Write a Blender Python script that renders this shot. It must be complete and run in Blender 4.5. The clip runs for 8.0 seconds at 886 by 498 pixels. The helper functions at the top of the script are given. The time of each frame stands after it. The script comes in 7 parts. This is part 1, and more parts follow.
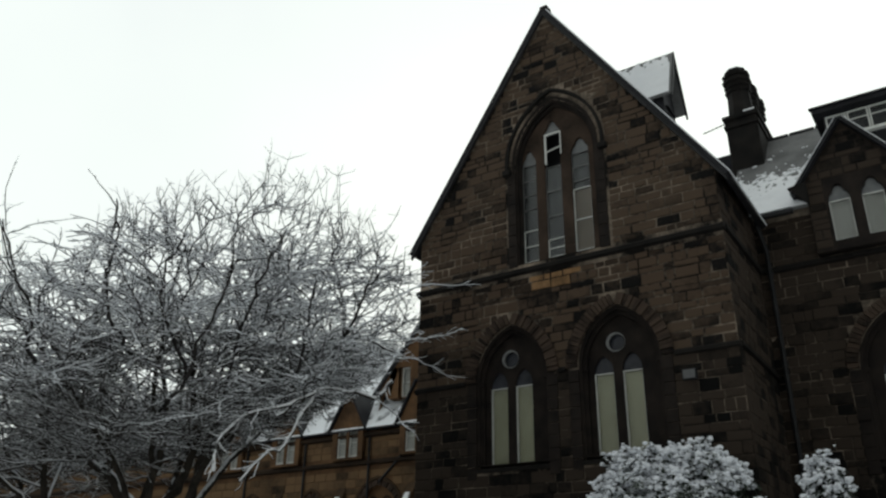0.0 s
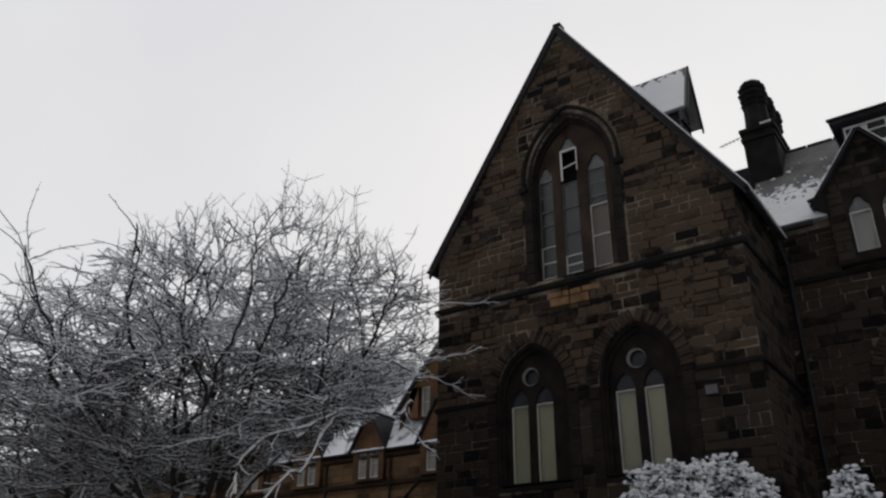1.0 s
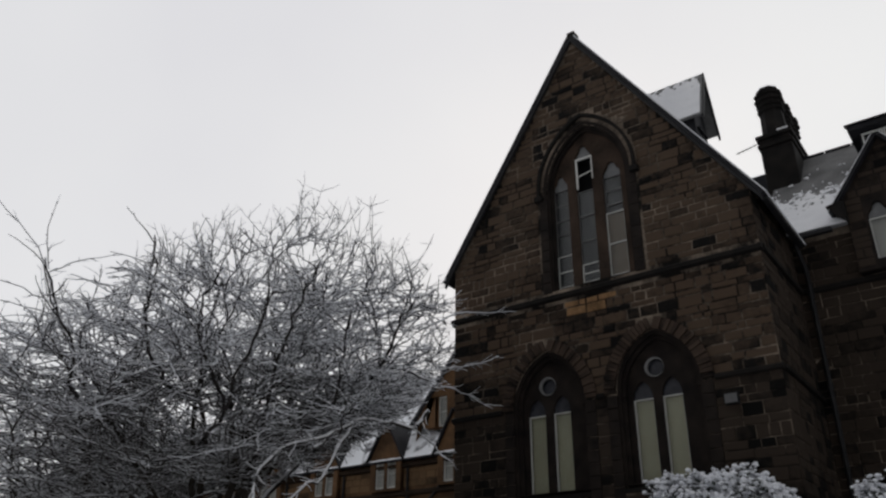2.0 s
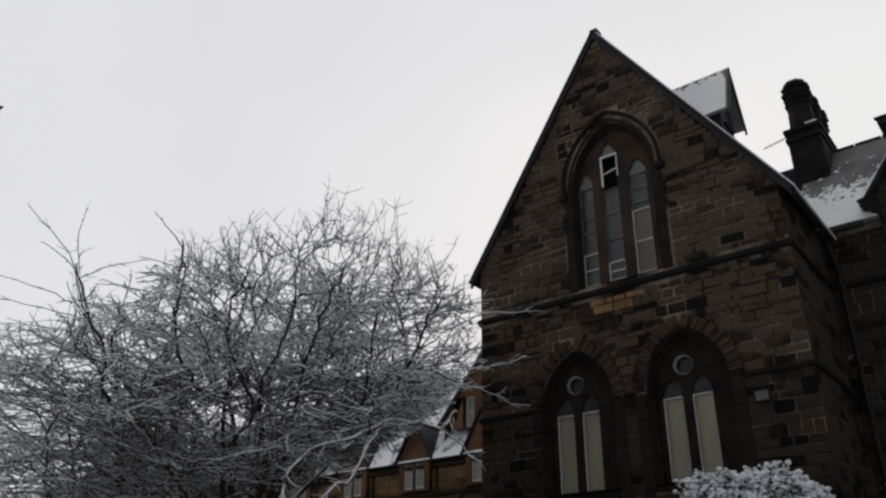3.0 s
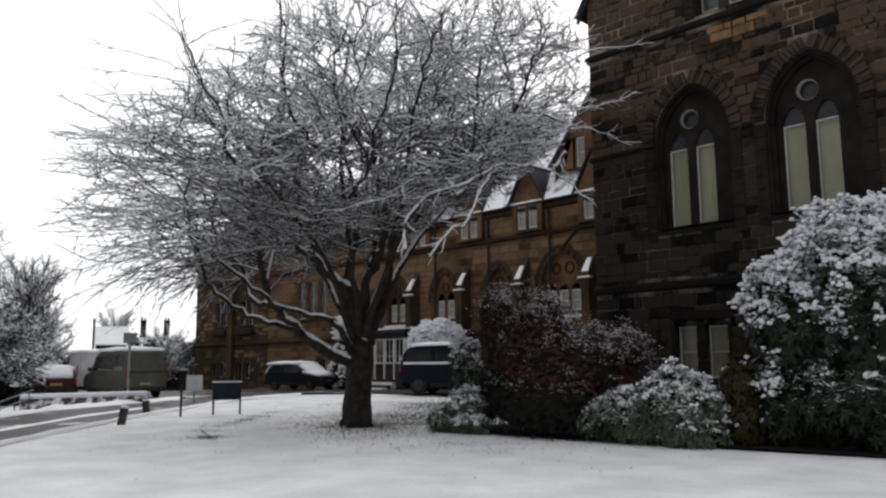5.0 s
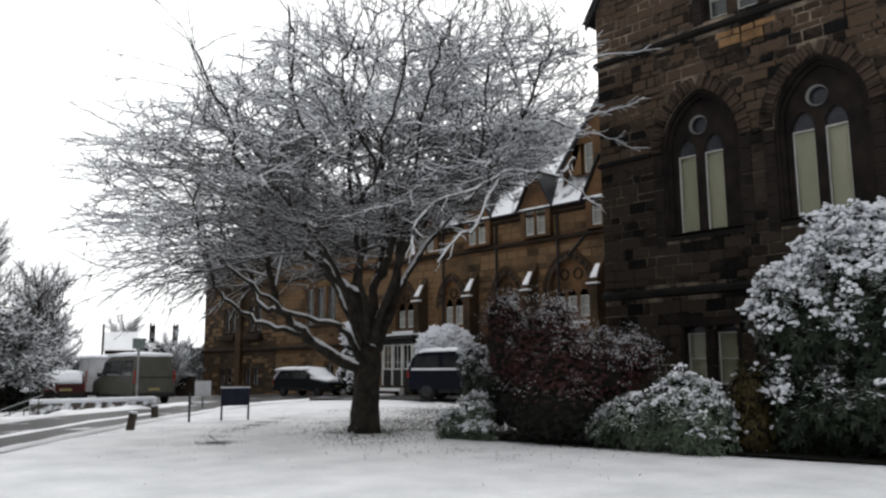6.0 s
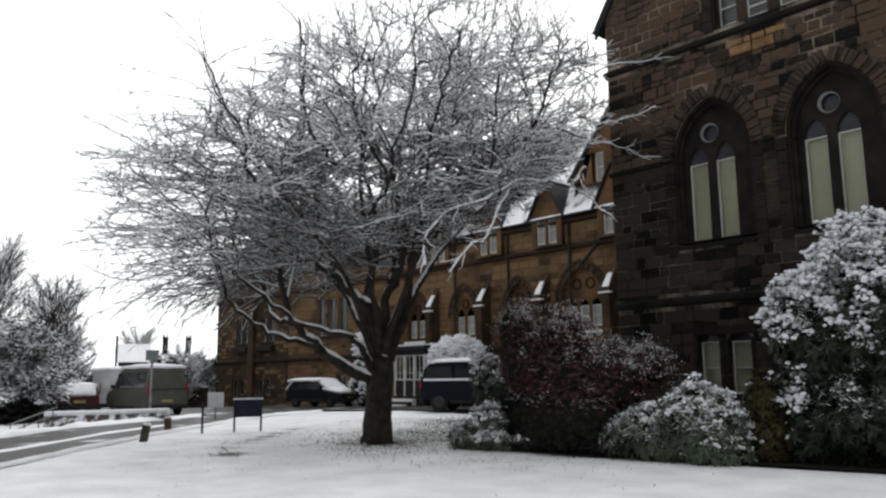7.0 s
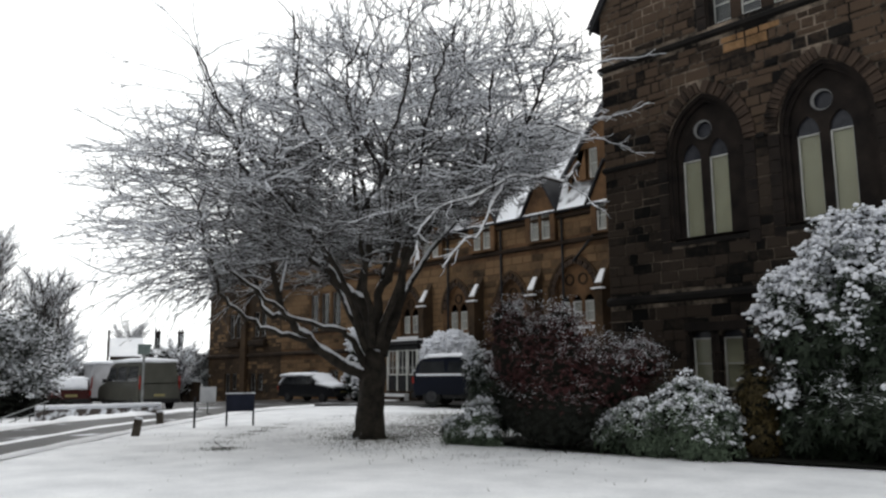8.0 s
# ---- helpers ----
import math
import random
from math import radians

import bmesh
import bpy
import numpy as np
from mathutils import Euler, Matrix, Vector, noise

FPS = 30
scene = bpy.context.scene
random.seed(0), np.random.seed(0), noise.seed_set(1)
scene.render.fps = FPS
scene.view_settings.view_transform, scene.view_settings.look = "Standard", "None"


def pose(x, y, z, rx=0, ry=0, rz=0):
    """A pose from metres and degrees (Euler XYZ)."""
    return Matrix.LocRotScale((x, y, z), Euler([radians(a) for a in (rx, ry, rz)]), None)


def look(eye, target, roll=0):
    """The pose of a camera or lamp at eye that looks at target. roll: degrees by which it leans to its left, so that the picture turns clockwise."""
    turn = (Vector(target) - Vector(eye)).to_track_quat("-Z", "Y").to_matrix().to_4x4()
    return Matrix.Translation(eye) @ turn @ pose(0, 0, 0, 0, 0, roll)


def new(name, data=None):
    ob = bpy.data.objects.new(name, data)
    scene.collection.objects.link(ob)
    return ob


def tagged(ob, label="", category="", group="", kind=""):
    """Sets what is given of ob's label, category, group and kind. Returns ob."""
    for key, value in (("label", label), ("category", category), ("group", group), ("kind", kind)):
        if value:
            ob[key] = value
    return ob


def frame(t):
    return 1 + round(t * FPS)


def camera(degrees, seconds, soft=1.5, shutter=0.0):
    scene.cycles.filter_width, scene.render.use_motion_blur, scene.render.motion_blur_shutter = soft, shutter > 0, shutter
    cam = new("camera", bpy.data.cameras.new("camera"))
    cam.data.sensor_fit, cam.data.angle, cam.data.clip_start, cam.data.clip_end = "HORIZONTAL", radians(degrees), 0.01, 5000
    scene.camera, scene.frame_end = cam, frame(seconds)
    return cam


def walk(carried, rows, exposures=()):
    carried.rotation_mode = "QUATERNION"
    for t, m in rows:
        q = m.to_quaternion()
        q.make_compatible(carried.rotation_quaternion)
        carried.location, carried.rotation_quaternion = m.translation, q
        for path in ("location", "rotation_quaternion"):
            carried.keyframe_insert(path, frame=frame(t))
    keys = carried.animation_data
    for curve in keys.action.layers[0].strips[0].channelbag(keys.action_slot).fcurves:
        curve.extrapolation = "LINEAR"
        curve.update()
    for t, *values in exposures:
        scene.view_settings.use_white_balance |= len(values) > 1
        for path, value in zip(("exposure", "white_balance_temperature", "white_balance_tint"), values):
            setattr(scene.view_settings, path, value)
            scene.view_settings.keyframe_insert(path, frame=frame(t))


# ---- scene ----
cam = camera(58.07, 8.0, soft=2.4)

# x runs along the gabled front, y goes away from the lawn, z is up
EYE = (0.0, 0.0, 1.6)
walk(cam, [
    (0.0, pose(*EYE, 114.22, -0.95, 33.84)),
    (0.5, pose(*EYE, 115.41, -0.81, 34.81)),
    (1.0, pose(*EYE, 115.52, -0.59, 35.39)),
    (1.5, pose(*EYE, 116.14, -0.64, 35.88)),
    (2.8, pose(*EYE, 116.14, -0.71, 37.98)),
    (3.0, pose(*EYE, 116.19, -0.72, 38.60)),
    (3.2, pose(*EYE, 115.76, -0.75, 40.51)),
    (3.5, pose(*EYE, 114.67, -0.32, 44.49)),
    (3.8, pose(*EYE, 111.71, 0.35, 47.51)),
    (4.0, pose(*EYE, 108.81, 1.02, 48.74)),
    (4.3, pose(*EYE, 103.87, 1.16, 47.80)),
    (4.5, pose(*EYE, 100.32, 1.07, 46.72)),
    (4.7, pose(*EYE, 98.20, 0.69, 46.74)),
    (5.8, pose(*EYE, 98.13, 0.45, 47.32)),
    (6.0, pose(*EYE, 98.48, 0.40, 47.53)),
    (6.5, pose(*EYE, 98.87, 0.29, 47.64)),
    (7.0, pose(*EYE, 99.22, 0.65, 48.40)),
    (7.5, pose(*EYE, 98.85, 0.62, 48.08)),
    (8.0, pose(*EYE, 98.87, 0.48, 47.88)),], exposures=[(0.0, -0.12, 6500, -1), (0.4, -0.38, 6500, 6), (1.0, -0.5, 6500, 10), (3.0, -0.5, 6500, 10), (3.8, -0.5, 6500, 10), (4.4, -0.28, 6500, 10), (4.7, 0.0, 6500, 10), (6.0, 0.49, 6500, 8), (8.0, 0.49, 6500, 7)])

# ---------------------------------------------------------------- light: an overcast winter sky
world = bpy.data.worlds.new("overcast_sky")
scene.world = world
world.use_nodes = True
wn, wl = world.node_tree.nodes, world.node_tree.links
wn.clear()
sky = wn.new("ShaderNodeTexSky")
sky.sky_type = "NISHITA"
sky.sun_disc = False
sky.sun_elevation, sky.sun_rotation = radians(28), radians(-25)
sky.air_density, sky.dust_density = 1.0, 4.0
sky_level = wn.new("ShaderNodeVectorMath")
sky_level.operation = "SCALE"
sky_level.inputs["Scale"].default_value = 0.1
cloud = wn.new("ShaderNodeTexNoise")
cloud.inputs["Scale"].default_value = 1.4
cloud.inputs["Detail"].default_value = 4.0
cloud_ramp = wn.new("ShaderNodeValToRGB")
cloud_ramp.color_ramp.elements[0].position, cloud_ramp.color_ramp.elements[0].color = 0.3, (0.87, 0.87, 0.90, 1)
cloud_ramp.color_ramp.elements[1].position, cloud_ramp.color_ramp.elements[1].color = 0.7, (0.98, 0.985, 0.985, 1)
cloud_mix = wn.new("ShaderNodeMix")
cloud_mix.data_type = "RGBA"
cloud_mix.inputs["Factor"].default_value = 0.97
sky_out = wn.new("ShaderNodeBackground")
sky_out.inputs["Strength"].default_value = 1.0
world_out = wn.new("ShaderNodeOutputWorld")
wl.new(sky.outputs["Color"], sky_level.inputs[0])
# the cloud is brighter on the side where the sun stands behind it
sun_side = wn.new("ShaderNodeVectorMath")
sun_side.operation = "DOT_PRODUCT"
sun_side.inputs[1].default_value = Vector((-0.37, 0.80, 0.47)).normalized()
sky_dir = wn.new("ShaderNodeTexCoord")
wl.new(sky_dir.outputs["Generated"], sun_side.inputs[0])
glow = wn.new("ShaderNodeMapRange")
glow.inputs["From Min"].default_value, glow.inputs["From Max"].default_value = -0.75, 0.62
glow.inputs["To Min"].default_value, glow.inputs["To Max"].default_value = 0.26, 1.2
glow.interpolation_type = "SMOOTHSTEP"
wl.new(sun_side.outputs["Value"], glow.inputs["Value"])
wl.new(glow.outputs[0], sky_out.inputs["Strength"])
wl.new(cloud.outputs["Fac"], cloud_ramp.inputs["Fac"])
wl.new(sky_level.outputs["Vector"], cloud_mix.inputs["A"])
wl.new(cloud_ramp.outputs["Color"], cloud_mix.inputs["B"])
wl.new(cloud_mix.outputs["Result"], sky_out.inputs["Color"])
wl.new(sky_out.outputs["Background"], world_out.inputs["Surface"])

sun = new("sun", bpy.data.lights.new("sun", "SUN"))
sun.data.energy, sun.data.angle, sun.data.color = 0.5, radians(30), (1.0, 0.96, 0.9)
sun.matrix_world = look((-18, 40, 23), (0, 0, 0))


# ---------------------------------------------------------------- materials
def mat(name, dark, light, rough=0.8, scale=3.0, fine=30.0, bump=0.3, snow=None, metal=0.0, spread=0.0, island=False, streak=1.0, spec=0.18, snow_scale=6.0, lo=0.42):
    """A procedural surface: two scales of noise between two colours, relief, and settled snow where faces look up.
    spread: how much whole pieces differ from each other; snow: the slope (normal's z) above which snow lies."""
    m = bpy.data.materials.new(name)
    m.use_nodes = True
    n, l = m.node_tree.nodes, m.node_tree.links
    n.clear()
    out, bsdf = n.new("ShaderNodeOutputMaterial"), n.new("ShaderNodeBsdfPrincipled")
    l.new(bsdf.outputs[0], out.inputs["Surface"])
    bsdf.inputs["Roughness"].default_value, bsdf.inputs["Metallic"].default_value = rough, metal
    bsdf.inputs["Specular IOR Level"].default_value = spec
    geo = n.new("ShaderNodeNewGeometry")
    mp = n.new("ShaderNodeMapping")
    mp.inputs["Scale"].default_value = (1, 1, streak)
    l.new(geo.outputs["Position"], mp.inputs["Vector"])
    big, small = n.new("ShaderNodeTexNoise"), n.new("ShaderNodeTexNoise")
    for tex, s, d in ((big, scale, 5.0), (small, fine, 3.0)):
        tex.inputs["Scale"].default_value, tex.inputs["Detail"].default_value = s, d
        l.new(mp.outputs[0], tex.inputs["Vector"])
    add = n.new("ShaderNodeMath")
    add.operation = "MULTIPLY_ADD"
    add.inputs[1].default_value = 0.35
    l.new(small.outputs["Fac"], add.inputs[0])
    l.new(big.outputs["Fac"], add.inputs[2])
    value = add.outputs[0]
    if spread:
        piece = n.new("ShaderNodeMath")
        piece.operation = "MULTIPLY_ADD"
        piece.inputs[1].default_value = spread
        if island:
            l.new(geo.outputs["Random Per Island"], piece.inputs[0])
        else:
            info = n.new("ShaderNodeObjectInfo")
            l.new(info.outputs["Random"], piece.inputs[0])
        l.new(value, piece.inputs[2])
        value = piece.outputs[0]
    ramp = n.new("ShaderNodeValToRGB")
    ramp.color_ramp.elements[0].position, ramp.color_ramp.elements[0].color = lo, (*dark, 1)
    ramp.color_ramp.elements[1].position, ramp.color_ramp.elements[1].color = 0.95 + spread * 0.75, (*light, 1)
    l.new(value, ramp.inputs["Fac"])
    color = ramp.outputs["Color"]
    if snow is not None:
        sep = n.new("ShaderNodeSeparateXYZ")
        l.new(geo.outputs["Normal"], sep.inputs[0])
        patch = n.new("ShaderNodeTexNoise")
        patch.inputs["Scale"].default_value = snow_scale
        l.new(geo.outputs["Position"], patch.inputs["Vector"])
        lift = n.new("ShaderNodeMath")
        lift.operation = "MULTIPLY_ADD"
        lift.inputs[1].default_value = 0.9
        l.new(patch.outputs["Fac"], lift.inputs[0])
        l.new(sep.outputs["Z"], lift.inputs[2])
        edge = n.new("ShaderNodeMapRange")
        edge.inputs["From Min"].default_value, edge.inputs["From Max"].default_value = snow + 0.4, snow + 0.55
        l.new(lift.outputs[0], edge.inputs["Value"])
        mix = n.new("ShaderNodeMix")
        mix.data_type = "RGBA"
        mix.inputs["B"].default_value = (0.82, 0.84, 0.88, 1)
        l.new(edge.outputs[0], mix.inputs["Factor"])
        l.new(color, mix.inputs["A"])
        color = mix.outputs["Result"]
    l.new(color, bsdf.inputs["Base Color"])
    if bump:
        b = n.new("ShaderNodeBump")
        b.inputs["Strength"].default_value, b.inputs["Distance"].default_value = bump, 0.02
        l.new(add.outputs[0], b.inputs["Height"])
        l.new(b.outputs[0], bsdf.inputs["Normal"])
    return m


def glass_mat(name, tint):
    m = bpy.data.materials.new(name)
    m.use_nodes = True
    b = m.node_tree.nodes["Principled BSDF"]
    b.inputs["Base Color"].default_value = (*tint, 1)
    b.inputs["Roughness"].default_value = 0.04
    b.inputs["Transmission Weight"].default_value = 1.0
    b.inputs["IOR"].default_value = 1.3
    return m


STONE = mat("sooty_sandstone", (0.005, 0.0044, 0.004), (0.074, 0.050, 0.034), 0.9, 0.5, 7, 1.0, spread=0.62, lo=0.68)
STONE_STUFF = mat("sooty_sandstone_joined", (0.005, 0.0044, 0.004), (0.074, 0.051, 0.035), 0.9, 0.5, 7, 1.0, spread=0.62, island=True, lo=0.68)
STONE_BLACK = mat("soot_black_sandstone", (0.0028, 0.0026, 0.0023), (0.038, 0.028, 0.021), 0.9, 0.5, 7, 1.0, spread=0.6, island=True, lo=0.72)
VOUSSOIR = mat("black_arch_stone", (0.005, 0.0042, 0.004), (0.062, 0.043, 0.032), 0.9, 2.0, 20, 0.8, spread=0.5, lo=0.55)
SPANDREL = mat("brown_spandrel_stone", (0.012, 0.009, 0.007), (0.075, 0.05, 0.036), 0.9, 1.4, 16, 0.5)
STONE_CLEAN = mat("cleaned_sandstone", (0.10, 0.058, 0.027), (0.36, 0.21, 0.105), 0.9, 2.2, 20, 0.5)
MORTAR = mat("pale_weathered_mortar", (0.008, 0.007, 0.006), (0.33, 0.265, 0.205), 0.95, 0.9, 9, 0.5, lo=0.60)
PANE_GREY = mat("dusty_grey_pane", (0.10, 0.105, 0.11), (0.20, 0.205, 0.205), 0.35, 3, 20, 0.1, spec=0.4)
BEIGE = mat("warm_beige_blind", (0.14, 0.115, 0.09), (0.22, 0.185, 0.15), 0.7, 1.2, 12, 0.1)
DRESSED = mat("black_dressed_stone", (0.003, 0.003, 0.003), (0.018, 0.015, 0.013), 0.85, 2.2, 30, 0.4)
TRACERY = mat("weathered_tracery_stone", (0.005, 0.004, 0.004), (0.028, 0.021, 0.017), 0.85, 2.2, 30, 0.4)
TAN = mat("tan_sandstone", (0.010, 0.007, 0.005), (0.165, 0.092, 0.046), 0.9, 0.7, 5, 0.7, spread=0.15)
TAN_SOOT = mat("soot_stained_tan_sandstone", (0.007, 0.006, 0.005), (0.082, 0.051, 0.028), 0.9, 0.6, 6, 0.7, spread=0.15)
TAN_STUFF = mat("tan_sandstone_joined", (0.012, 0.009, 0.006), (0.17, 0.106, 0.056), 0.9, 0.35, 4, 0.9, spread=0.42, island=True, lo=0.5)
TAN_DARK = mat("tan_sandstone_stained", (0.010, 0.007, 0.005), (0.05, 0.032, 0.02), 0.9, 1.0, 12, 0.4)
SLATE = mat("slate_with_snow", (0.025, 0.026, 0.03), (0.07, 0.07, 0.08), 0.6, 2, 24, 0.4, snow=0.60, snow_scale=1.3)
SLATE_WORN = mat("wet_slate_with_thin_snow", (0.016, 0.017, 0.018), (0.06, 0.062, 0.064), 0.6, 2, 24, 0.4, snow=0.83, snow_scale=0.9)
SLATE_GREY = mat("wet_grey_slate", (0.07, 0.07, 0.07), (0.2, 0.2, 0.2), 0.6, 1.2, 14, 0.4)
SLATE_BARE = mat("dark_slate", (0.007, 0.007, 0.009), (0.022, 0.022, 0.026), 0.6, 2, 24, 0.4)
SNOW = mat("settled_snow", (0.74, 0.75, 0.78), (0.88, 0.885, 0.9), 0.7, 0.8, 14, 0.5)
LAWN = mat("thin_snow_over_grass", (0.60, 0.61, 0.63), (0.86, 0.865, 0.88), 0.8, 0.9, 18, 1.0)
WHITE_PAINT = mat("white_window_paint", (0.5, 0.5, 0.47), (0.72, 0.72, 0.69), 0.5, 3, 40, 0.1)
GREY_PAINT = mat("weathered_grey_paint", (0.12, 0.12, 0.12), (0.24, 0.24, 0.235), 0.6, 3, 40, 0.1)
BLIND = mat("cream_roller_blind", (0.35, 0.335, 0.235), (0.43, 0.415, 0.30), 0.75, 0.8, 9, 0.1)
PALE_CURTAIN = mat("pale_curtain", (0.30, 0.29, 0.26), (0.44, 0.43, 0.40), 0.8, 2, 25, 0.2, streak=0.2)
CURTAIN = mat("grey_lace_curtain", (0.075, 0.075, 0.08), (0.15, 0.15, 0.15), 0.8, 2, 25, 0.2, streak=0.2)
# the rooms' lack of light is put into this near-black colour
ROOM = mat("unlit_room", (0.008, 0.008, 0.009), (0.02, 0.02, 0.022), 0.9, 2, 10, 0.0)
GLASS = glass_mat("window_glass", (0.95, 0.97, 0.97))
LEAD = mat("lead_grey_pane", (0.016, 0.017, 0.022), (0.045, 0.047, 0.058), 0.25, 2, 12, 0.15, spec=0.4)
IRON = mat("black_iron", (0.01, 0.01, 0.011), (0.03, 0.03, 0.032), 0.55, 4, 40, 0.2)
BARK = mat("dark_bark_with_snow", (0.008, 0.007, 0.006), (0.044, 0.037, 0.029), 0.95, 5, 40, 1.0, snow=0.5, snow_scale=5)
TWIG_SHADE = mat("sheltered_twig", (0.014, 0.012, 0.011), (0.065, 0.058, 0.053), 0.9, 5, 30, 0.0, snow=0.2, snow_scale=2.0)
TWIG = mat("snowy_twig", (0.02, 0.018, 0.019), (0.07, 0.062, 0.062), 0.9, 5, 30, 0.0, snow=-0.42, snow_scale=2.0)
TWIG_DARK = mat("dark_stem", (0.010, 0.009, 0.009), (0.04, 0.035, 0.034), 0.9, 5, 30, 0.0, snow=0.5, snow_scale=2.0)
TWIG_BARE = mat("upright_twig", (0.018, 0.016, 0.017), (0.06, 0.054, 0.054), 0.9, 5, 30, 0.0, snow=0.12, snow_scale=2.0)


# ---------------------------------------------------------------- building blocks
def link_mesh(name, me, material, parent=None, label=""):
    ob = new(name, me)
    if material and not me.materials:
        me.materials.append(material)
    if parent is not None:
        ob.parent = parent
        ob.matrix_parent_inverse = parent.matrix_world.inverted()
    if label:
        tagged(ob, label)
    return ob


def part(name, bm, material, parent=None, label="", smooth=False):
    me = bpy.data.meshes.new(name)
    bmesh.ops.recalc_face_normals(bm, faces=bm.faces)
    bm.to_mesh(me)
    bm.free()
    if smooth:
        for p in me.polygons:
            p.use_smooth = True
    return link_mesh(name, me, material, parent, label)


def raw(name, verts, faces, material, parent=None, label="", smooth=False):
    me = bpy.data.meshes.new(name)
    me.from_pydata(verts, [], faces)
    if smooth:
        me.polygons.foreach_set("use_smooth", [True] * len(me.polygons))
    me.update()
    return link_mesh(name, me, material, parent, label)


def thing(name, label, category, place=(0, 0, 0), turn=0.0, group="", kind=""):
    ob = new(name)
    ob.matrix_world = pose(*place, 0, 0, turn)
    bpy.context.view_layer.update()
    return tagged(ob, label, category, group, kind)


def box(bm, lo, hi, bevel=0.0, m=None):
    """Adds a box from corner to corner, with bevelled edges."""
    size = [max(b - a, 1e-4) for a, b in zip(lo, hi)]
    mid = [(a + b) / 2 for a, b in zip(lo, hi)]
    mm = Matrix.Translation(mid) @ Matrix.Diagonal((*size, 1))
    made = bmesh.ops.create_cube(bm, size=1.0, matrix=(m @ mm) if m else mm)["verts"]
    if bevel:
        edges = list({e for v in made for e in v.link_edges})
        bmesh.ops.bevel(bm, geom=edges, offset=bevel, segments=2, affect="EDGES", profile=0.6)
    return bm


def boxed(lo, hi, bevel=0.0, m=None):
    return box(bmesh.new(), lo, hi, bevel, m)


def prism(bm, outline, axis, a, b):
    """Adds an outline (pairs) drawn out along an axis from a to b: axis 0 takes pairs as y, z; 1 as x, z; 2 as x, y."""
    def put(p, w):
        q = list(p)
        q.insert(axis, w)
        return bm.verts.new(q)
    one, two = [put(p, a) for p in outline], [put(p, b) for p in outline]
    bm.faces.new(one)
    bm.faces.new(list(reversed(two)))
    for i in range(len(one)):
        j = (i + 1) % len(one)
        bm.faces.new((one[i], two[i], two[j], one[j]))
    return bm


def cyl(bm, a, b, r0, r1=None, sides=10):
    a, b = Vector(a), Vector(b)
    r1 = r0 if r1 is None else r1
    q = (b - a).to_track_quat("Z", "Y").to_matrix().to_4x4()
    bmesh.ops.create_cone(bm, cap_ends=True, segments=sides, radius1=r0, radius2=r1, depth=(b - a).length,
                          matrix=Matrix.Translation((a + b) / 2) @ q)
    return bm


FRONT = Matrix(((1, 0, 0, 0), (0, 0, -1, 0), (0, 1, 0, 0), (0, 0, 0, 1)))


def plate(outer, holes, depth, y):
    """A mesh of an upright slab (pairs x, z), pierced by holes, whose front face is at y and whose back is at y + depth."""
    cu = bpy.data.curves.new("outline", "CURVE")
    cu.dimensions, cu.fill_mode, cu.extrude = "2D", "BOTH", depth / 2
    for ring in (outer, *holes):
        s = cu.splines.new("POLY")
        s.points.add(len(ring) - 1)
        for p, q in zip(s.points, ring):
            p.co = (q[0], q[1], 0, 1)
        s.use_cyclic_u = True
    ob = bpy.data.objects.new("outline", cu)
    me = bpy.data.meshes.new_from_object(ob)
    bpy.data.objects.remove(ob)
    bpy.data.curves.remove(cu)
    me.transform(Matrix.Translation((0, y + depth / 2, 0)) @ FRONT)
    me.materials.clear()
    bm = bmesh.new()
    bm.from_mesh(me)
    bmesh.ops.remove_doubles(bm, verts=bm.verts, dist=0.0005)
    bm.to_mesh(me)
    bm.free()
    return me


def arch(cx, half, spring, apex, bottom, n=9):
    """The outline (x, z) of a pointed opening, from its lower left round to its lower right."""
    h = apex - spring
    r = (half * half + h * h) / (2 * half)
    top = math.asin(min(1.0, h / r))
    if r < half:
        top = math.pi - top
    left = [(cx - half + r - r * math.cos(top * i / n), spring + r * math.sin(top * i / n)) for i in range(n + 1)]
    right = [(2 * cx - x, z) for x, z in reversed(left[:-1])]
    return [(cx - half, bottom)] + left + right + [(cx + half, bottom)]


def arch_half(z, half, spring, apex):
    """Half the width of a pointed opening at height z."""
    if z <= spring:
        return half
    if z >= apex:
        return 0.0
    h = apex - spring
    r = (half * half + h * h) / (2 * half)
    return max(0.0, math.sqrt(max(r * r - (z - spring) ** 2, 0)) - (r - half))


def trefoil(cx, half, spring, apex, bottom, n=18):
    """The outline (x, z) of a light with a three-lobed head."""
    out = [(cx - half, bottom)]
    for i in range(n + 1):
        a = math.pi * (1 - i / n)
        r = 0.74 + 0.26 * abs(math.cos(2 * a)) ** 0.7
        out.append((cx + half * r * math.cos(a), spring + (apex - spring) * r * math.sin(a)))
    return out + [(cx + half, bottom)]


def ring(cx, cz, r, n=20):
    return [(cx + r * math.cos(math.tau * i / n), cz + r * math.sin(math.tau * i / n)) for i in range(n)]


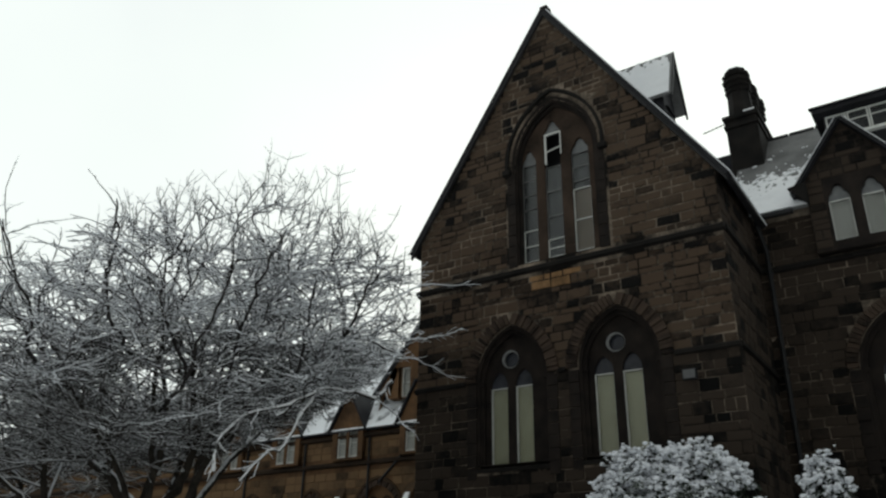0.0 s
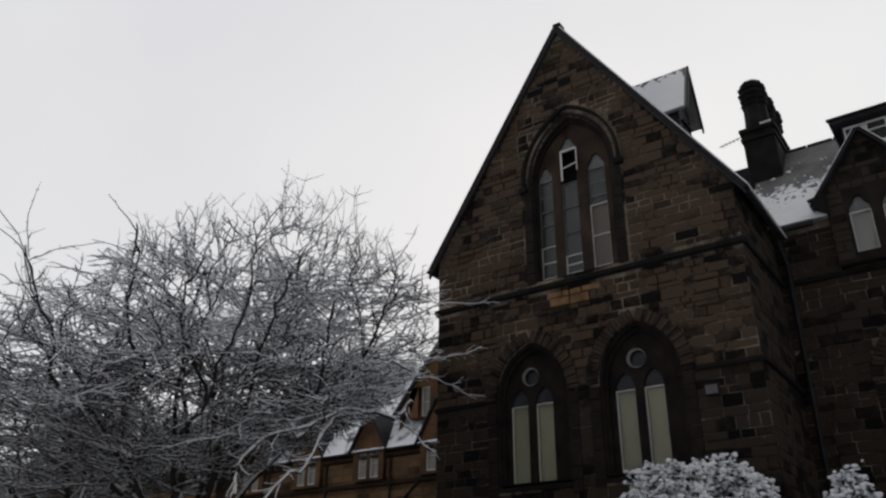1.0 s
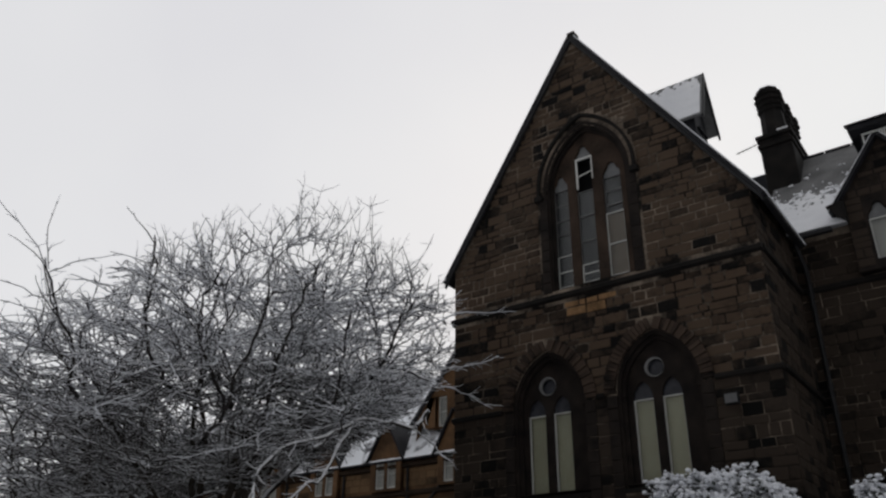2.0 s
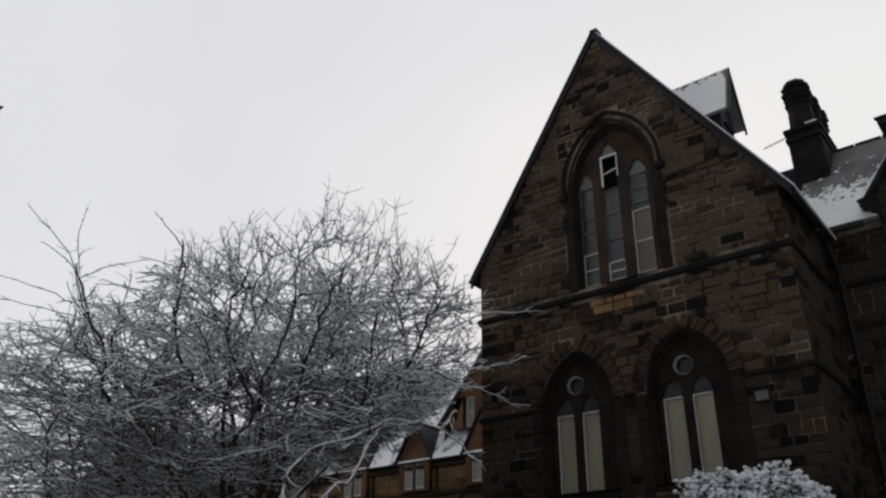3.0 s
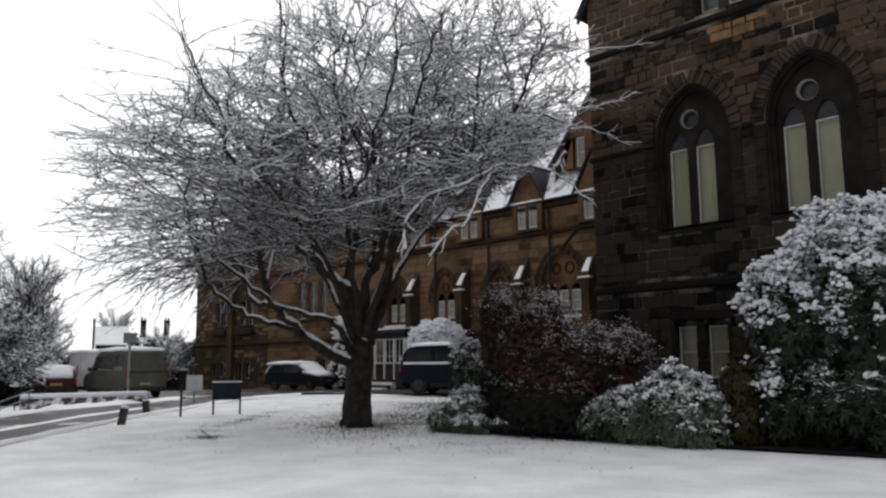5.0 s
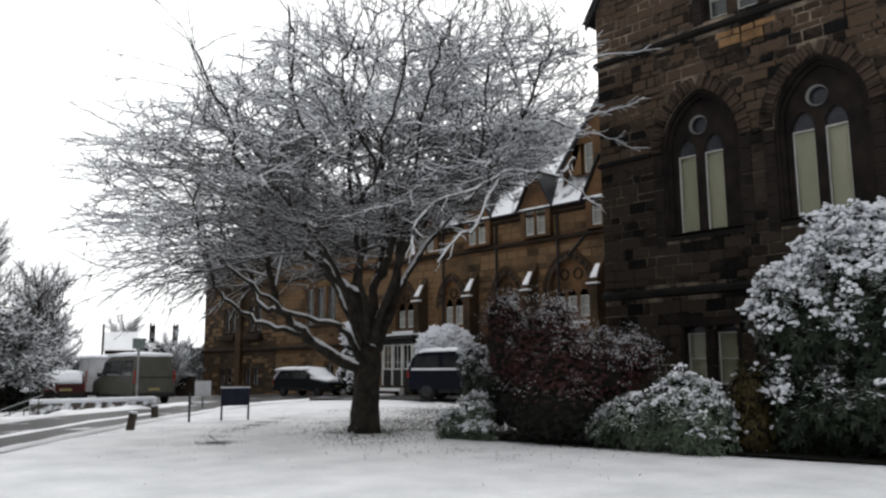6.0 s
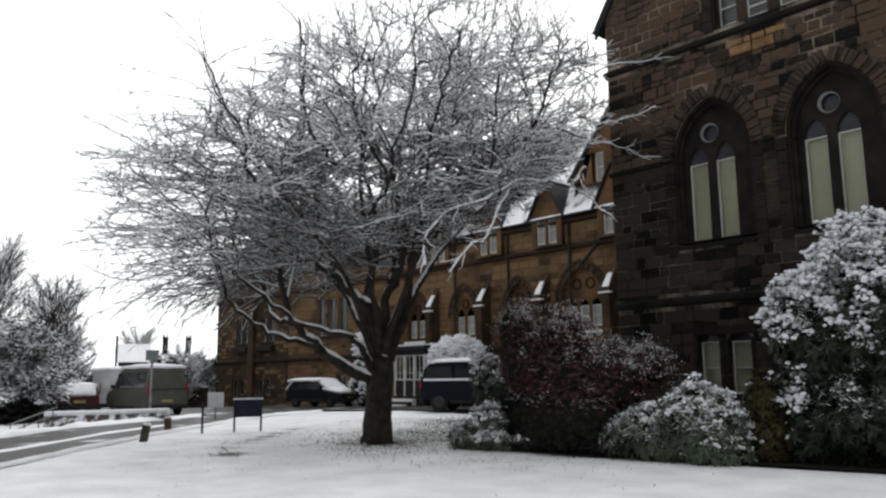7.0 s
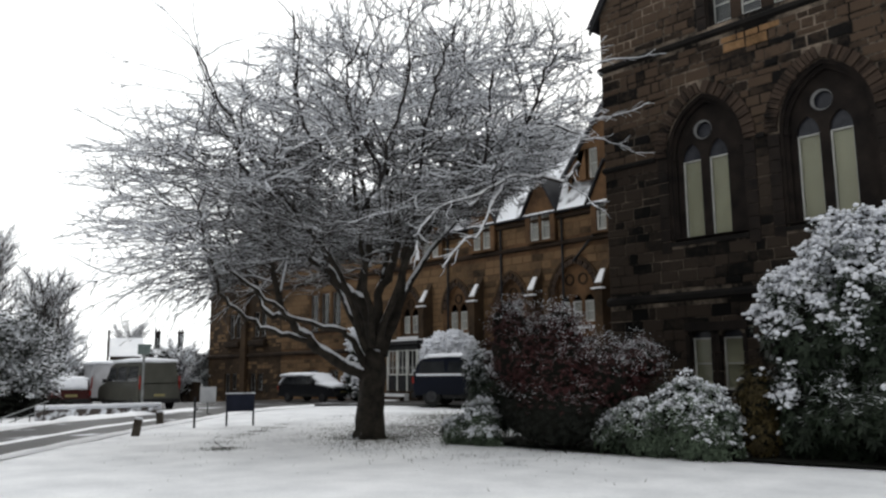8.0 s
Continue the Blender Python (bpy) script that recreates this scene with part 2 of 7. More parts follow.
def chunk(x0, x1, z0, z1, y, proud, rng):
    """The corners and faces of one rough stone, its chamfered face towards -y, standing proud of y."""
    c = min(0.022, (x1 - x0) / 5, (z1 - z0) / 5)
    j = lambda: rng.uniform(-0.008, 0.008)
    k = lambda: rng.uniform(-0.012, 0.012)
    rim = [(x0 + k(), z0 + k(), 1, 1), (x1 + k(), z0 + k(), -1, 1), (x1 + k(), z1 + k(), -1, -1), (x0 + k(), z1 + k(), 1, -1)]
    v = [(a, y + 0.05, b) for a, b, sx, sz in rim]
    v += [(a, y - proud * 0.4, b) for a, b, sx, sz in rim]
    v += [(a + sx * c + j(), y - proud + j(), b + sz * c + j()) for a, b, sx, sz in rim]
    f = [(8, 9, 10, 11)]
    for i in range(4):
        k = (i + 1) % 4
        f += [(i, k, 4 + k, 4 + i), (4 + i, 4 + k, 8 + k, 8 + i)]
    return v, f


def coursed(x0, x1, z0, z1, gaps, rng, rows=(0.15, 0.32), lengths=(0.2, 0.68), rake=None):
    """The rectangles of coursed stones between x0 and x1 that keep clear of the gaps: functions from z to (left, right) or None."""
    out, z = [], z0
    while z < z1 - 0.05:
        h = min(rng.uniform(*rows), z1 - z)
        spans = [(x0, x1)]
        if rake:
            spans = [rake(z + h)]
        for g in gaps:
            cut = [c for c in (g(z), g(z + h * 0.5), g(z + h)) if c]
            if not cut:
                continue
            a, b = min(c[0] for c in cut), max(c[1] for c in cut)
            spans = [s for p, q in spans for s in ((p, min(q, a)), (max(p, b), q)) if s[1] - s[0] > 0.06]
        for p, q in spans:
            x = p
            while x < q - 0.04:
                w = rng.uniform(*lengths)
                if q - (x + w) < 0.2:
                    w = q - x
                w = min(w, q - x)
                out.append((x + 0.019, x + w - 0.019, z + 0.018, z + h - 0.018))
                x += w
        z += h
    return out


def smooth01(v):
    v = min(1.0, max(0.0, v))
    return v * v * (3 - 2 * v)


def level(x, y):
    """The ground's height: a low rise before the porch, and a fall towards the far end of the long wing."""
    rise = 0.32 * math.exp(-((x + 25) ** 2 + (y - 25) ** 2) / 120.0)
    return rise - 0.9 * smooth01((-x - 44) / 18) * smooth01((y - 16) / 12)


# ---------------------------------------------------------------- ground
def slushy_asphalt():
    m = mat("wet_asphalt_with_slush", (0.012, 0.011, 0.011), (0.04, 0.037, 0.036), 0.5, 1.5, 30, 0.3)
    n, l = m.node_tree.nodes, m.node_tree.links
    bsdf = next(k for k in n if k.type == "BSDF_PRINCIPLED")
    was = bsdf.inputs["Base Color"].links[0].from_socket
    geo = next(k for k in n if k.type == "NEW_GEOMETRY")
    tex = n.new("ShaderNodeTexNoise")
    tex.inputs["Scale"].default_value, tex.inputs["Detail"].default_value = 0.55, 6
    l.new(geo.outputs["Position"], tex.inputs["Vector"])
    edge = n.new("ShaderNodeMapRange")
    edge.inputs["From Min"].default_value, edge.inputs["From Max"].default_value = 0.60, 0.68
    l.new(tex.outputs["Fac"], edge.inputs["Value"])
    mix = n.new("ShaderNodeMix")
    mix.data_type = "RGBA"
    mix.inputs["B"].default_value = (0.55, 0.56, 0.6, 1)
    l.new(edge.outputs[0], mix.inputs["Factor"])
    l.new(was, mix.inputs["A"])
    l.new(mix.outputs["Result"], bsdf.inputs["Base Color"])
    return m


ASPHALT = slushy_asphalt()


def spaced(lo, hi, step, far, grow=1.6):
    v = list(np.arange(lo, hi + step, step))
    d = step
    while v[-1] < far:
        d *= grow
        v.append(v[-1] + d)
    d = step
    while v[0] > -far:
        d *= grow
        v.insert(0, v[0] - d)
    return v


def make_ground():
    xs, ys = spaced(-80, 20, 0.8, 2400), spaced(-6, 36, 0.8, 2400)
    bumps = lambda x, y: 0.035 * noise.noise((x * 0.35, y * 0.35, 0)) + 0.012 * noise.noise((x * 1.4, y * 1.4, 3))
    verts = [(x, y, level(x, y) + (bumps(x, y) if abs(x) < 60 and abs(y) < 40 else 0) - 0.02) for y in ys for x in xs]
    w = len(xs)
    faces = [(j * w + i, j * w + i + 1, (j + 1) * w + i + 1, (j + 1) * w + i) for j in range(len(ys) - 1) for i in range(w - 1)]
    g = raw("ground", verts, faces, LAWN, smooth=True)
    tagged(g, "lawn and grounds under a thin layer of settled snow", "snowy ground", kind="structure")


make_ground()


def ribbon(name, left, right, lift, material, label, category, cross=8, along=6, mound=0.0, kind="structure"):
    """A sheet between two lines of (x, y), following the ground; mound: its height in the middle."""
    def fine(line):
        return [tuple(a[k] + (b[k] - a[k]) * i / along for k in (0, 1)) for a, b in zip(line, line[1:]) for i in range(along)] + [line[-1]]
    lf, rt = fine(left), fine(right)
    verts = []
    for (ax, ay), (bx, by) in zip(lf, rt):
        for c in range(cross + 1):
            s = c / cross
            x, y = ax + (bx - ax) * s, ay + (by - ay) * s
            verts.append((x, y, level(x, y) + lift + mound * math.sin(math.pi * s) * (0.8 + 0.4 * noise.noise((x, y, 1)))))
    w = cross + 1
    faces = [(j * w + i, j * w + i + 1, (j + 1) * w + i + 1, (j + 1) * w + i) for j in range(len(lf) - 1) for i in range(cross)]
    me_ob = raw(name, verts, faces, material, smooth=True)
    return tagged(me_ob, label, category, kind=kind)


LAWN_EDGE = [(-6, -9), (-13, -0.6), (-18, 4.4), (-22.5, 8.3), (-25.3, 11.0), (-28.4, 14.6), (-31.0, 18.0), (-31.6, 20.6)]
ROAD_FAR = [(-14, -9), (-21, 0.2), (-26.6, 6.5), (-29.8, 9.3), (-31.6, 12.6), (-33.2, 15.6), (-35.2, 18.2), (-37, 20.6)]
ribbon("road", LAWN_EDGE, ROAD_FAR, 0.03, ASPHALT, "wet asphalt road with melting slush", "road")
ribbon("forecourt", [(-90, 20.6), (-62, 20.8), (-31.6, 20.6), (-27, 21.6), (-12.9, 21.2)], [(-90, 29.6)] * 1 + [(-62, 29.6), (-31.6, 29.6), (-27, 29.6), (-12.9, 29.6)], 0.036,
       ASPHALT, "wet asphalt forecourt before the long wing", "road")
ribbon("side_road", [(-90, 13.9), (-60, 14.2), (-40.5, 14.0), (-33.4, 16.2)], [(-90, 20.59), (-60, 20.59), (-40.5, 20.59), (-37, 20.59)], 0.033, ASPHALT, "slushy parking lane beside the road", "road")
ribbon("verge", [(x + 0.55, y - 0.35) for x, y in LAWN_EDGE], [(x - 0.25, y + 0.15) for x, y in LAWN_EDGE], -0.01, SNOW, "low rounded snow bank along the lawn's edge", "snow bank", mound=0.12)
ribbon("snow_bank", [(x + 0.5, y - 0.3) for x, y in ROAD_FAR[:6]], [(x - 1.0, y + 0.6) for x, y in ROAD_FAR[:6]], 0.0, SNOW, "snow-covered kerb strip along the far roadside", "snow bank", mound=0.2)
ribbon("slush_ridge", [(x * 0.6 + a * 0.4 + 0.3, y * 0.6 + b * 0.4) for (x, y), (a, b) in zip(LAWN_EDGE[:5], ROAD_FAR)], [(x * 0.6 + a * 0.4 - 0.4, y * 0.6 + b * 0.4 + 0.2) for (x, y), (a, b) in zip(LAWN_EDGE[:5], ROAD_FAR)], 0.025, SNOW, "ridge of ploughed slush between wheel tracks", "snow bank", mound=0.05)

# ---------------------------------------------------------------- the gabled front block
GX0, GX1, GY, GMID, EAVE, APEX = -13.05, -4.15, 18.0, -8.6, 11.75, 18.55
WY = 21.5          # the recessed wing's front
rake_half = lambda z: (GX1 - GX0) / 2 * max(0.0, (APEX - z) / (APEX - EAVE)) if z > EAVE else (GX1 - GX0) / 2
LOW_ARCHES = (-10.02, -7.02)
BASE = -0.6

front = thing("gabled_building", "tall gabled building of soot-blackened coursed sandstone, snow on slate roof", "building", (GMID, GY, 0))


def low_gap(cx):
    return lambda z: (cx - 1.33, cx + 1.33) if 4.8 < z < 7.2 else ((cx - arch_half(z, 1.33, 7.15, 8.95), cx + arch_half(z, 1.33, 7.15, 8.95)) if 7.2 <= z < 8.95 else None)


def attic_gap(z):
    if 10.2 < z < 15.75:
        h = arch_half(z, 1.56, 13.5, 15.75)
        return (GMID + 0.1 - h, GMID + 0.1 + h)


def ground_gap(cx):
    return lambda z: (cx - 0.34, cx + 0.34) if 1.1 < z < 2.62 else None


GROUND_LIGHTS = (-10.42, -9.6, -7.45, -6.63)
outer = [(GX0, BASE), (GX1, BASE), (GX1, EAVE), (GMID, APEX), (GX0, EAVE)]
holes = [arch(cx, 1.08, 7.15, 8.62, 4.84) for cx in LOW_ARCHES]
holes.append(arch(GMID + 0.1, 1.26, 13.5, 15.36, 10.28))
holes += [arch(cx, 0.3, 2.42, 2.58, 1.15, 4) for cx in GROUND_LIGHTS]
link_mesh("wall", plate(outer, holes, 0.5, GY), MORTAR, front)
for x in (GX0, GX1 - 0.5):
    part("wall", boxed((x, GY + 0.5, BASE), (x + 0.5, GY + 16, EAVE)), MORTAR, front)
part("wall", boxed((GX0 + 0.5, GY + 15.5, BASE), (GX1 - 0.5, GY + 16, EAVE)), MORTAR, front)
room = part("floor", boxed((GX0 + 0.5, GY + 0.5, 3.9), (GX1 - 0.5, GY + 15.5, 4.1)), ROOM, front)
part("floor", boxed((GX0 + 0.5, GY + 0.5, 9.6), (GX1 - 0.5, GY + 15.5, 9.8)), ROOM, front)


def hood(path, width, y0, y1, name, material, parent):
    """A moulding swept along a line of (x, z), between the depths y0 (front) and y1."""
    inner, outer_ = [], []
    for i, p in enumerate(path):
        a, b = path[max(i - 1, 0)], path[min(i + 1, len(path) - 1)]
        t = Vector((b[0] - a[0], b[1] - a[1])).normalized()
        nrm = Vector((-t.y, t.x))
        inner.append((p[0], p[1]))
        outer_.append((p[0] + nrm.x * width, p[1] + nrm.y * width))
    return link_mesh(name, plate(inner + outer_[::-1], [], y1 - y0, y0), material, parent)


def voussoirs(cx, half, spring, apex, depth, y, count, parent):
    """Wedge stones set on edge round a pointed arch, each an object on one shared mesh."""
    h = apex - spring
    r = (half * half + h * h) / (2 * half)
    top = math.asin(h / r)
    step = r * top / count
    bm = bmesh.new()
    prism(bm, [(0.0, -step * 0.42), (depth, -step * 0.47), (depth, step * 0.47), (0.0, step * 0.42)], 1, y - 0.075, y + 0.02)
    bmesh.ops.recalc_face_normals(bm, faces=bm.faces)
    me = bpy.data.meshes.new("arch_stone")
    bm.to_mesh(me)
    bm.free()
    me.materials.append(VOUSSOIR)
    for side in (1, -1):
        for i in range(count):
            a = top * (i + 0.5) / count
            ox, oz = cx + side * (r * math.cos(a) - (r - half)), spring + r * math.sin(a)
            ob = new("arch_stone", me)
            ob.matrix_world = Matrix.Translation((ox, -0.035 * (i % 2), oz)) @ pose(0, 0, 0, 0, -math.degrees(a) if side > 0 else -(180 - math.degrees(a)), 0)
            ob.parent = parent
            ob.matrix_parent_inverse = parent.matrix_world.inverted()


def sash(parent, x0, x1, z0, z1, y, bars=(0.5,), fill=None, frame=0.035, casing=WHITE_PAINT, split=()):
    """A glazed light as a part of a building: frame, glazing bars, pane and what hangs behind it."""
    win = part("window", box(box(box(boxed((x0, y - 0.03, z0), (x0 + frame, y + 0.03, z1), 0.006), (x1 - frame, y - 0.03, z0), (x1, y + 0.03, z1), 0.006),
                                 (x0 + frame, y - 0.03, z0), (x1 - frame, y + 0.03, z0 + frame * 1.3), 0.006), (x0 + frame, y - 0.03, z1 - frame), (x1 - frame, y + 0.03, z1), 0.006), casing, parent)
    for b in bars:
        z = z0 + (z1 - z0) * b
        part("glazing_bar", boxed((x0 + frame, y - 0.02, z - 0.014), (x1 - frame, y + 0.02, z + 0.014)), casing, win)
    for b in split:
        x = x0 + (x1 - x0) * b
        part("glazing_bar", boxed((x - 0.014, y - 0.018, z0 + frame), (x + 0.014, y + 0.018, z1 - frame)), casing, win)
    p = part("pane", boxed((x0 + frame, y - 0.003, z0 + frame), (x1 - frame, y + 0.003, z1 - frame)), GLASS, win)
    p.visible_shadow = False
    if fill:
        part("blind", boxed((x0 + 0.01, y + 0.06, z0 + 0.01), (x1 - 0.01, y + 0.075, z1 - 0.01)), fill, win, "drawn cream blind behind the glass" if fill is BLIND else "")
    return win


def two_light(parent, cx, y, tracery):
    """The pierced slab of a two-light pointed window with a roundel, its blinds and sill."""
    ox = -0.17 if y < 20 else 0.0
    lights = ((cx + ox - 0.62, cx + ox - 0.09), (cx + ox + 0.13, cx + ox + 0.65))
    holes2 = [arch((a + b) / 2, (b - a) / 2, 7.02, 7.44, 4.95, 6) for a, b in lights] + [ring(cx + ox + 0.02, 7.74, 0.25)]
    link_mesh("tracery", plate(arch(cx, 1.1, 7.15, 8.66, 4.6), holes2, 0.16, y + 0.27), tracery, parent)
    for a, b in lights:
        sash(parent, a + 0.004, b - 0.004, 4.955, 7.0, y + 0.36, (), BLIND, 0.026)
        link_mesh("pane", plate(arch((a + b) / 2, (b - a) / 2 - 0.004, 7.02, 7.436, 7.0, 6), [], 0.01, y + 0.36), LEAD, parent, "dark leaded arched pane above the blind")
    # hole set off centre: the rim's light from the left is shaped as a pale crescent
    link_mesh("roundel", plate(ring(cx + ox + 0.02, 7.74, 0.25), [ring(cx + ox + 0.055, 7.725, 0.212)], 0.06, y + 0.24), GREY_PAINT, parent, "roundel rim, thick on the left as its lit crescent")
    link_mesh("pane", plate(ring(cx + ox + 0.02, 7.74, 0.2), [], 0.01, y + 0.36), LEAD, parent)
    bm = bmesh.new()
    prism(bm, [(y - 0.05, 4.76), (y + 0.3, 4.76), (y + 0.3, 4.93), (y - 0.05, 4.86)], 0, cx - 1.06, cx + 1.06)
    part("sill", bm, DRESSED, parent)
    # stepped mouldings lining the arch
    for half, front_, back in ((1.0, 0.03, 0.14), (0.92, 0.145, 0.262)):
        link_mesh("arch_moulding", plate(arch(cx, 1.075, 7.15, 8.612, 4.94, 12), [arch(cx, half, 7.15, 8.612 - (1.075 - half) * 1.25, 4.96, 12)], back - front_, y + front_), tracery, parent)
    for s in (-1, 1):
        bm = bmesh.new()
        cyl(bm, (cx + s * 1.0, y + 0.2, 4.9), (cx + s * 1.0, y + 0.2, 7.1), 0.07, sides=8)
        box(bm, (cx + s * 1.0 - 0.1, y + 0.1, 7.05), (cx + s * 1.0 + 0.1, y + 0.3, 7.2), 0.02)
        part("shaft", bm, tracery, parent)


for cx in LOW_ARCHES:
    two_light(front, cx, GY, TRACERY)
    voussoirs(cx, 1.085, 7.15, 8.625, 0.31, GY, 19, front)



def jambs(cx, inner, outer_, z0, z1, n, y, parent, rng):
    """Dressed blocks up both sides of an opening."""
    for s in (-1, 1):
        for i in range(n):
            a, b = z0 + (z1 - z0) * i / n, z0 + (z1 - z0) * (i + 1) / n
            p = rng.uniform(0.02, 0.05)
            x0, x1 = sorted((cx + s * inner, cx + s * outer_))
            part("jamb_stone", boxed((x0, y - p, a + 0.008), (x1, y + 0.1, b - 0.008), 0.012), TRACERY, parent)


rj = random.Random(8)
for cx in LOW_ARCHES:
    jambs(cx, 1.06, 1.34, 4.6, 7.1, 8, GY, front, rj)
jambs(-1.1, 1.06, 1.34, 4.6, 7.1, 8, WY, front, rj)
jambs(GMID + 0.1, 1.24, 1.5, 10.24, 13.2, 9, GY, front, rj)
for cx in GROUND_LIGHTS:
    jambs(cx, 0.29, 0.4, 1.15, 2.5, 3, GY, front, rj)
    part("lintel", boxed((cx - 0.42, GY - 0.04, 2.58), (cx + 0.42, GY + 0.1, 2.8), 0.015), TRACERY, front)

# the attic's three stepped lancets
ac = GMID + 0.1
lancets = ((-9.68, -9.2, 13.55, 13.95), (-8.93, -8.41, 14.35, 14.75), (-8.1, -7.55, 13.5, 13.9))
link_mesh("tracery", plate(arch(ac, 1.28, 13.5, 15.4, 10.26), [trefoil((a + b) / 2, (b - a) / 2, s, t + 0.06, 10.42) for a, b, s, t in lancets], 0.16, GY + 0.25), SPANDREL, front)
hood(arch(ac, 1.26, 13.5, 15.36, 12.4, 12), 0.09, GY - 0.03, GY + 0.06, "arch_moulding", TRACERY, front)
hood(arch(ac, 1.46, 13.5, 15.6, 13.3, 12), 0.08, GY - 0.12, GY + 0.03, "hood_mould", DRESSED, front)
for s in (-1, 1):
    part("label_stop", boxed((ac + s * 1.5 - 0.13, GY - 0.16, 13.16), (ac + s * 1.5 + 0.13, GY + 0.03, 13.34), 0.04), DRESSED, front)
for half, y0, y1 in ((1.2, 0.03, 0.13), (1.14, 0.135, 0.245)):
    link_mesh("arch_moulding", plate(arch(ac, 1.255, 13.5, 15.35, 10.3, 12), [arch(ac, half, 13.5, 15.35 - (1.255 - half) * 1.4, 10.32, 12)], y1 - y0, GY + y0), TRACERY, front)
# heads of dusty glass, then leaded lights between thin bars with an opening sash below
for (a, b, s, t), steps in zip(lancets, ((11.42, 12.1, 12.55), (11.0, 11.7, 12.5), (12.35, 12.6))):
    cx = (a + b) / 2
    link_mesh("pane", plate(trefoil(cx, (b - a) / 2 - 0.012, s, t + 0.045, s + 0.004), [], 0.012, GY + 0.34), PANE_GREY, front, "dusty grey pane in a three-lobed head")
    up = s - (1.05 if -9 < a < -8.5 else 0)
    low = 10.44
    for k, z in enumerate((*steps, up)):
        warm = k == 0 and a > -8.2
        sash(front, a + 0.004, b - 0.004, low, z - 0.002, GY + (0.33 if k == 0 else 0.35), (0.5,) if k < 1 or z - low > 0.9 else (), BEIGE if warm else CURTAIN, 0.024 if k == 0 else 0.014, WHITE_PAINT if k == 0 else GREY_PAINT)
        low = z
# the open white casement of the middle lancet: stiles, rails, and a near-black sheet painted as the unlit room behind
casement = part("casement", box(box(boxed((-8.86, GY + 0.15, 13.32), (-8.81, GY + 0.2, 14.32), 0.008), (-8.81, GY + 0.15, 14.27), (-8.36, GY + 0.2, 14.32), 0.008), (-8.37, GY + 0.16, 13.55), (-8.34, GY + 0.2, 14.32), 0.006), WHITE_PAINT, front, "open white casement")
part("glazing_bar", box(bmesh.new(), (-0.25, -0.015, -0.014), (0.25, 0.015, 0.014), 0.004, pose(-8.6, GY + 0.175, 13.76, 0, -11, 0)), WHITE_PAINT, casement)
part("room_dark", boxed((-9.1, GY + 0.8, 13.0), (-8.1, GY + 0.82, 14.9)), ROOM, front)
for cx in GROUND_LIGHTS:
    sash(front, cx - 0.3, cx + 0.3, 1.16, 2.42, GY + 0.22, (0.5,), BLIND)
    part("pane", boxed((cx - 0.29, GY + 0.24, 2.42), (cx + 0.29, GY + 0.25, 2.58)), LEAD, front)
    part("sill", boxed((cx - 0.36, GY - 0.06, 1.02), (cx + 0.36, GY + 0.2, 1.148), 0.015), DRESSED, front)


def course(x0, x1, z, y, h, proud, parent, material=DRESSED, name="string_course"):
    bm = bmesh.new()
    prism(bm, [(y - proud, z), (y - proud, z + h * 0.5), (y + 0.05, z + h), (y + 0.05, z - h * 0.3)], 0, x0, x1)
    return part(name, bm, material, parent)


course(GX0 - 0.06, GX1 + 0.06, 10.02, GY, 0.2, 0.13, front)
course(GX0 - 0.05, LOW_ARCHES[0] - 1.4, 7.1, GY, 0.16, 0.1, front)
course(LOW_ARCHES[0] + 1.4, LOW_ARCHES[1] - 1.4, 7.1, GY, 0.16, 0.1, front)
course(LOW_ARCHES[1] + 1.4, GX1 + 0.05, 7.1, GY, 0.16, 0.1, front)
course(GX0 - 0.05, GX1 + 0.05, 3.4, GY, 0.22, 0.12, front)
part("plinth", boxed((GX0 - 0.12, GY - 0.12, BASE), (GX1 + 0.12, GY + 0.02, 0.7), 0.03), DRESSED, front)
for z, h in ((10.02, 0.2), (7.1, 0.16), (3.4, 0.22)):
    part("string_course", boxed((GX1 - 0.02, GY + 0.02, z), (GX1 + 0.1, WY, z + h * 0.7), 0.02), DRESSED, front)


def roof_slab(parent, a, b, c, d, thick, material, name="roof", lift=0.0):
    """A sloping slab with corners a, b (eaves) and c, d (ridge)."""
    a, b, c, d = (Vector(p) for p in (a, b, c, d))
    nrm = (b - a).cross(d - a).normalized() * thick
    if nrm.z < 0:
        nrm = -nrm
    a, b, c, d = (p + nrm.normalized() * lift for p in (a, b, c, d))
    bm = bmesh.new()
    low = [bm.verts.new(p) for p in (a, b, c, d)]
    up = [bm.verts.new(p + nrm) for p in (a, b, c, d)]
    bm.faces.new(low)
    bm.faces.new(up)
    for i in range(4):
        j = (i + 1) % 4
        bm.faces.new((low[i], low[j], up[j], up[i]))
    return part(name, bm, material, parent)


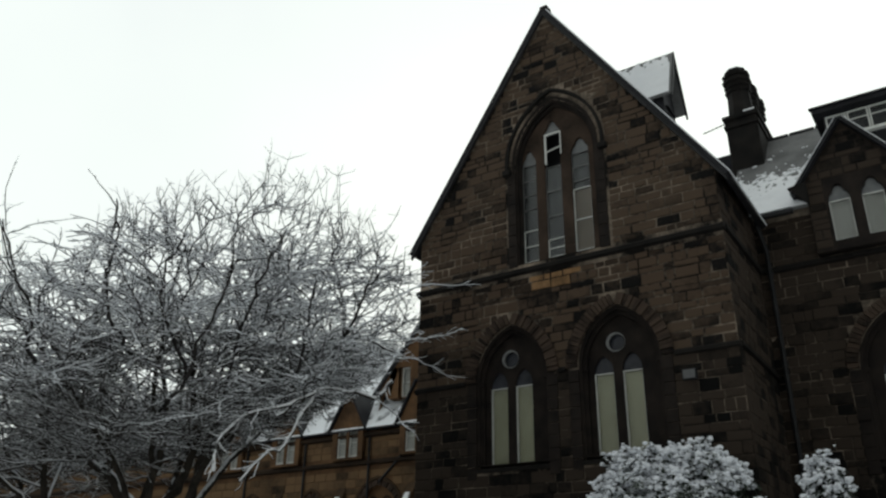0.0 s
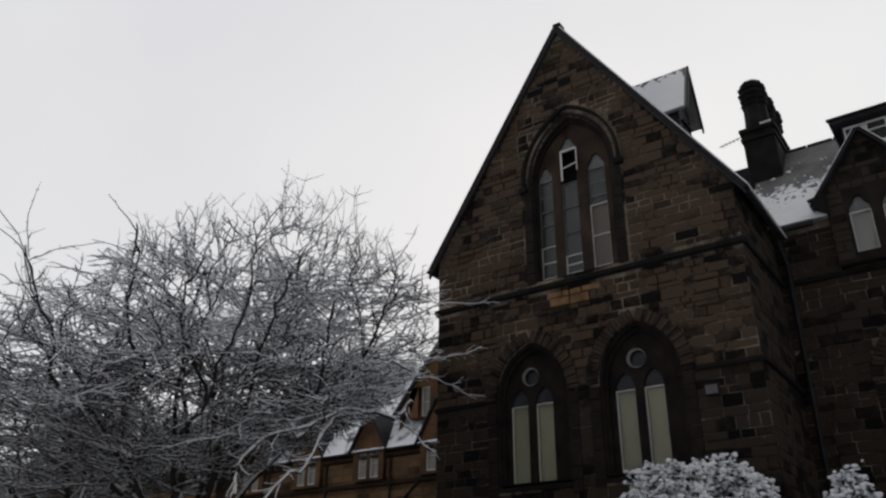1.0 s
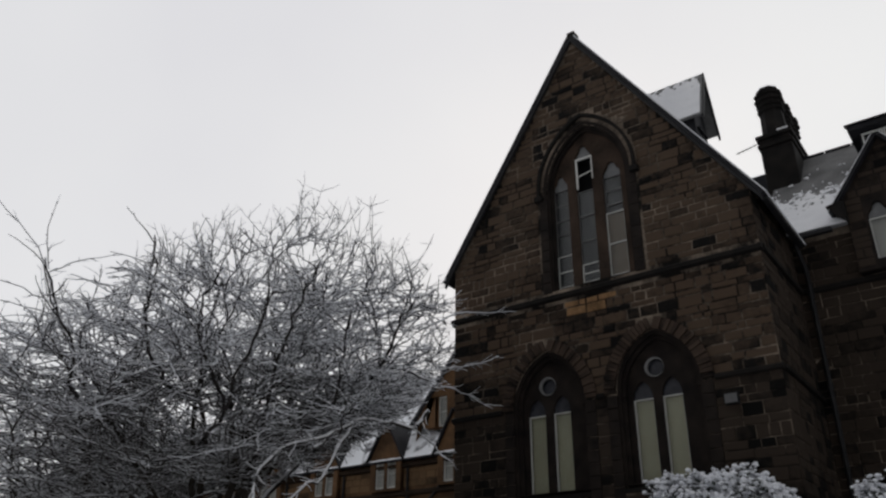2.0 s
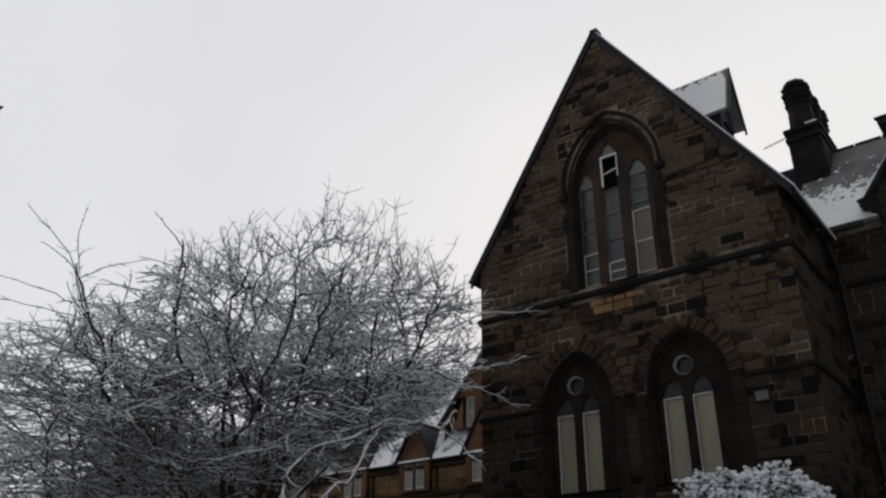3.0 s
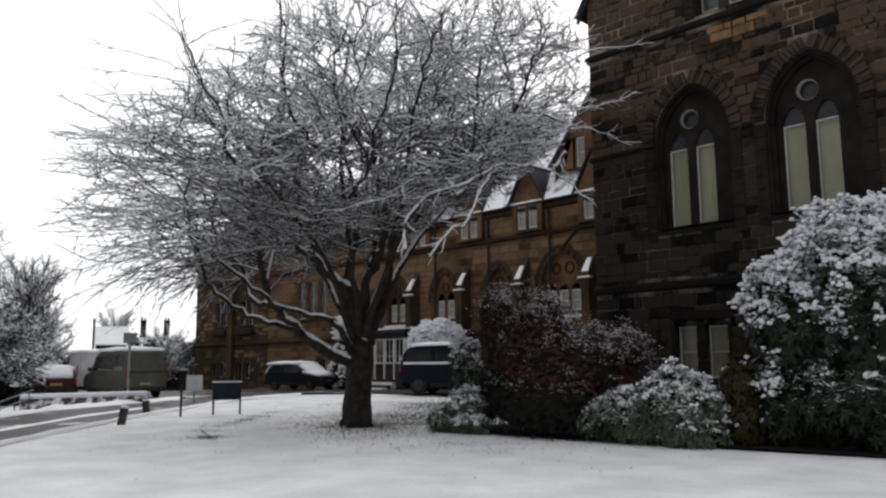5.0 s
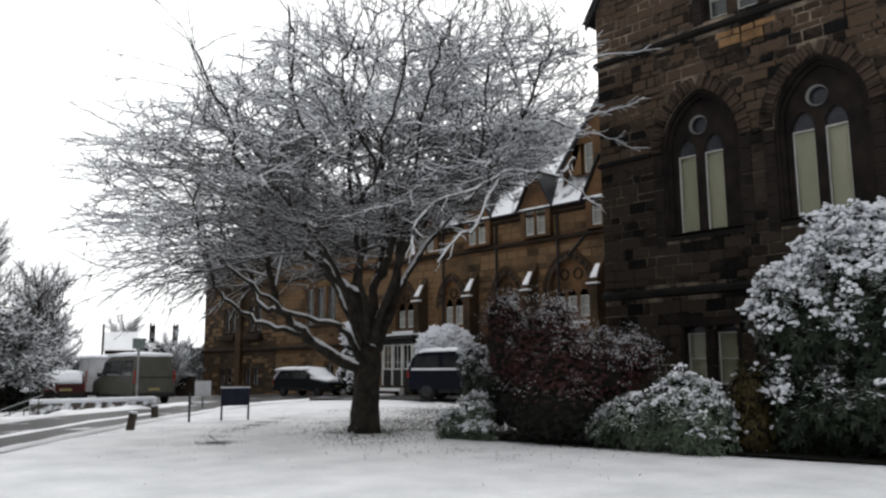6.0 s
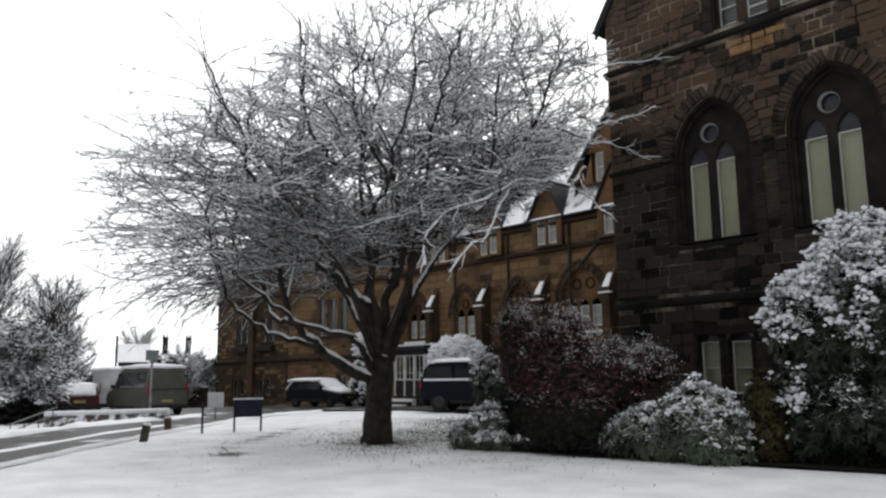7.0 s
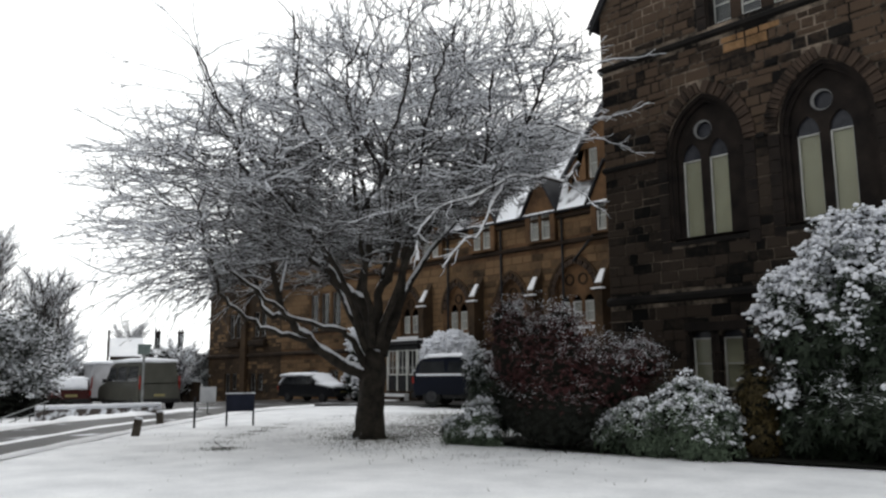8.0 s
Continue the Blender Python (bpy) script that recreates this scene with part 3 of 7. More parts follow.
def ragged_snow(parent, a, b, c, d, cover, nx, nz, seed, lift):
    """Snow that has stayed on the lower part of a slope (corners as for a slab): whole below, breaking into patches above."""
    a, b, c, d = (Vector(p) for p in (a, b, c, d))
    nrm = (b - a).cross(d - a).normalized()
    if nrm.z < 0:
        nrm = -nrm
    at = lambda u, v: (a.lerp(b, u)).lerp(d.lerp(c, u), v)
    verts, faces, known = [], [], {}

    def corner(i, j, k):
        if (i, j, k) not in known:
            p = at(i / nx, j / nz)
            known[i, j, k] = len(verts)
            verts.append(tuple(p + nrm * (lift + k * (0.03 + 0.015 * noise.noise(p * 3)))))
        return known[i, j, k]

    lies = lambda i, j: 0 <= i < nx and 0 <= j < nz and j / nz + 0.16 * noise.noise(at(i / nx, j / nz) * 1.1 + Vector((seed, 0, 0))) + 0.3 * noise.noise(at(i / nx, j / nz) * 6.0) + 0.16 * noise.noise(at(i / nx, j / nz) * 15.0) < cover
    for i in range(nx):
        for j in range(nz):
            if not lies(i, j):
                continue
            faces.append((corner(i, j, 1), corner(i + 1, j, 1), corner(i + 1, j + 1, 1), corner(i, j + 1, 1)))
            for (di, dj), (p, q) in (((-1, 0), ((0, 0), (0, 1))), ((1, 0), ((1, 0), (1, 1))), ((0, -1), ((0, 0), (1, 0))), ((0, 1), ((0, 1), (1, 1)))):
                if not lies(i + di, j + dj):
                    faces.append((corner(i + p[0], j + p[1], 0), corner(i + q[0], j + q[1], 0), corner(i + q[0], j + q[1], 1), corner(i + p[0], j + p[1], 1)))
    return tagged(raw("roof_snow", verts, faces, SNOW, parent, "thin patchy snow on the lower slope"), kind="stuff")


RZ = APEX + 0.05
for s, ex in ((-1, GX0 - 0.28), (1, GX1 + 0.28)):
    ez = EAVE - 0.28 * (APEX - EAVE) / 4.45 + 0.05
    roof_slab(front, (ex, GY - 0.16, ez), (ex, GY + 16, ez), (GMID, GY + 16, RZ), (GMID, GY - 0.16, RZ), 0.1, SLATE_BARE)
    roof_slab(front, (ex, GY - 0.13, ez), (ex, GY + 16, ez), (GMID, GY + 16, RZ), (GMID, GY - 0.13, RZ), 0.035, SNOW, "roof_snow", 0.102)
    bm = bmesh.new()
    prism(bm, [(ex, ez - 0.02), (ex, ez - 0.15), (GMID, RZ - 0.15), (GMID, RZ - 0.02)], 1, GY - 0.15, GY - 0.06)
    part("bargeboard", bm, IRON, front)
part("finial", boxed((GMID - 0.1, GY - 0.14, RZ + 0.02), (GMID + 0.16, GY + 0.2, RZ + 0.2), 0.03), DRESSED, front)
part("gutter", boxed((GX1 + 0.2, GY + 0.1, EAVE - 0.42), (GX1 + 0.36, WY - 0.1, EAVE - 0.3), 0.02), IRON, front)

# stones of the gable front
rs = random.Random(4)
stones = coursed(GX0, GX1, 0.7, APEX - 0.3, [low_gap(c) for c in LOW_ARCHES] + [attic_gap] + [ground_gap(c) for c in GROUND_LIGHTS], rs,
                 rake=lambda z: (GMID - rake_half(z), GMID + rake_half(z)))
stones = [s for s in stones if not any(a < s[3] and s[2] < b for a, b in ((10.0, 10.2), (3.36, 3.58)))]


def tight(stones, by=0.009):
    """The same stones with narrower joints."""
    return [(a - by, b + by, c - by, d + by) for a, b, c, d in stones]


def lay(stones, y, single, joined_material, parent, rng, single_material=STONE, proud=(0.006, 0.032), turn=None, skip=lambda s: False):
    """Lays the stones: those that single() picks as objects, the rest joined."""
    jv, jf, n = [], [], 0
    for s in stones:
        v, f = chunk(*s, y, rng.uniform(*proud), rng)
        if turn:
            v = [turn(p) for p in v]
        if single(s) and n < 300:
            n += 1
            raw("stone", v, f, STONE_CLEAN if skip(s) else single_material, parent)
        else:
            k = len(jv)
            jv += v
            jf += [tuple(i + k for i in q) for q in f]
    if jv:
        tagged(raw("stonework", jv, jf, joined_material, parent), kind="stuff")

# the recessed wing to the right, and its roof
wing_end = 9.0
link_mesh("wall", plate([(GX1, BASE), (wing_end, BASE), (wing_end, 11.75), (GX1, 11.75)], [arch(-1.1, 1.08, 7.15, 8.62, 4.62), arch(4.9, 1.08, 7.15, 8.62, 4.62)], 0.45, WY), MORTAR, front)
for cx in (-1.1, 4.9):
    two_light(front, cx, WY, TRACERY)
    voussoirs(cx, 1.09, 7.15, 8.63, 0.27, WY, 17, front)
course(GX1 + 0.1, wing_end, 10.02, WY, 0.2, 0.12, front)
course(GX1 + 0.1, wing_end, 3.4, WY, 0.2, 0.12, front)
part("wall", boxed((wing_end - 0.4, WY + 0.45, BASE), (wing_end, WY + 7.5, 11.75)), MORTAR, front)
for x0, x1, up in ((GX1 - 0.6, -2.55, 0.0), (-2.55, -0.35, 0.15), (-0.35, wing_end, 0.0)):
    eave_y, eave_z = WY - 0.25 + 3.85 * up, 11.6 + 4.4 * up
    roof_slab(front, (x0, eave_y, eave_z), (x1, eave_y, eave_z), (x1, WY + 3.6, 16.0), (x0, WY + 3.6, 16.0), 0.1, SLATE_GREY)
    if not up:
        ragged_snow(front, (x0, eave_y, eave_z), (x1, eave_y, eave_z), (x1, WY + 3.6, 16.0), (x0, WY + 3.6, 16.0), 0.44, int((x1 - x0) * 22), 120, 3, 0.105)
roof_slab(front, (GX1 - 4.0, WY + 7.4, 11.6), (wing_end, WY + 7.4, 11.6), (wing_end, WY + 3.6, 16.0), (GX1 - 4.0, WY + 3.6, 16.0), 0.1, SLATE)
for a, b in ((GX1 + 0.15, -3.0), (0.15, wing_end)):
    part("gutter", boxed((a, WY - 0.42, 11.5), (b, WY - 0.26, 11.62), 0.02), IRON, front)
for i in range(16):
    x = GX1 + 0.1 + i * 0.8
    part("ridge_tile", boxed((x, WY + 3.5, 16.04), (x + 0.78, WY + 3.72, 16.16), 0.03), SLATE_BARE, front)


def gablet(cx, half, eave, apex):
    """A stone wall dormer with a pair of lights on the recessed wing."""
    link_mesh("dormer_wall", plate([(cx - half, 10.2), (cx + half, 10.2), (cx + half, eave), (cx, apex), (cx - half, eave)],
              [trefoil(cx + s, 0.27, 11.62, 12.06, 10.46) for s in (-0.4, 0.4)], 0.3, WY - 0.31), TRACERY, front)
    for s in (-0.4, 0.4):
        sash(front, cx + s - 0.262, cx + s + 0.262, 10.47, 11.62, WY - 0.2, (), PALE_CURTAIN, 0.03)
        link_mesh("pane", plate(trefoil(cx + s, 0.26, 11.62, 12.045, 11.624), [], 0.012, WY - 0.2), PANE_GREY, front)
    for s in (-1, 1):
        roof_slab(front, (cx + s * (half + 0.3), WY - 0.5, eave - 0.42), (cx + s * (half + 0.3), WY + 2.5, eave - 0.42), (cx, WY + 2.5, apex + 0.02), (cx, WY - 0.5, apex + 0.02), 0.1, SLATE_BARE)
        roof_slab(front, (cx + s * (half + 0.3), WY - 0.47, eave - 0.42), (cx + s * (half + 0.3), WY + 2.5, eave - 0.42), (cx, WY + 2.5, apex + 0.02), (cx, WY - 0.47, apex + 0.02), 0.03, SNOW, "roof_snow", 0.102)
    bm = bmesh.new()
    prism(bm, [(cx - half - 0.42, eave - 0.2), (cx - half + 0.05, eave - 0.12), (cx - half + 0.05, eave - 0.75), (cx - half - 0.2, eave - 0.48)], 1, WY - 0.52, WY + 0.1)
    part("corbel", bm, DRESSED, front)
    rr = random.Random(9)
    gs = coursed(cx - half, cx + half, 10.3, apex - 0.2, [lambda z: (cx - 0.72, cx + 0.72) if 10.4 < z < 12.12 else None], rr,
                 rake=lambda z: (cx - half * min(1, (apex - z) / (apex - eave)), cx + half * min(1, (apex - z) / (apex - eave))))
    lay(gs, WY - 0.31, lambda s: False, STONE_BLACK, front, rr)


gablet(-1.45, 1.15, 12.35, 13.85)

# the flat-topped box dormer on the wing's roof
part("box_dormer", boxed((-2.0, WY + 1.55, 13.6), (4.0, WY + 4.0, 15.22)), SLATE_BARE, front)
part("dormer_roof", box(boxed((-2.25, WY + 1.2, 15.22), (4.3, WY + 4.2, 15.36), 0.03), (-2.3, WY + 1.15, 15.365), (4.35, WY + 1.3, 15.43), 0.02), SLATE_BARE, front)
part("roof_snow", boxed((-2.2, WY + 1.32, 15.365), (4.3, WY + 4.2, 15.4), 0.01), SNOW, front)
for i in range(10):
    x = -1.93 + i * 0.58
    sash(front, x, x + 0.56, 14.42, 15.16, WY + 1.5, (0.62,) if i % 3 else (), CURTAIN, 0.045)
part("sill", boxed((-2.02, WY + 1.38, 14.33), (4.0, WY + 1.55, 14.415), 0.015), WHITE_PAINT, front)

# the lucarne on the gable's roof
part("lucarne_wall", prism(bmesh.new(), [(20.05, 12.9), (21.05, 12.9), (21.05, 15.75), (20.55, 17.2), (20.05, 15.75)], 0, -7.6, -5.8), SLATE_BARE, front)
for i in range(6):
    part("louvre", box(bmesh.new(), (0, -0.38, -0.02), (0.1, 0.38, 0.02), 0.005, pose(-5.8, 20.55, 14.0 + i * 0.28, 0, 25, 0)), IRON, front)
for s in (-1, 1):
    roof_slab(front, (-5.5, 20.55 + s * 0.66, 15.55), (-8.2, 20.55 + s * 0.66, 15.55), (-8.2, 20.55, 17.42), (-5.5, 20.55, 17.42), 0.06, SLATE_GREY)
    ragged_snow(front, (-5.56, 20.55 + s * 0.64, 15.61), (-8.2, 20.55 + s * 0.64, 15.61), (-8.2, 20.55, 17.40), (-5.56, 20.55, 17.40), 0.98, 70, 48, 5, 0.065)
    bm = bmesh.new()
    prism(bm, [(20.55 + s * 0.7, 15.38), (20.55 + s * 0.7, 15.58), (20.55, 17.5), (20.55, 17.26)], 0, -5.52, -5.46)
    part("bargeboard", bm, IRON, front)


def octagon(bm, x, y, z0, z1, r0, r1):
    """Adds an eight-sided drum, flats to the front."""
    pts = [(math.cos(math.radians(22.5 + 45 * i)), math.sin(math.radians(22.5 + 45 * i))) for i in range(8)]
    lo_v, hi_v = [bm.verts.new((x + r0 * a, y + r0 * b, z0)) for a, b in pts], [bm.verts.new((x + r1 * a, y + r1 * b, z1)) for a, b in pts]
    bm.faces.new(lo_v)
    bm.faces.new(hi_v)
    for i in range(8):
        bm.faces.new((lo_v[i], lo_v[(i + 1) % 8], hi_v[(i + 1) % 8], hi_v[i]))
    return bm


# the chimney: three tall eight-sided shafts with ringed caps on a stepped block
part("chimney_base", boxed((-4.93, 23.7, 13.0), (-3.92, 26.5, 16.15), 0.08), DRESSED, front)
for z, g in ((16.15, 0.05), (16.33, -0.03), (16.48, 0.07)):
    part("chimney_band", boxed((-4.93 - g, 23.7 - g, z), (-3.92 + g, 26.5 + g, z + 0.14), 0.03), DRESSED, front)
part("snow", boxed((-4.3, 23.64, 16.625), (-3.95, 23.86, 16.68), 0.02), SNOW, front)
for i in range(3):
    y = 24.12 + i * 0.98
    bm = octagon(bmesh.new(), -4.44, y, 16.62, 17.6, 0.42, 0.37)
    part("chimney_shaft", bm, DRESSED, front)
    for z, h, r in ((17.6, 0.07, 0.45), (17.67, 0.13, 0.36), (17.8, 0.06, 0.45), (17.86, 0.16, 0.35), (18.02, 0.08, 0.49), (18.1, 0.14, 0.36), (18.24, 0.09, 0.47), (18.33, 0.17, 0.37)):
        part("chimney_ring", octagon(bmesh.new(), -4.44, y, z + 0.002, z + h, r * 0.94, r), DRESSED, front)
    part("chimney_snow", octagon(bmesh.new(), -4.44, y, 18.505, 18.56, 0.36, 0.33), SNOW, front)
aerial = bmesh.new()
cyl(aerial, (-5.8, 24.2, 16.55), (-4.95, 24.2, 16.7), 0.018, sides=6)
for i in range(6):
    cyl(aerial, (-5.7 + i * 0.13, 24.1, 16.56 + i * 0.02), (-5.7 + i * 0.13, 24.3, 16.56 + i * 0.02), 0.008, sides=5)
part("aerial", aerial, IRON, front)

# downpipe in the inner corner, and the flood light
bm = bmesh.new()
cyl(bm, (GX1 + 0.28, WY - 0.12, BASE), (GX1 + 0.28, WY - 0.12, 10.6), 0.06, sides=10)
cyl(bm, (GX1 + 0.28, WY - 0.12, 10.6), (GX1 + 0.15, WY - 0.3, 11.5), 0.06, sides=10)
for z in (2.0, 4.6, 7.4, 9.9):
    cyl(bm, (GX1 + 0.28, WY - 0.12, z), (GX1 + 0.28, WY - 0.12, z + 0.12), 0.08, sides=10)
part("downpipe", bm, IRON, front)
lamp = thing("flood_light", "small grey flood light fixed to the sooty wall", "wall lamp", (-5.28, GY - 0.04, 6.5))
part("housing", boxed((-5.45, GY - 0.22, 6.42), (-5.12, GY - 0.1, 6.68), 0.02), IRON, lamp)
part("lens", boxed((-5.42, GY - 0.235, 6.45), (-5.15, GY - 0.221, 6.65)), CURTAIN, lamp, "pale glass lens")
part("bracket", boxed((-5.32, GY - 0.1, 6.48), (-5.24, GY + 0.0, 6.56)), IRON, lamp)

# ---------------------------------------------------------------- the long tan wing beyond the tree
FY, FX0, FX1 = 30.0, -61.7, -8.0
FEAVE = 9.3
wing = thing("long_wing", "long tan sandstone wing with buttresses, pointed windows and snowy dormers", "building", (-35, FY, 0))
bays = [-23.8 - 4.1 * i for i in range(4)]              # tall pointed windows
piers = [-21.9 - 4.1 * i for i in range(4)]             # buttresses and dormers
gaps, holes = [], []
for i, cx in enumerate(bays):
    half, spring, apex = (1.2, 5.3, 6.75) if i == 0 else (0.85, 5.1, 6.4)
    holes.append(arch(cx, half, spring, apex, 3.75))
small = [(-43.6, 4.5, 7.0, 0.5), (-44.9, 4.5, 7.0, 0.5), (-46.2, 4.5, 7.0, 0.5), (-39.2, 4.3, 6.0, 0.45), (-40.4, 4.3, 6.0, 0.45),
         (-57.9, 4.45, 6.3, 0.42), (-56.9, 4.45, 6.3, 0.42), (-54.0, 4.45, 6.3, 0.42), (-53.0, 4.45, 6.3, 0.42),
         (-58.4, -0.35, 1.7, 0.42), (-57.3, 0.5, 1.7, 0.42), (-54.4, -0.35, 1.7, 0.42), (-53.3, 0.5, 1.7, 0.42),
         (-46.2, 0.3, 1.9, 0.5), (-43.8, 0.3, 1.9, 0.5)]
for cx, z0, z1, h in small:
    holes.append([(cx - h, z0), (cx + h, z0), (cx + h, z1), (cx - h, z1)])
PAV = -50.4            # where the taller end pavilion stops
mid_x = lambda h: sum(x for x, z in h) / len(h)
link_mesh("wall", plate([(PAV, -1.6), (FX1, -1.6), (FX1, FEAVE), (PAV, FEAVE)], [h for h in holes if mid_x(h) > PAV], 0.45, FY), TAN, wing)
link_mesh("wall", plate([(FX0, -1.6), (PAV, -1.6), (PAV, 11.2), (FX0, 11.2)], [h for h in holes if mid_x(h) < PAV], 0.45, FY - 0.02), TAN_SOOT, wing)
part("wall", boxed((PAV - 0.4, FY + 0.45, FEAVE - 1.0), (PAV, FY + 9.0, 11.2)), TAN_SOOT, wing)
part("wall", boxed((FX0 + 0.5, FY + 9.0, FEAVE), (PAV, FY + 9.4, 11.2)), TAN_SOOT, wing)
part("wall", boxed((FX0, FY + 0.45, FEAVE + 0.01), (FX0 + 0.45, FY + 9.4, 11.2)), TAN_SOOT, wing)
part("wall", boxed((FX0, FY + 0.45, -1.6), (FX0 + 0.45, FY + 11.5, FEAVE)), TAN, wing)
part("wall", boxed((FX0 + 0.45, FY + 11.05, -1.6), (FX1, FY + 11.5, FEAVE)), TAN, wing)
# near-black backing added behind the windows to paint the rooms' darkness
part("dark_room_backing", boxed((FX0 + 0.5, FY + 2.0, -1.6), (FX1, FY + 2.1, FEAVE)), ROOM, wing)
for i, cx in enumerate(bays):
    half, spring, apex = (1.2, 5.3, 6.75) if i == 0 else (0.85, 5.1, 6.4)
    if i == 0:
        lights = [arch(cx + s, 0.27, 4.95, 5.25, 3.95, 5) for s in (-0.72, 0.0, 0.72)]
    else:
        lights = [arch(cx + s, 0.28, 5.0, 5.4, 3.95, 5) for s in (-0.38, 0.38)]
    link_mesh("tracery", plate(arch(cx, half + 0.02, spring, apex + 0.03, 3.74), lights, 0.14, FY + 0.16), TAN, wing)
    for s in ((-0.72, 0.0, 0.72) if i == 0 else (-0.38, 0.38)):
        sash(wing, cx + s - 0.27, cx + s + 0.27, 3.96, 4.95, FY + 0.24, (0.5,), PALE_CURTAIN, 0.05)
    for s in ((-0.4, 0.4) if i == 0 else (0.0,)):
        link_mesh("roundel", plate(ring(cx + s, apex - 0.75, 0.28, 16), [ring(cx + s, apex - 0.75, 0.2, 16)], 0.06, FY + 0.105), TAN_DARK, wing)
    hood(arch(cx, half + 0.25, spring, apex + 0.3, spring - 0.2, 10), 0.12, FY - 0.1, FY + 0.02, "hood_mould", TAN_SOOT, wing)
    voussoirs(cx, half, spring, apex, 0.24, FY + 0.03, 12, wing)
    part("sill", boxed((cx - half - 0.15, FY - 0.12, 3.62), (cx + half + 0.15, FY + 0.16, 3.745), 0.02), SNOW, wing)
for cx, z0, z1, h in small:
    sash(wing, cx - h, cx + h, z0, z1, FY + 0.15, (0.5,), None, 0.06, GREY_PAINT, split=(0.5,))
    part("sill", boxed((cx - h - 0.1, FY - 0.1, z0 - 0.14), (cx + h + 0.1, FY + 0.15, z0 - 0.003), 0.02), TAN_DARK, wing)
for cx in (-57.4, -53.5):
    part("balconette", boxed((cx - 1.2, FY - 0.4, 3.75), (cx + 1.2, FY - 0.025, 4.2), 0.1), TAN_DARK, wing)
course(FX0, FX1, 7.75, FY, 0.24, 0.16, wing, TAN_DARK)
course(FX0, FX1, 3.0, FY, 0.26, 0.18, wing, TAN_DARK)
course(FX0, FX1, FEAVE - 0.25, FY, 0.25, 0.2, wing, TAN_DARK, "cornice")
part("pilaster", boxed((-56.0, FY - 0.3, -1.6), (-55.2, FY - 0.021, 7.7), 0.05), TAN_SOOT, wing)
course(FX0, PAV, 10.9, FY - 0.02, 0.3, 0.2, wing, TAN_DARK, "cornice")


def buttress(x):
    bm = bmesh.new()
    prism(bm, [(FY + 0.02, -1.0), (FY + 0.02, 6.8), (FY - 0.12, 6.5), (FY - 0.75, 5.5), (FY - 0.75, 3.0), (FY - 1.05, 2.5), (FY - 1.05, -1.0)], 0, x - 0.22, x + 0.22)
    b = part("buttress", bm, TAN_SOOT, wing)
    roof_slab(b, (x - 0.17, FY - 0.7, 5.6), (x + 0.2, FY - 0.7, 5.6), (x + 0.14, FY - 0.3, 6.25), (x - 0.1, FY - 0.3, 6.25), 0.06, SNOW, "snow")
    part("offset", boxed((x - 0.34, FY - 0.84, 5.32), (x + 0.34, FY - 0.6, 5.4), 0.03), SNOW, b)


for x in piers:
    buttress(x)
    cx = x + 0.35
    # wall dormers over the buttresses
    d = link_mesh("dormer", plate([(cx - 0.95, 7.98), (cx + 0.95, 7.98), (cx + 0.95, 9.6), (cx, 11.3), (cx - 0.95, 9.6)],
                  [[(cx + s - 0.29, 8.1), (cx + s + 0.29, 8.1), (cx + s + 0.29, 9.5), (cx + s - 0.29, 9.5)] for s in (-0.36, 0.36)], 0.27, FY - 0.28), TAN, wing)
    for s in (-0.36, 0.36):
        sash(wing, cx + s - 0.285, cx + s + 0.285, 8.105, 9.495, FY - 0.16, (0.5,), PALE_CURTAIN, 0.07)
    for s in (-1, 1):
        roof_slab(d, (cx + s * 1.15, FY - 0.42, 9.3), (cx + s * 1.15, FY + 2.5, 9.3), (cx, FY + 2.5, 11.35), (cx, FY - 0.42, 11.35), 0.1, SLATE_BARE, "dormer_roof")
    part("pipe", cyl(bmesh.new(), (x + 1.6, FY - 0.1, 3.2), (x + 1.6, FY - 0.1, 9.0), 0.06, sides=8), IRON, wing)
bm = cyl(bmesh.new(), (-22.55, FY - 0.1, 7.9), (-22.55, FY - 0.1, 9.2), 0.06, sides=8)
cyl(bm, (-22.55, FY - 0.1, 7.92), (-23.75, FY - 0.1, 6.85), 0.06, sides=8)
part("pipe", bm, IRON, wing)
# the pavilion's hipped roof
for a, b, c, d in (((FX0 - 0.3, FY - 0.3, 11.2), (PAV + 0.3, FY - 0.3, 11.2), (PAV - 3.5, FY + 4.6, 14.6), (FX0 + 3.5, FY + 4.6, 14.6)),
                   ((FX0 - 0.3, FY + 9.6, 11.2), (PAV + 0.3, FY + 9.6, 11.2), (PAV - 3.5, FY + 4.6, 14.6), (FX0 + 3.5, FY + 4.6, 14.6)),
                   ((FX0 - 0.3, FY - 0.3, 11.2), (FX0 - 0.3, FY + 9.6, 11.2), (FX0 + 3.5, FY + 4.62, 14.6), (FX0 + 3.5, FY + 4.58, 14.6)),
                   ((PAV + 0.3, FY - 0.3, 11.2), (PAV + 0.3, FY + 9.6, 11.2), (PAV - 3.5, FY + 4.62, 14.6), (PAV - 3.5, FY + 4.58, 14.6))):
    roof_slab(wing, a, b, c, d, 0.12, SLATE_WORN)
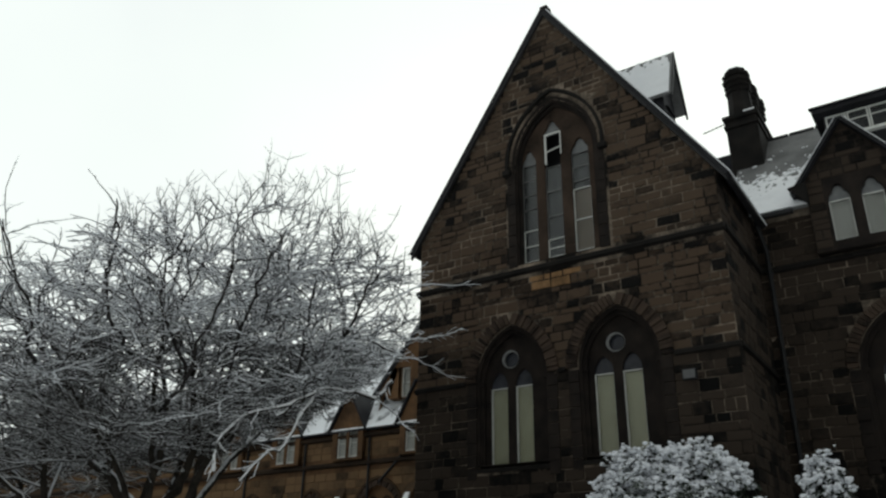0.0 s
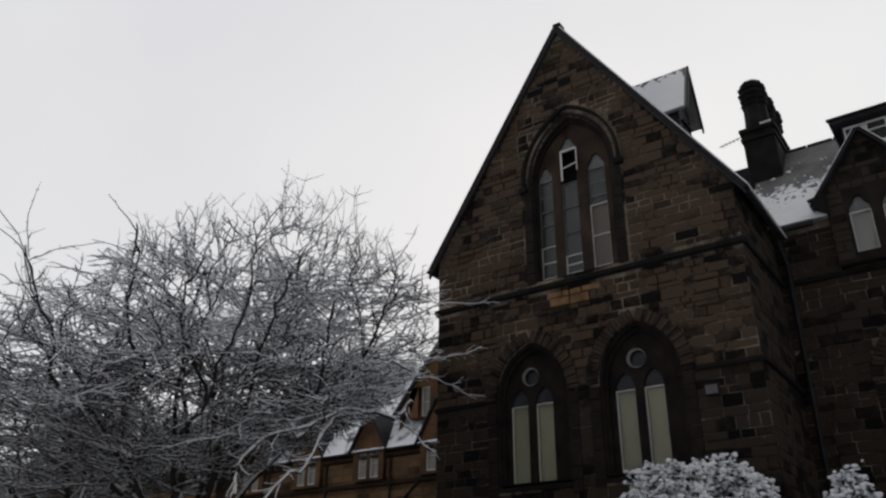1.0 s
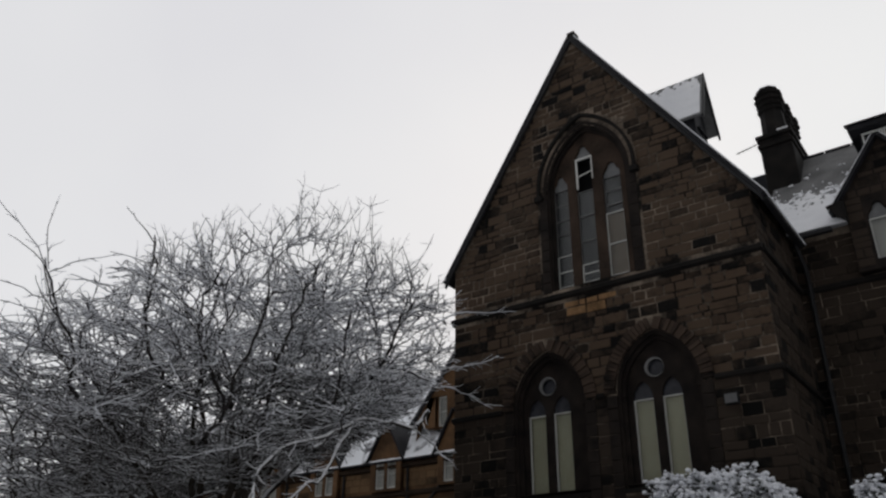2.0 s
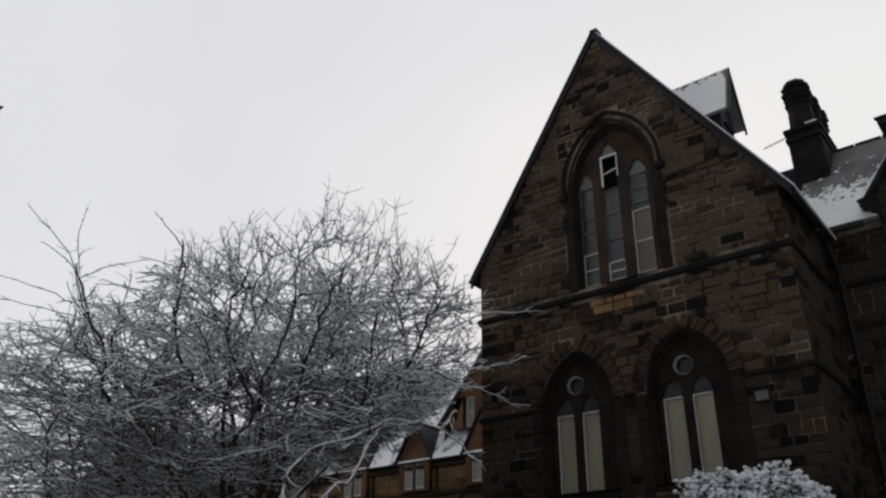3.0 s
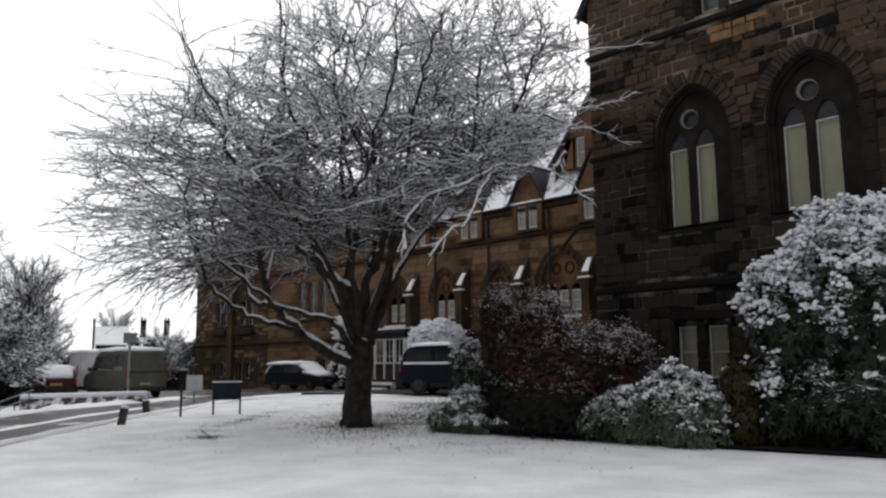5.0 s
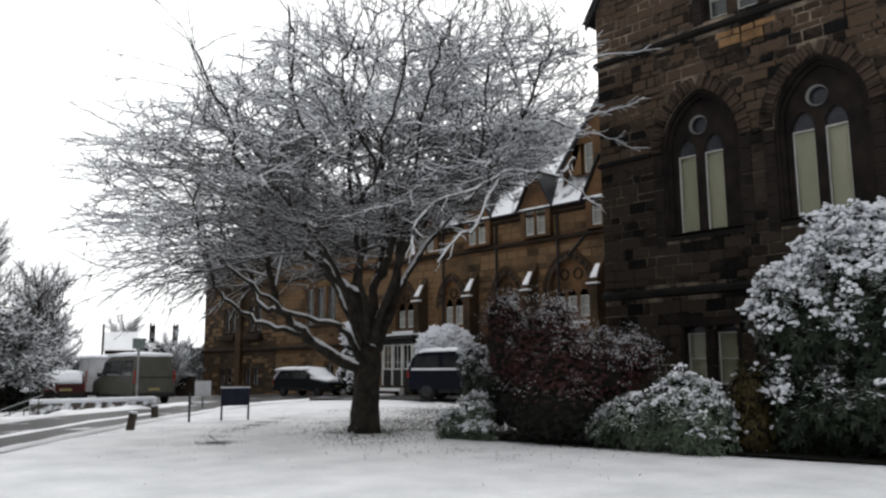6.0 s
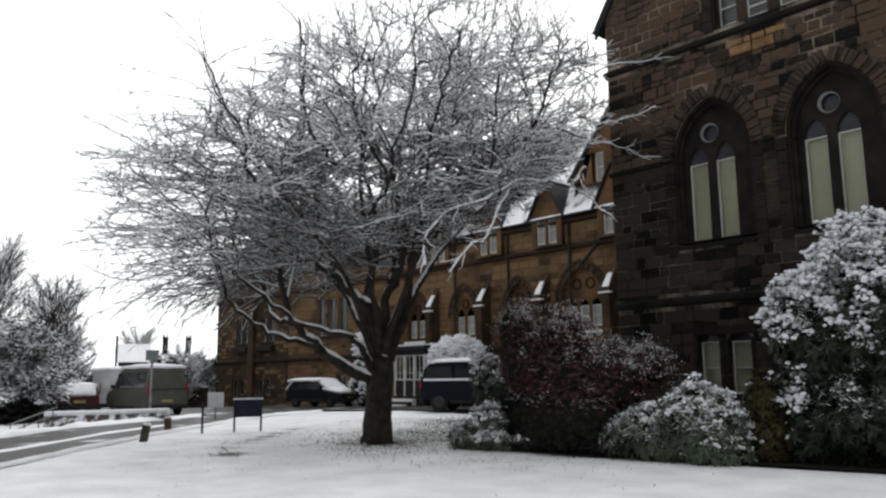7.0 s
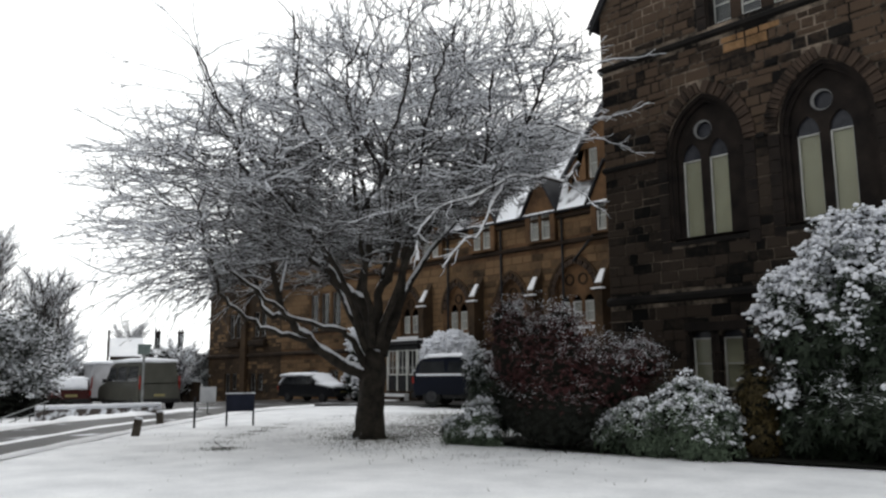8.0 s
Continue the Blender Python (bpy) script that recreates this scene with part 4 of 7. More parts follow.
# roof with snow, and the taller cross gable near the front block
roof_slab(wing, (PAV, FY - 0.3, FEAVE), (-33.5, FY - 0.3, FEAVE), (-33.5, FY + 5.8, 15.3), (PAV, FY + 5.8, 15.3), 0.12, SLATE_WORN)
roof_slab(wing, (-33.5, FY - 0.3, FEAVE), (FX1, FY - 0.3, FEAVE), (FX1, FY + 5.8, 15.3), (-33.5, FY + 5.8, 15.3), 0.12, SLATE)
roof_slab(wing, (PAV, FY + 11.8, FEAVE), (FX1, FY + 11.8, FEAVE), (FX1, FY + 5.8, 15.3), (PAV, FY + 5.8, 15.3), 0.12, SLATE)
part("wall", prism(bmesh.new(), [(FY + 0.5, FEAVE), (FY + 11.0, FEAVE), (FY + 5.8, 15.2)], 0, PAV + 0.05, PAV + 0.4), TAN, wing)
link_mesh("cross_gable", plate([(-24.5, 9.0), (-17.5, 9.0), (-17.5, 11.4), (-21.0, 15.6), (-24.5, 11.4)],
          [[(-23.9 + k, 10.9), (-23.35 + k, 10.9), (-23.35 + k, 12.4), (-23.9 + k, 12.4)] for k in (0, 0.7)], 0.4, FY + 0.6), TAN, wing)
for k in (0, 0.7):
    sash(wing, -23.895 + k, -23.355 + k, 10.905, 12.395, FY + 0.75, (0.5,), PALE_CURTAIN, 0.07)
for s in (-1, 1):
    roof_slab(wing, (-21 + s * 3.8, FY + 0.4, 11.0), (-21 + s * 3.8, FY + 8, 11.0), (-21, FY + 8, 15.65), (-21, FY + 0.4, 15.65), 0.12, SLATE)
# the glazed white porch with its steps
porch = thing("porch", "white glazed entrance porch with stone steps and flat roof", "porch", (-32.7, 27.2, 0.3))
pz = level(-33, 27) + 0.55
part("floor", boxed((-33.7, 26.4, pz - 0.9), (-31.1, 29.98, pz), 0.02), TAN_DARK, porch)
for i in range(4):
    part("step", boxed((-33.8, 25.2 + i * 0.3, pz - 0.9), (-31.8, 25.5 + i * 0.3 if i < 3 else 26.4, pz - 0.56 + i * 0.14), 0.01), SNOW if i % 2 else TAN_DARK, porch)
part("roof", boxed((-33.9, 26.2, pz + 2.35), (-30.9, 29.98, pz + 2.55), 0.03), IRON, porch)
part("roof_snow", boxed((-33.8, 26.3, pz + 2.55), (-31.0, 29.98, pz + 2.63), 0.03), SNOW, porch)
# near-black sheet added across the porch behind the glass, painting its dark interior
part("door_dark", boxed((-33.6, 27.0, pz), (-31.2, 27.1, pz + 2.1), 0.02), ROOM, porch)
part("fascia", boxed((-33.7, 26.4, pz + 2.1), (-31.1, 26.6, pz + 2.35), 0.02), IRON, porch)
for i in range(4):
    x = -33.6 + i * 0.8
    part("post", boxed((x - 0.045, 26.42, pz), (x + 0.045, 26.54, pz + 2.1), 0.01), WHITE_PAINT, porch)
for i in range(3):
    sash(porch, -33.54 + i * 0.8, -32.86 + i * 0.8, pz + 0.8, pz + 2.08, 26.48, (0.3,), None, 0.05, split=(0.5,))
    part("panel", boxed((-33.54 + i * 0.8, 26.45, pz + 0.02), (-32.86 + i * 0.8, 26.5, pz + 0.795), 0.012), IRON, porch, "dark lower door panel")

# ---------------------------------------------------------------- the spreading snowy tree
TREE = Vector((-16.27, 12.25, 0.0))
TREE.z = level(TREE.x, TREE.y) - 0.05
ACROSS, AWAY = Vector((0.601, 0.799, 0)), Vector((-0.799, 0.601, 0))


class Tubes:
    """Collects tapered tubes into one mesh."""
    def __init__(self):
        self.v, self.f = [], []

    def add(self, pts, radii, sides):
        base = len(self.v)
        prev = None
        for i, p in enumerate(pts):
            t = (pts[min(i + 1, len(pts) - 1)] - pts[max(i - 1, 0)])
            t = t.normalized() if t.length > 1e-6 else Vector((0, 0, 1))
            a = (prev - t * prev.dot(t)) if prev is not None else t.orthogonal()
            a = a.normalized() if a.length > 1e-6 else t.orthogonal().normalized()
            prev = a
            b = t.cross(a)
            for k in range(sides):
                w = math.tau * k / sides
                self.v.append(p + (a * math.cos(w) + b * math.sin(w)) * radii[i])
        for i in range(len(pts) - 1):
            for k in range(sides):
                m = (k + 1) % sides
                self.f.append((base + i * sides + k, base + i * sides + m, base + (i + 1) * sides + m, base + (i + 1) * sides + k))
        e = base + (len(pts) - 1) * sides
        self.f.append(tuple(e + k for k in range(sides)))

    def out(self, name, material, parent, label="", smooth=True):
        return raw(name, [tuple(p) for p in self.v], self.f, material, parent, label, smooth)


def bezier(a, b, c, n, rng, wob):
    pts = []
    for i in range(n + 1):
        s = i / n
        p = a * (1 - s) ** 2 + b * 2 * s * (1 - s) + c * s * s
        k = wob * math.sin(math.pi * s)
        pts.append(p + Vector((rng.uniform(-k, k), rng.uniform(-k, k), rng.uniform(-k, k))))
    return pts


def shoot(start, heading, length, n, rng, bend, wob):
    """A wandering twig: its heading drifts by bend and at random."""
    pts, d = [start.copy()], heading.normalized()
    for i in range(n):
        d = (d + bend + Vector((rng.gauss(0, wob), rng.gauss(0, wob), rng.gauss(0, wob)))).normalized()
        pts.append(pts[-1] + d * (length / n))
    return pts


TOP_LINE = ((-8.4, 6.5), (-6.5, 7.5), (-4.8, 8.4), (-2.6, 9.8), (-0.7, 11.1), (1.7, 12.5), (3.3, 11.9), (5.0, 11.0), (6.2, 9.9), (8.4, 8.6))
LOW_LINE = ((-8.4, 3.4), (-6.0, 3.2), (-3.0, 3.3), (-1.2, 3.8), (0.0, 4.4), (1.2, 4.9), (3.4, 6.1), (4.6, 7.0), (5.4, 7.8), (6.5, 8.4))
along_line = lambda u, line: float(np.interp(u, [a for a, b in line], [b for a, b in line]))


def crown_place(p):
    """A point's place across, away and up in the tree; the crown is lower towards the lawn and higher on its far side."""
    q = p - TREE
    u, w, z = q.dot(ACROSS), q.dot(AWAY), q.z
    k = 1 + w / 20.4
    return u / k, w, 1.6 + (z - 1.6) / k


def inside(p, slack=0.0):
    """Whether a point lies in the crown."""
    u, w, z = crown_place(p)
    ragged = 0.34 * noise.noise((u * 0.8, w * 0.8, z * 0.9)) + 0.18 * noise.noise((u * 2.3, w, z * 2.6))
    if ((u + 0.5) / 7.15) ** 2 + (w / 6.4) ** 2 > 0.86 + ragged + slack * 0.3 or u > 6.2 + slack * 0.5:
        return False
    return along_line(u, LOW_LINE) - slack * 0.4 + 0.5 * noise.noise((u * 1.5, w, 2)) < z < along_line(u, TOP_LINE) + slack + 0.8 * noise.noise((u * 1.1, w * 0.6, 7))


def thinned(p, rng):
    """Twigs grow thick through the crown's middle, and thin out towards its top and its open side."""
    u, w, z = crown_place(p)
    keep = 0.98 * (1 - 0.5 * smooth01((z - 6.4) / 4.6)) * (1 - 0.74 * smooth01((-u - 1.6) / 2.6))
    if z < 5.6:
        keep *= 0.7
    return rng.random() > keep


def sheltered(p):
    """Whether a twig grows low in the tree's middle, where little snow reaches it."""
    q = p - TREE
    return q.z < 5.3 and q.dot(ACROSS) > -3.6 or q.z < 7.0 and (q.dot(ACROSS) / 5.6) ** 2 + (q.dot(AWAY) / 4.6) ** 2 < 0.8


def trimmed(pts, slack=0.0):
    """The twig up to where it leaves the crown."""
    for i, p in enumerate(pts):
        if not inside(p, slack):
            return pts[:i]
    return pts


def crooked(start, heading, length, n, rng, slope, wob=0.2):
    """A kinked shoot: every joint turns a little, to one side and then the other, and its rise settles to slope."""
    pts, d = [start.copy()], heading.normalized()
    flip = rng.choice((-1, 1))
    for i in range(n):
        side = Vector((-d.y, d.x, rng.gauss(0, 0.5)))
        d = d + side * (flip * rng.uniform(0.3, 1.3) * wob) + Vector((rng.gauss(0, wob), rng.gauss(0, wob), rng.gauss(0, wob) + (slope - d.z) * 0.3))
        d.normalize()
        flip = -flip
        pts.append(pts[-1] + d * (length / n) * rng.uniform(0.7, 1.3))
    return pts


def through_points(marks, per, rng, wob):
    """A smooth uneven line through a few marks (Catmull-Rom)."""
    m = [marks[0] * 2 - marks[1]] + list(marks) + [marks[-1] * 2 - marks[-2]]
    out = []
    for i in range(1, len(m) - 2):
        for k in range(per):
            s = k / per
            a, b, c, d = m[i - 1], m[i], m[i + 1], m[i + 2]
            p = (b * 2 + (c - a) * s + (a * 2 - b * 5 + c * 4 - d) * s * s + (b * 3 - a - c * 3 + d) * s ** 3) / 2
            out.append(p + (Vector((rng.gauss(0, wob), rng.gauss(0, wob), rng.gauss(0, wob))) if out else Vector()))
    return out + [marks[-1].copy()]


def spreading_tree():
    rng = random.Random(11)
    top = thing("tree", "broad bare deciduous tree with every branch lined with snow", "tree", tuple(TREE))
    P = lambda u, w, z: TREE + ACROSS * u + AWAY * w + Vector((0, 0, z))
    # trunk: leaning a little, flared at its foot, ribbed
    tr = Tubes()
    rad = [0.47, 0.385, 0.355, 0.34, 0.33, 0.33, 0.33, 0.31, 0.26, 0.19, 0.1]
    tr.add([P(-0.03 + 0.018 * i + 0.015 * math.sin(i * 1.7), 0.02 * math.cos(i), 0.235 * i) for i in range(11)], rad, 28)
    trunk = tr.out("trunk", BARK, top)
    for v in trunk.data.vertices:
        out = Vector((v.co.x - TREE.x, v.co.y - TREE.y, 0)).normalized()
        a = math.atan2(out.y, out.x)
        q = noise.noise(v.co * 2.2) * 0.06 + noise.noise(v.co * 6) * 0.025 + 0.022 * math.sin(a * 5 + v.co.z * 0.8) + 0.07 * max(0, 0.35 - (v.co.z - TREE.z)) * math.sin(a * 3 + 1)
        v.co += out * q
    limbs = []

    def limb(r, tip, *marks):
        limbs.append((through_points([P(*m) for m in marks], 5, rng, 0.03), r, tip))

    # low limbs that sweep out over the lawn's open side
    limb(0.17, 0.035, (-0.05, 0, 1.55), (-1.04, -0.3, 2.05), (-1.65, -0.5, 2.6), (-2.1, -0.7, 3.1), (-2.35, -0.9, 3.95), (-2.6, -1, 5.3), (-2.9, -1.1, 6.1))
    limb(0.085, 0.02, (-1.4, -0.42, 2.38), (-2.0, -0.7, 2.55), (-2.8, -1.0, 2.85), (-3.4, -1.4, 3.35), (-3.8, -1.6, 4.4), (-4.6, -1.8, 5.2))
    limb(0.085, 0.02, (-2.05, -0.68, 3.0), (-2.6, -0.3, 3.2), (-3.0, 0.2, 4.1), (-3.7, 0.6, 5.15), (-4.2, 0.9, 6.3), (-5.2, 1.2, 6.9))
    limb(0.095, 0.03, (-0.1, 0, 1.75), (-0.5, -0.5, 2.5), (-1.0, -0.8, 2.75), (-1.8, -1.1, 2.95), (-2.6, -1.8, 3.5), (-3.6, -2.5, 4.4))
    limb(0.06, 0.014, (-2.6, -1.0, 5.3), (-3.1, -1.2, 6.1), (-3.25, -1.4, 7.35), (-3.8, -1.5, 8.3), (-4.3, -1.5, 9.5))
    # the leaders
    limb(0.19, 0.03, (0.07, 0, 2.0), (-0.15, 0.1, 3.3), (-0.73, 0.2, 3.8), (-1.2, 0.3, 4.4), (-2.15, 0.6, 4.8), (-3.2, 1.0, 5.3), (-4.2, 1.6, 6.6))
    limb(0.09, 0.026, (-1.1, 0.28, 4.25), (-1.25, 0.1, 5.1), (-1.5, -0.4, 6.0), (-2.0, -0.8, 7.1), (-1.9, -0.9, 8.5), (-2.0, -1, 10.6))
    limb(0.15, 0.03, (0.03, 0.15, 2.2), (-0.33, 0.4, 3.6), (-0.05, 0.7, 4.75), (-0.1, 1.0, 5.9), (-0.5, 1.2, 8.4), (-0.2, 1.4, 11.0))
    limb(0.14, 0.03, (0.17, -0.05, 2.2), (0.22, -0.3, 3.6), (0.6, -0.6, 4.5), (0.67, -0.9, 5.4), (0.37, -1.3, 6.6), (0.7, -1.6, 7.9), (0.9, -1.8, 9.2))
    limb(0.17, 0.03, (0.24, 0.05, 2.1), (0.72, 0.2, 3.4), (0.9, 0.4, 4.7), (1.3, 0.4, 6.4), (2.2, 0.2, 7.8), (2.25, 0, 11.0))
    limb(0.08, 0.026, (0.9, 0.38, 4.6), (1.8, 0, 5.7), (2.8, -0.3, 6.9), (3.0, -0.5, 8.0), (3.2, -0.6, 9.8))
    limb(0.075, 0.018, (1.3, 0.4, 6.3), (3.2, 0.6, 6.95), (4.8, 0.9, 8.4), (5.8, 0.9, 9.2))
    # limbs on the far and the near side
    limb(0.12, 0.02, (0.1, 0.25, 2.2), (-0.8, 1.8, 4.2), (-1.6, 3.4, 6.4), (-2.0, 4.2, 8.6))
    limb(0.12, 0.02, (0.25, 0.2, 2.2), (1.4, 1.8, 4.6), (3.0, 3.2, 6.8), (4.2, 3.8, 9.2))
    limb(0.11, 0.02, (0.1, 0.2, 2.3), (0.4, 1.6, 4.8), (1.2, 2.6, 7.6), (1.4, 3.2, 11.2))
    limb(0.1, 0.018, (0.2, -0.2, 2.3), (1.0, -1.4, 4.6), (2.2, -2.4, 6.2), (3.6, -3.0, 7.2), (4.7, -3.1, 7.0))
    limb(0.1, 0.018, (0.05, -0.2, 2.3), (-0.2, -1.4, 4.6), (-0.4, -2.6, 6.4), (0.2, -3.2, 8.6))
    limb(0.09, 0.018, (-0.1, -0.1, 2.2), (-1.0, -1.4, 4.4), (-2.4, -2.6, 6.0), (-3.8, -3.0, 7.4))
    limb(0.09, 0.018, (-0.05, 0.2, 2.3), (-1.4, 1.4, 4.6), (-3.2, 2.4, 6.4), (-4.8, 2.8, 7.4))
    for pts, r, tip in limbs:
        n = len(pts) - 1
        rr = [tip + (r - tip) * (1 - (i / n) ** 0.7) for i in range(n + 1)]
        rr[0] = r * 1.2
        t = Tubes()
        t.add(pts, rr, 10)
        one = t.out("limb", BARK, top)
        # snow lies on the upper side wherever the limb does not stand upright
        run = []
        for i in range(1, n + 1):
            d = (pts[min(i + 1, n)] - pts[i - 1]).normalized()
            if abs(d.z) < 0.86:
                up = (Vector((0, 0, 1)) - d * d.z).normalized()
                run.append((pts[i] + up * (rr[i] * 0.78 + 0.01), rr[i] * rng.uniform(0.2, 0.42) + 0.008))
            if run and (abs(d.z) >= 0.86 or i == n):
                if len(run) > 2:
                    lie = Tubes()
                    lie.add([a for a, b in run], [b for a, b in run], 8)
                    lie.out("snow", SNOW, one, "ridge of snow along the limb")
                run = []
    level_twigs, upright_twigs, inner, ridge, stems = Tubes(), Tubes(), Tubes(), Tubes(), Tubes()

    def lay_twig(pts, r0, r1, sides):
        n = len(pts) - 1
        if n < 1:
            return
        rise = abs((pts[-1] - pts[0]).normalized().z)
        out = inner if sheltered(pts[0]) else upright_twigs if rise > 0.55 else level_twigs
        out.add(pts, [r0 + (r1 - r0) * i / n for i in range(n + 1)], sides)

    def spurs(pts, count):
        """Short knobbly side buds that hold snow."""
        for k in range(count):
            j = rng.randint(0, len(pts) - 2)
            p = pts[j].lerp(pts[j + 1], rng.random())
            d = (pts[j + 1] - pts[j]).normalized() * 0.7 + Vector((rng.gauss(0, 0.7), rng.gauss(0, 0.7), rng.gauss(0.1, 0.6)))
            lay_twig([p, p + d.normalized() * rng.uniform(0.05, 0.14)], 0.010, 0.007, 4)

    boughs = []
    for pts, r, tip in limbs:
        n = len(pts) - 1
        span = sum((b - a).length for a, b in zip(pts, pts[1:]))
        for k in range(int(span * 1.65) + 2):
            s = rng.uniform(0.3, 1.0)
            i = min(int(s * n), n - 1)
            p = pts[i].lerp(pts[i + 1], s * n - i)
            if p.z - TREE.z < 3.4:
                continue
            d = (pts[i + 1] - pts[i]).normalized()
            away = Vector((p.x - TREE.x, p.y - TREE.y, 0))
            away = away.normalized() if away.length > 0.1 else ACROSS.copy()
            high = smooth01((p.z - TREE.z - 7.0) / 4.0)
            head = away * 0.8 + d * 0.35 + Vector((rng.gauss(0, 0.7), rng.gauss(0, 0.7), rng.gauss(0.12, 0.3) + 0.3 * high))
            b = trimmed(crooked(p, head, rng.uniform(2.0, 4.8), 11, rng, rng.gauss(0.1, 0.2) + 0.3 * high, 0.13), rng.choice((0, 0, 0.4)))
            if len(b) > 3:
                boughs.append(b)
                lay_twig(b, 0.012 + r * 0.14, 0.012, 6)
    # boughs that cross the middle of the crown between the leaders
    for pts, r, tip in limbs:
        for k in range(3):
            i = rng.randint(len(pts) // 3, len(pts) - 2)
            u, w, z = crown_place(pts[i])
            if z < 5.0 or z > 9.5 or abs(u) > 3.2:
                continue
            a = rng.uniform(0, math.tau)
            b = trimmed(crooked(pts[i], Vector((math.cos(a), math.sin(a), rng.gauss(0.1, 0.25))), rng.uniform(1.6, 3.4), 9, rng, rng.gauss(0.1, 0.2), 0.14))
            if len(b) > 3:
                boughs.append(b)
                lay_twig(b, 0.022, 0.012, 6)
    branches = []
    for b in boughs:
        for k in range(int(len(b) * 1.2)):
            j = rng.randint(1, len(b) - 2)
            p = b[j].lerp(b[j + 1], rng.random())
            if thinned(p, rng):
                continue
            d = (b[j + 1] - b[j]).normalized()
            high = smooth01((p.z - TREE.z - 8.2) / 3.5)
            head = d * 0.7 + Vector((rng.gauss(0, 0.6), rng.gauss(0, 0.6), rng.gauss(0.08, 0.3) + 0.55 * high))
            br = trimmed(crooked(p, head, rng.uniform(0.9, 2.6), 9, rng, rng.gauss(0.08, 0.22) + 0.45 * high, 0.16), rng.choice((0, 0, 0.3, 0.8)))
            if len(br) > 2:
                branches.append(br)
                lay_twig(br, 0.0195, 0.011, 5)
    for br in branches:
        for k in range(int(len(br) * 0.72)):
            j = rng.randint(0, len(br) - 2)
            p = br[j].lerp(br[j + 1], rng.random())
            d = (br[j + 1] - br[j]).normalized()
            high = smooth01((p.z - TREE.z - 8.8) / 3.0)
            head = d * 0.75 + Vector((rng.gauss(0, 0.6), rng.gauss(0, 0.6), rng.gauss(0.05, 0.3) + 0.45 * high))
            tw = trimmed(crooked(p, head, rng.uniform(0.35, 1.1), 5, rng, rng.gauss(0.08, 0.25) + 0.4 * high, 0.2), 0.9)
            if len(tw) > 2:
                lay_twig(tw, 0.015, 0.008, 4)
                if rng.random() < 0.7:
                    spurs(tw, 2)
        spurs(br, 4)
    # long smooth shoots that sweep outwards on the open side, level above and drooping below
    for k in range(130):
        u, w, z = rng.uniform(-5.4, -2.8), rng.uniform(-3.2, 3.2), rng.uniform(3.6, 7.6)
        if not inside(P(u, w, z)):
            continue
        lean = (z - 6.0) / 5.0
        h = ACROSS * -1 + AWAY * rng.gauss(0.12 * w, 0.25) + Vector((0, 0, lean * 0.5 + rng.gauss(0, 0.16)))
        st = shoot(P(u, w, z), h, rng.uniform(0.9, 2.6) * (0.75 + 0.25 * math.cos(lean * 2)), 8, rng, Vector((0, 0, -0.02 + 0.05 * lean)), 0.06)
        lay_twig(st, 0.017, 0.007, 4)
        for q in range(6):
            j = rng.randint(1, 7)
            d = (st[j + 1] - st[j]).normalized()
            lay_twig(shoot(st[j], d + Vector((rng.gauss(0, 0.4), rng.gauss(0, 0.4), rng.gauss(-0.05, 0.3))), rng.uniform(0.3, 1.0), 4, rng, Vector(), 0.1), 0.012, 0.006, 4)
    # upright forked shoots along the crown's top, dark and thin against the sky
    for k in range(115):
        u, w = rng.uniform(-5.6, 5.0), rng.uniform(-3.0, 3.0)
        z = along_line(u, TOP_LINE) * (1 + w / 24) - rng.uniform(0.3, 1.4)
        st = crooked(P(u, w, z), Vector((rng.gauss(0.1, 0.3), rng.gauss(0, 0.3), 1)), rng.uniform(0.8, 2.1), 7, rng, 0.9, 0.09)
        lay_twig(st, 0.014, 0.005, 4)
        for q in range(4):
            j = rng.randint(1, 6)
            sh = crooked(st[j], Vector((rng.gauss(0, 0.7), rng.gauss(0, 0.7), 0.6)), rng.uniform(0.2, 0.6), 3, rng, 0.5, 0.12)
            lay_twig(sh, 0.010, 0.005, 4)
        spurs(st, 3)

    def arching(r, heavy, *marks):
        """A long bough of its own; heavy: thick with snow and rough with spurs."""
        b = through_points([P(*m) for m in marks], 4, rng, 0.02)
        n = len(b) - 1
        (inner if heavy else upright_twigs if marks[-1][0] < -4 else level_twigs).add(b, [r * (1 - 0.55 * i / n) for i in range(n + 1)], 6)
        if heavy:
            ridge.add([q + Vector((0, 0, r * 0.45)) for q in b], [r * (1 - 0.5 * i / n) * rng.uniform(0.85, 1.25) for i in range(n + 1)], 6)
        for k in range(n * (2 if heavy else 1)):
            j = rng.randint(1, n - 1)
            d = (b[j + 1] - b[j]).normalized()
            sh = crooked(b[j], d + Vector((rng.gauss(0, 0.5), rng.gauss(0, 0.5), rng.gauss(0.05, 0.4))), rng.uniform(0.12, 0.5), 4, rng, 0.05, 0.2)
            (ridge if heavy and rng.random() < 0.6 else level_twigs).add(sh, [0.013, 0.011, 0.010, 0.008, 0.006], 4)

    def stem(*marks):
        """A dark upright stem on the crown's near side, with a few short forks."""
        ahead = [(u * 0.94, w - 1.0, 1.6 + (z - 1.6) * 0.94) if w < -3.2 else (u, w, z) for u, w, z in marks]
        b = through_points([P(*m) for m in ahead], 5, rng, 0.035)
        n = len(b) - 1
        stems.add(b, [0.042 - 0.026 * i / n for i in range(n + 1)], 7)
        for k in range(9):
            j = rng.randint(3, n - 1)
            d = (b[j + 1] - b[j]).normalized()
            sh = crooked(b[j], d * 0.6 + Vector((rng.gauss(0, 0.6), rng.gauss(0, 0.6), rng.gauss(0.2, 0.3))), rng.uniform(0.4, 1.3), 6, rng, 0.3, 0.13)
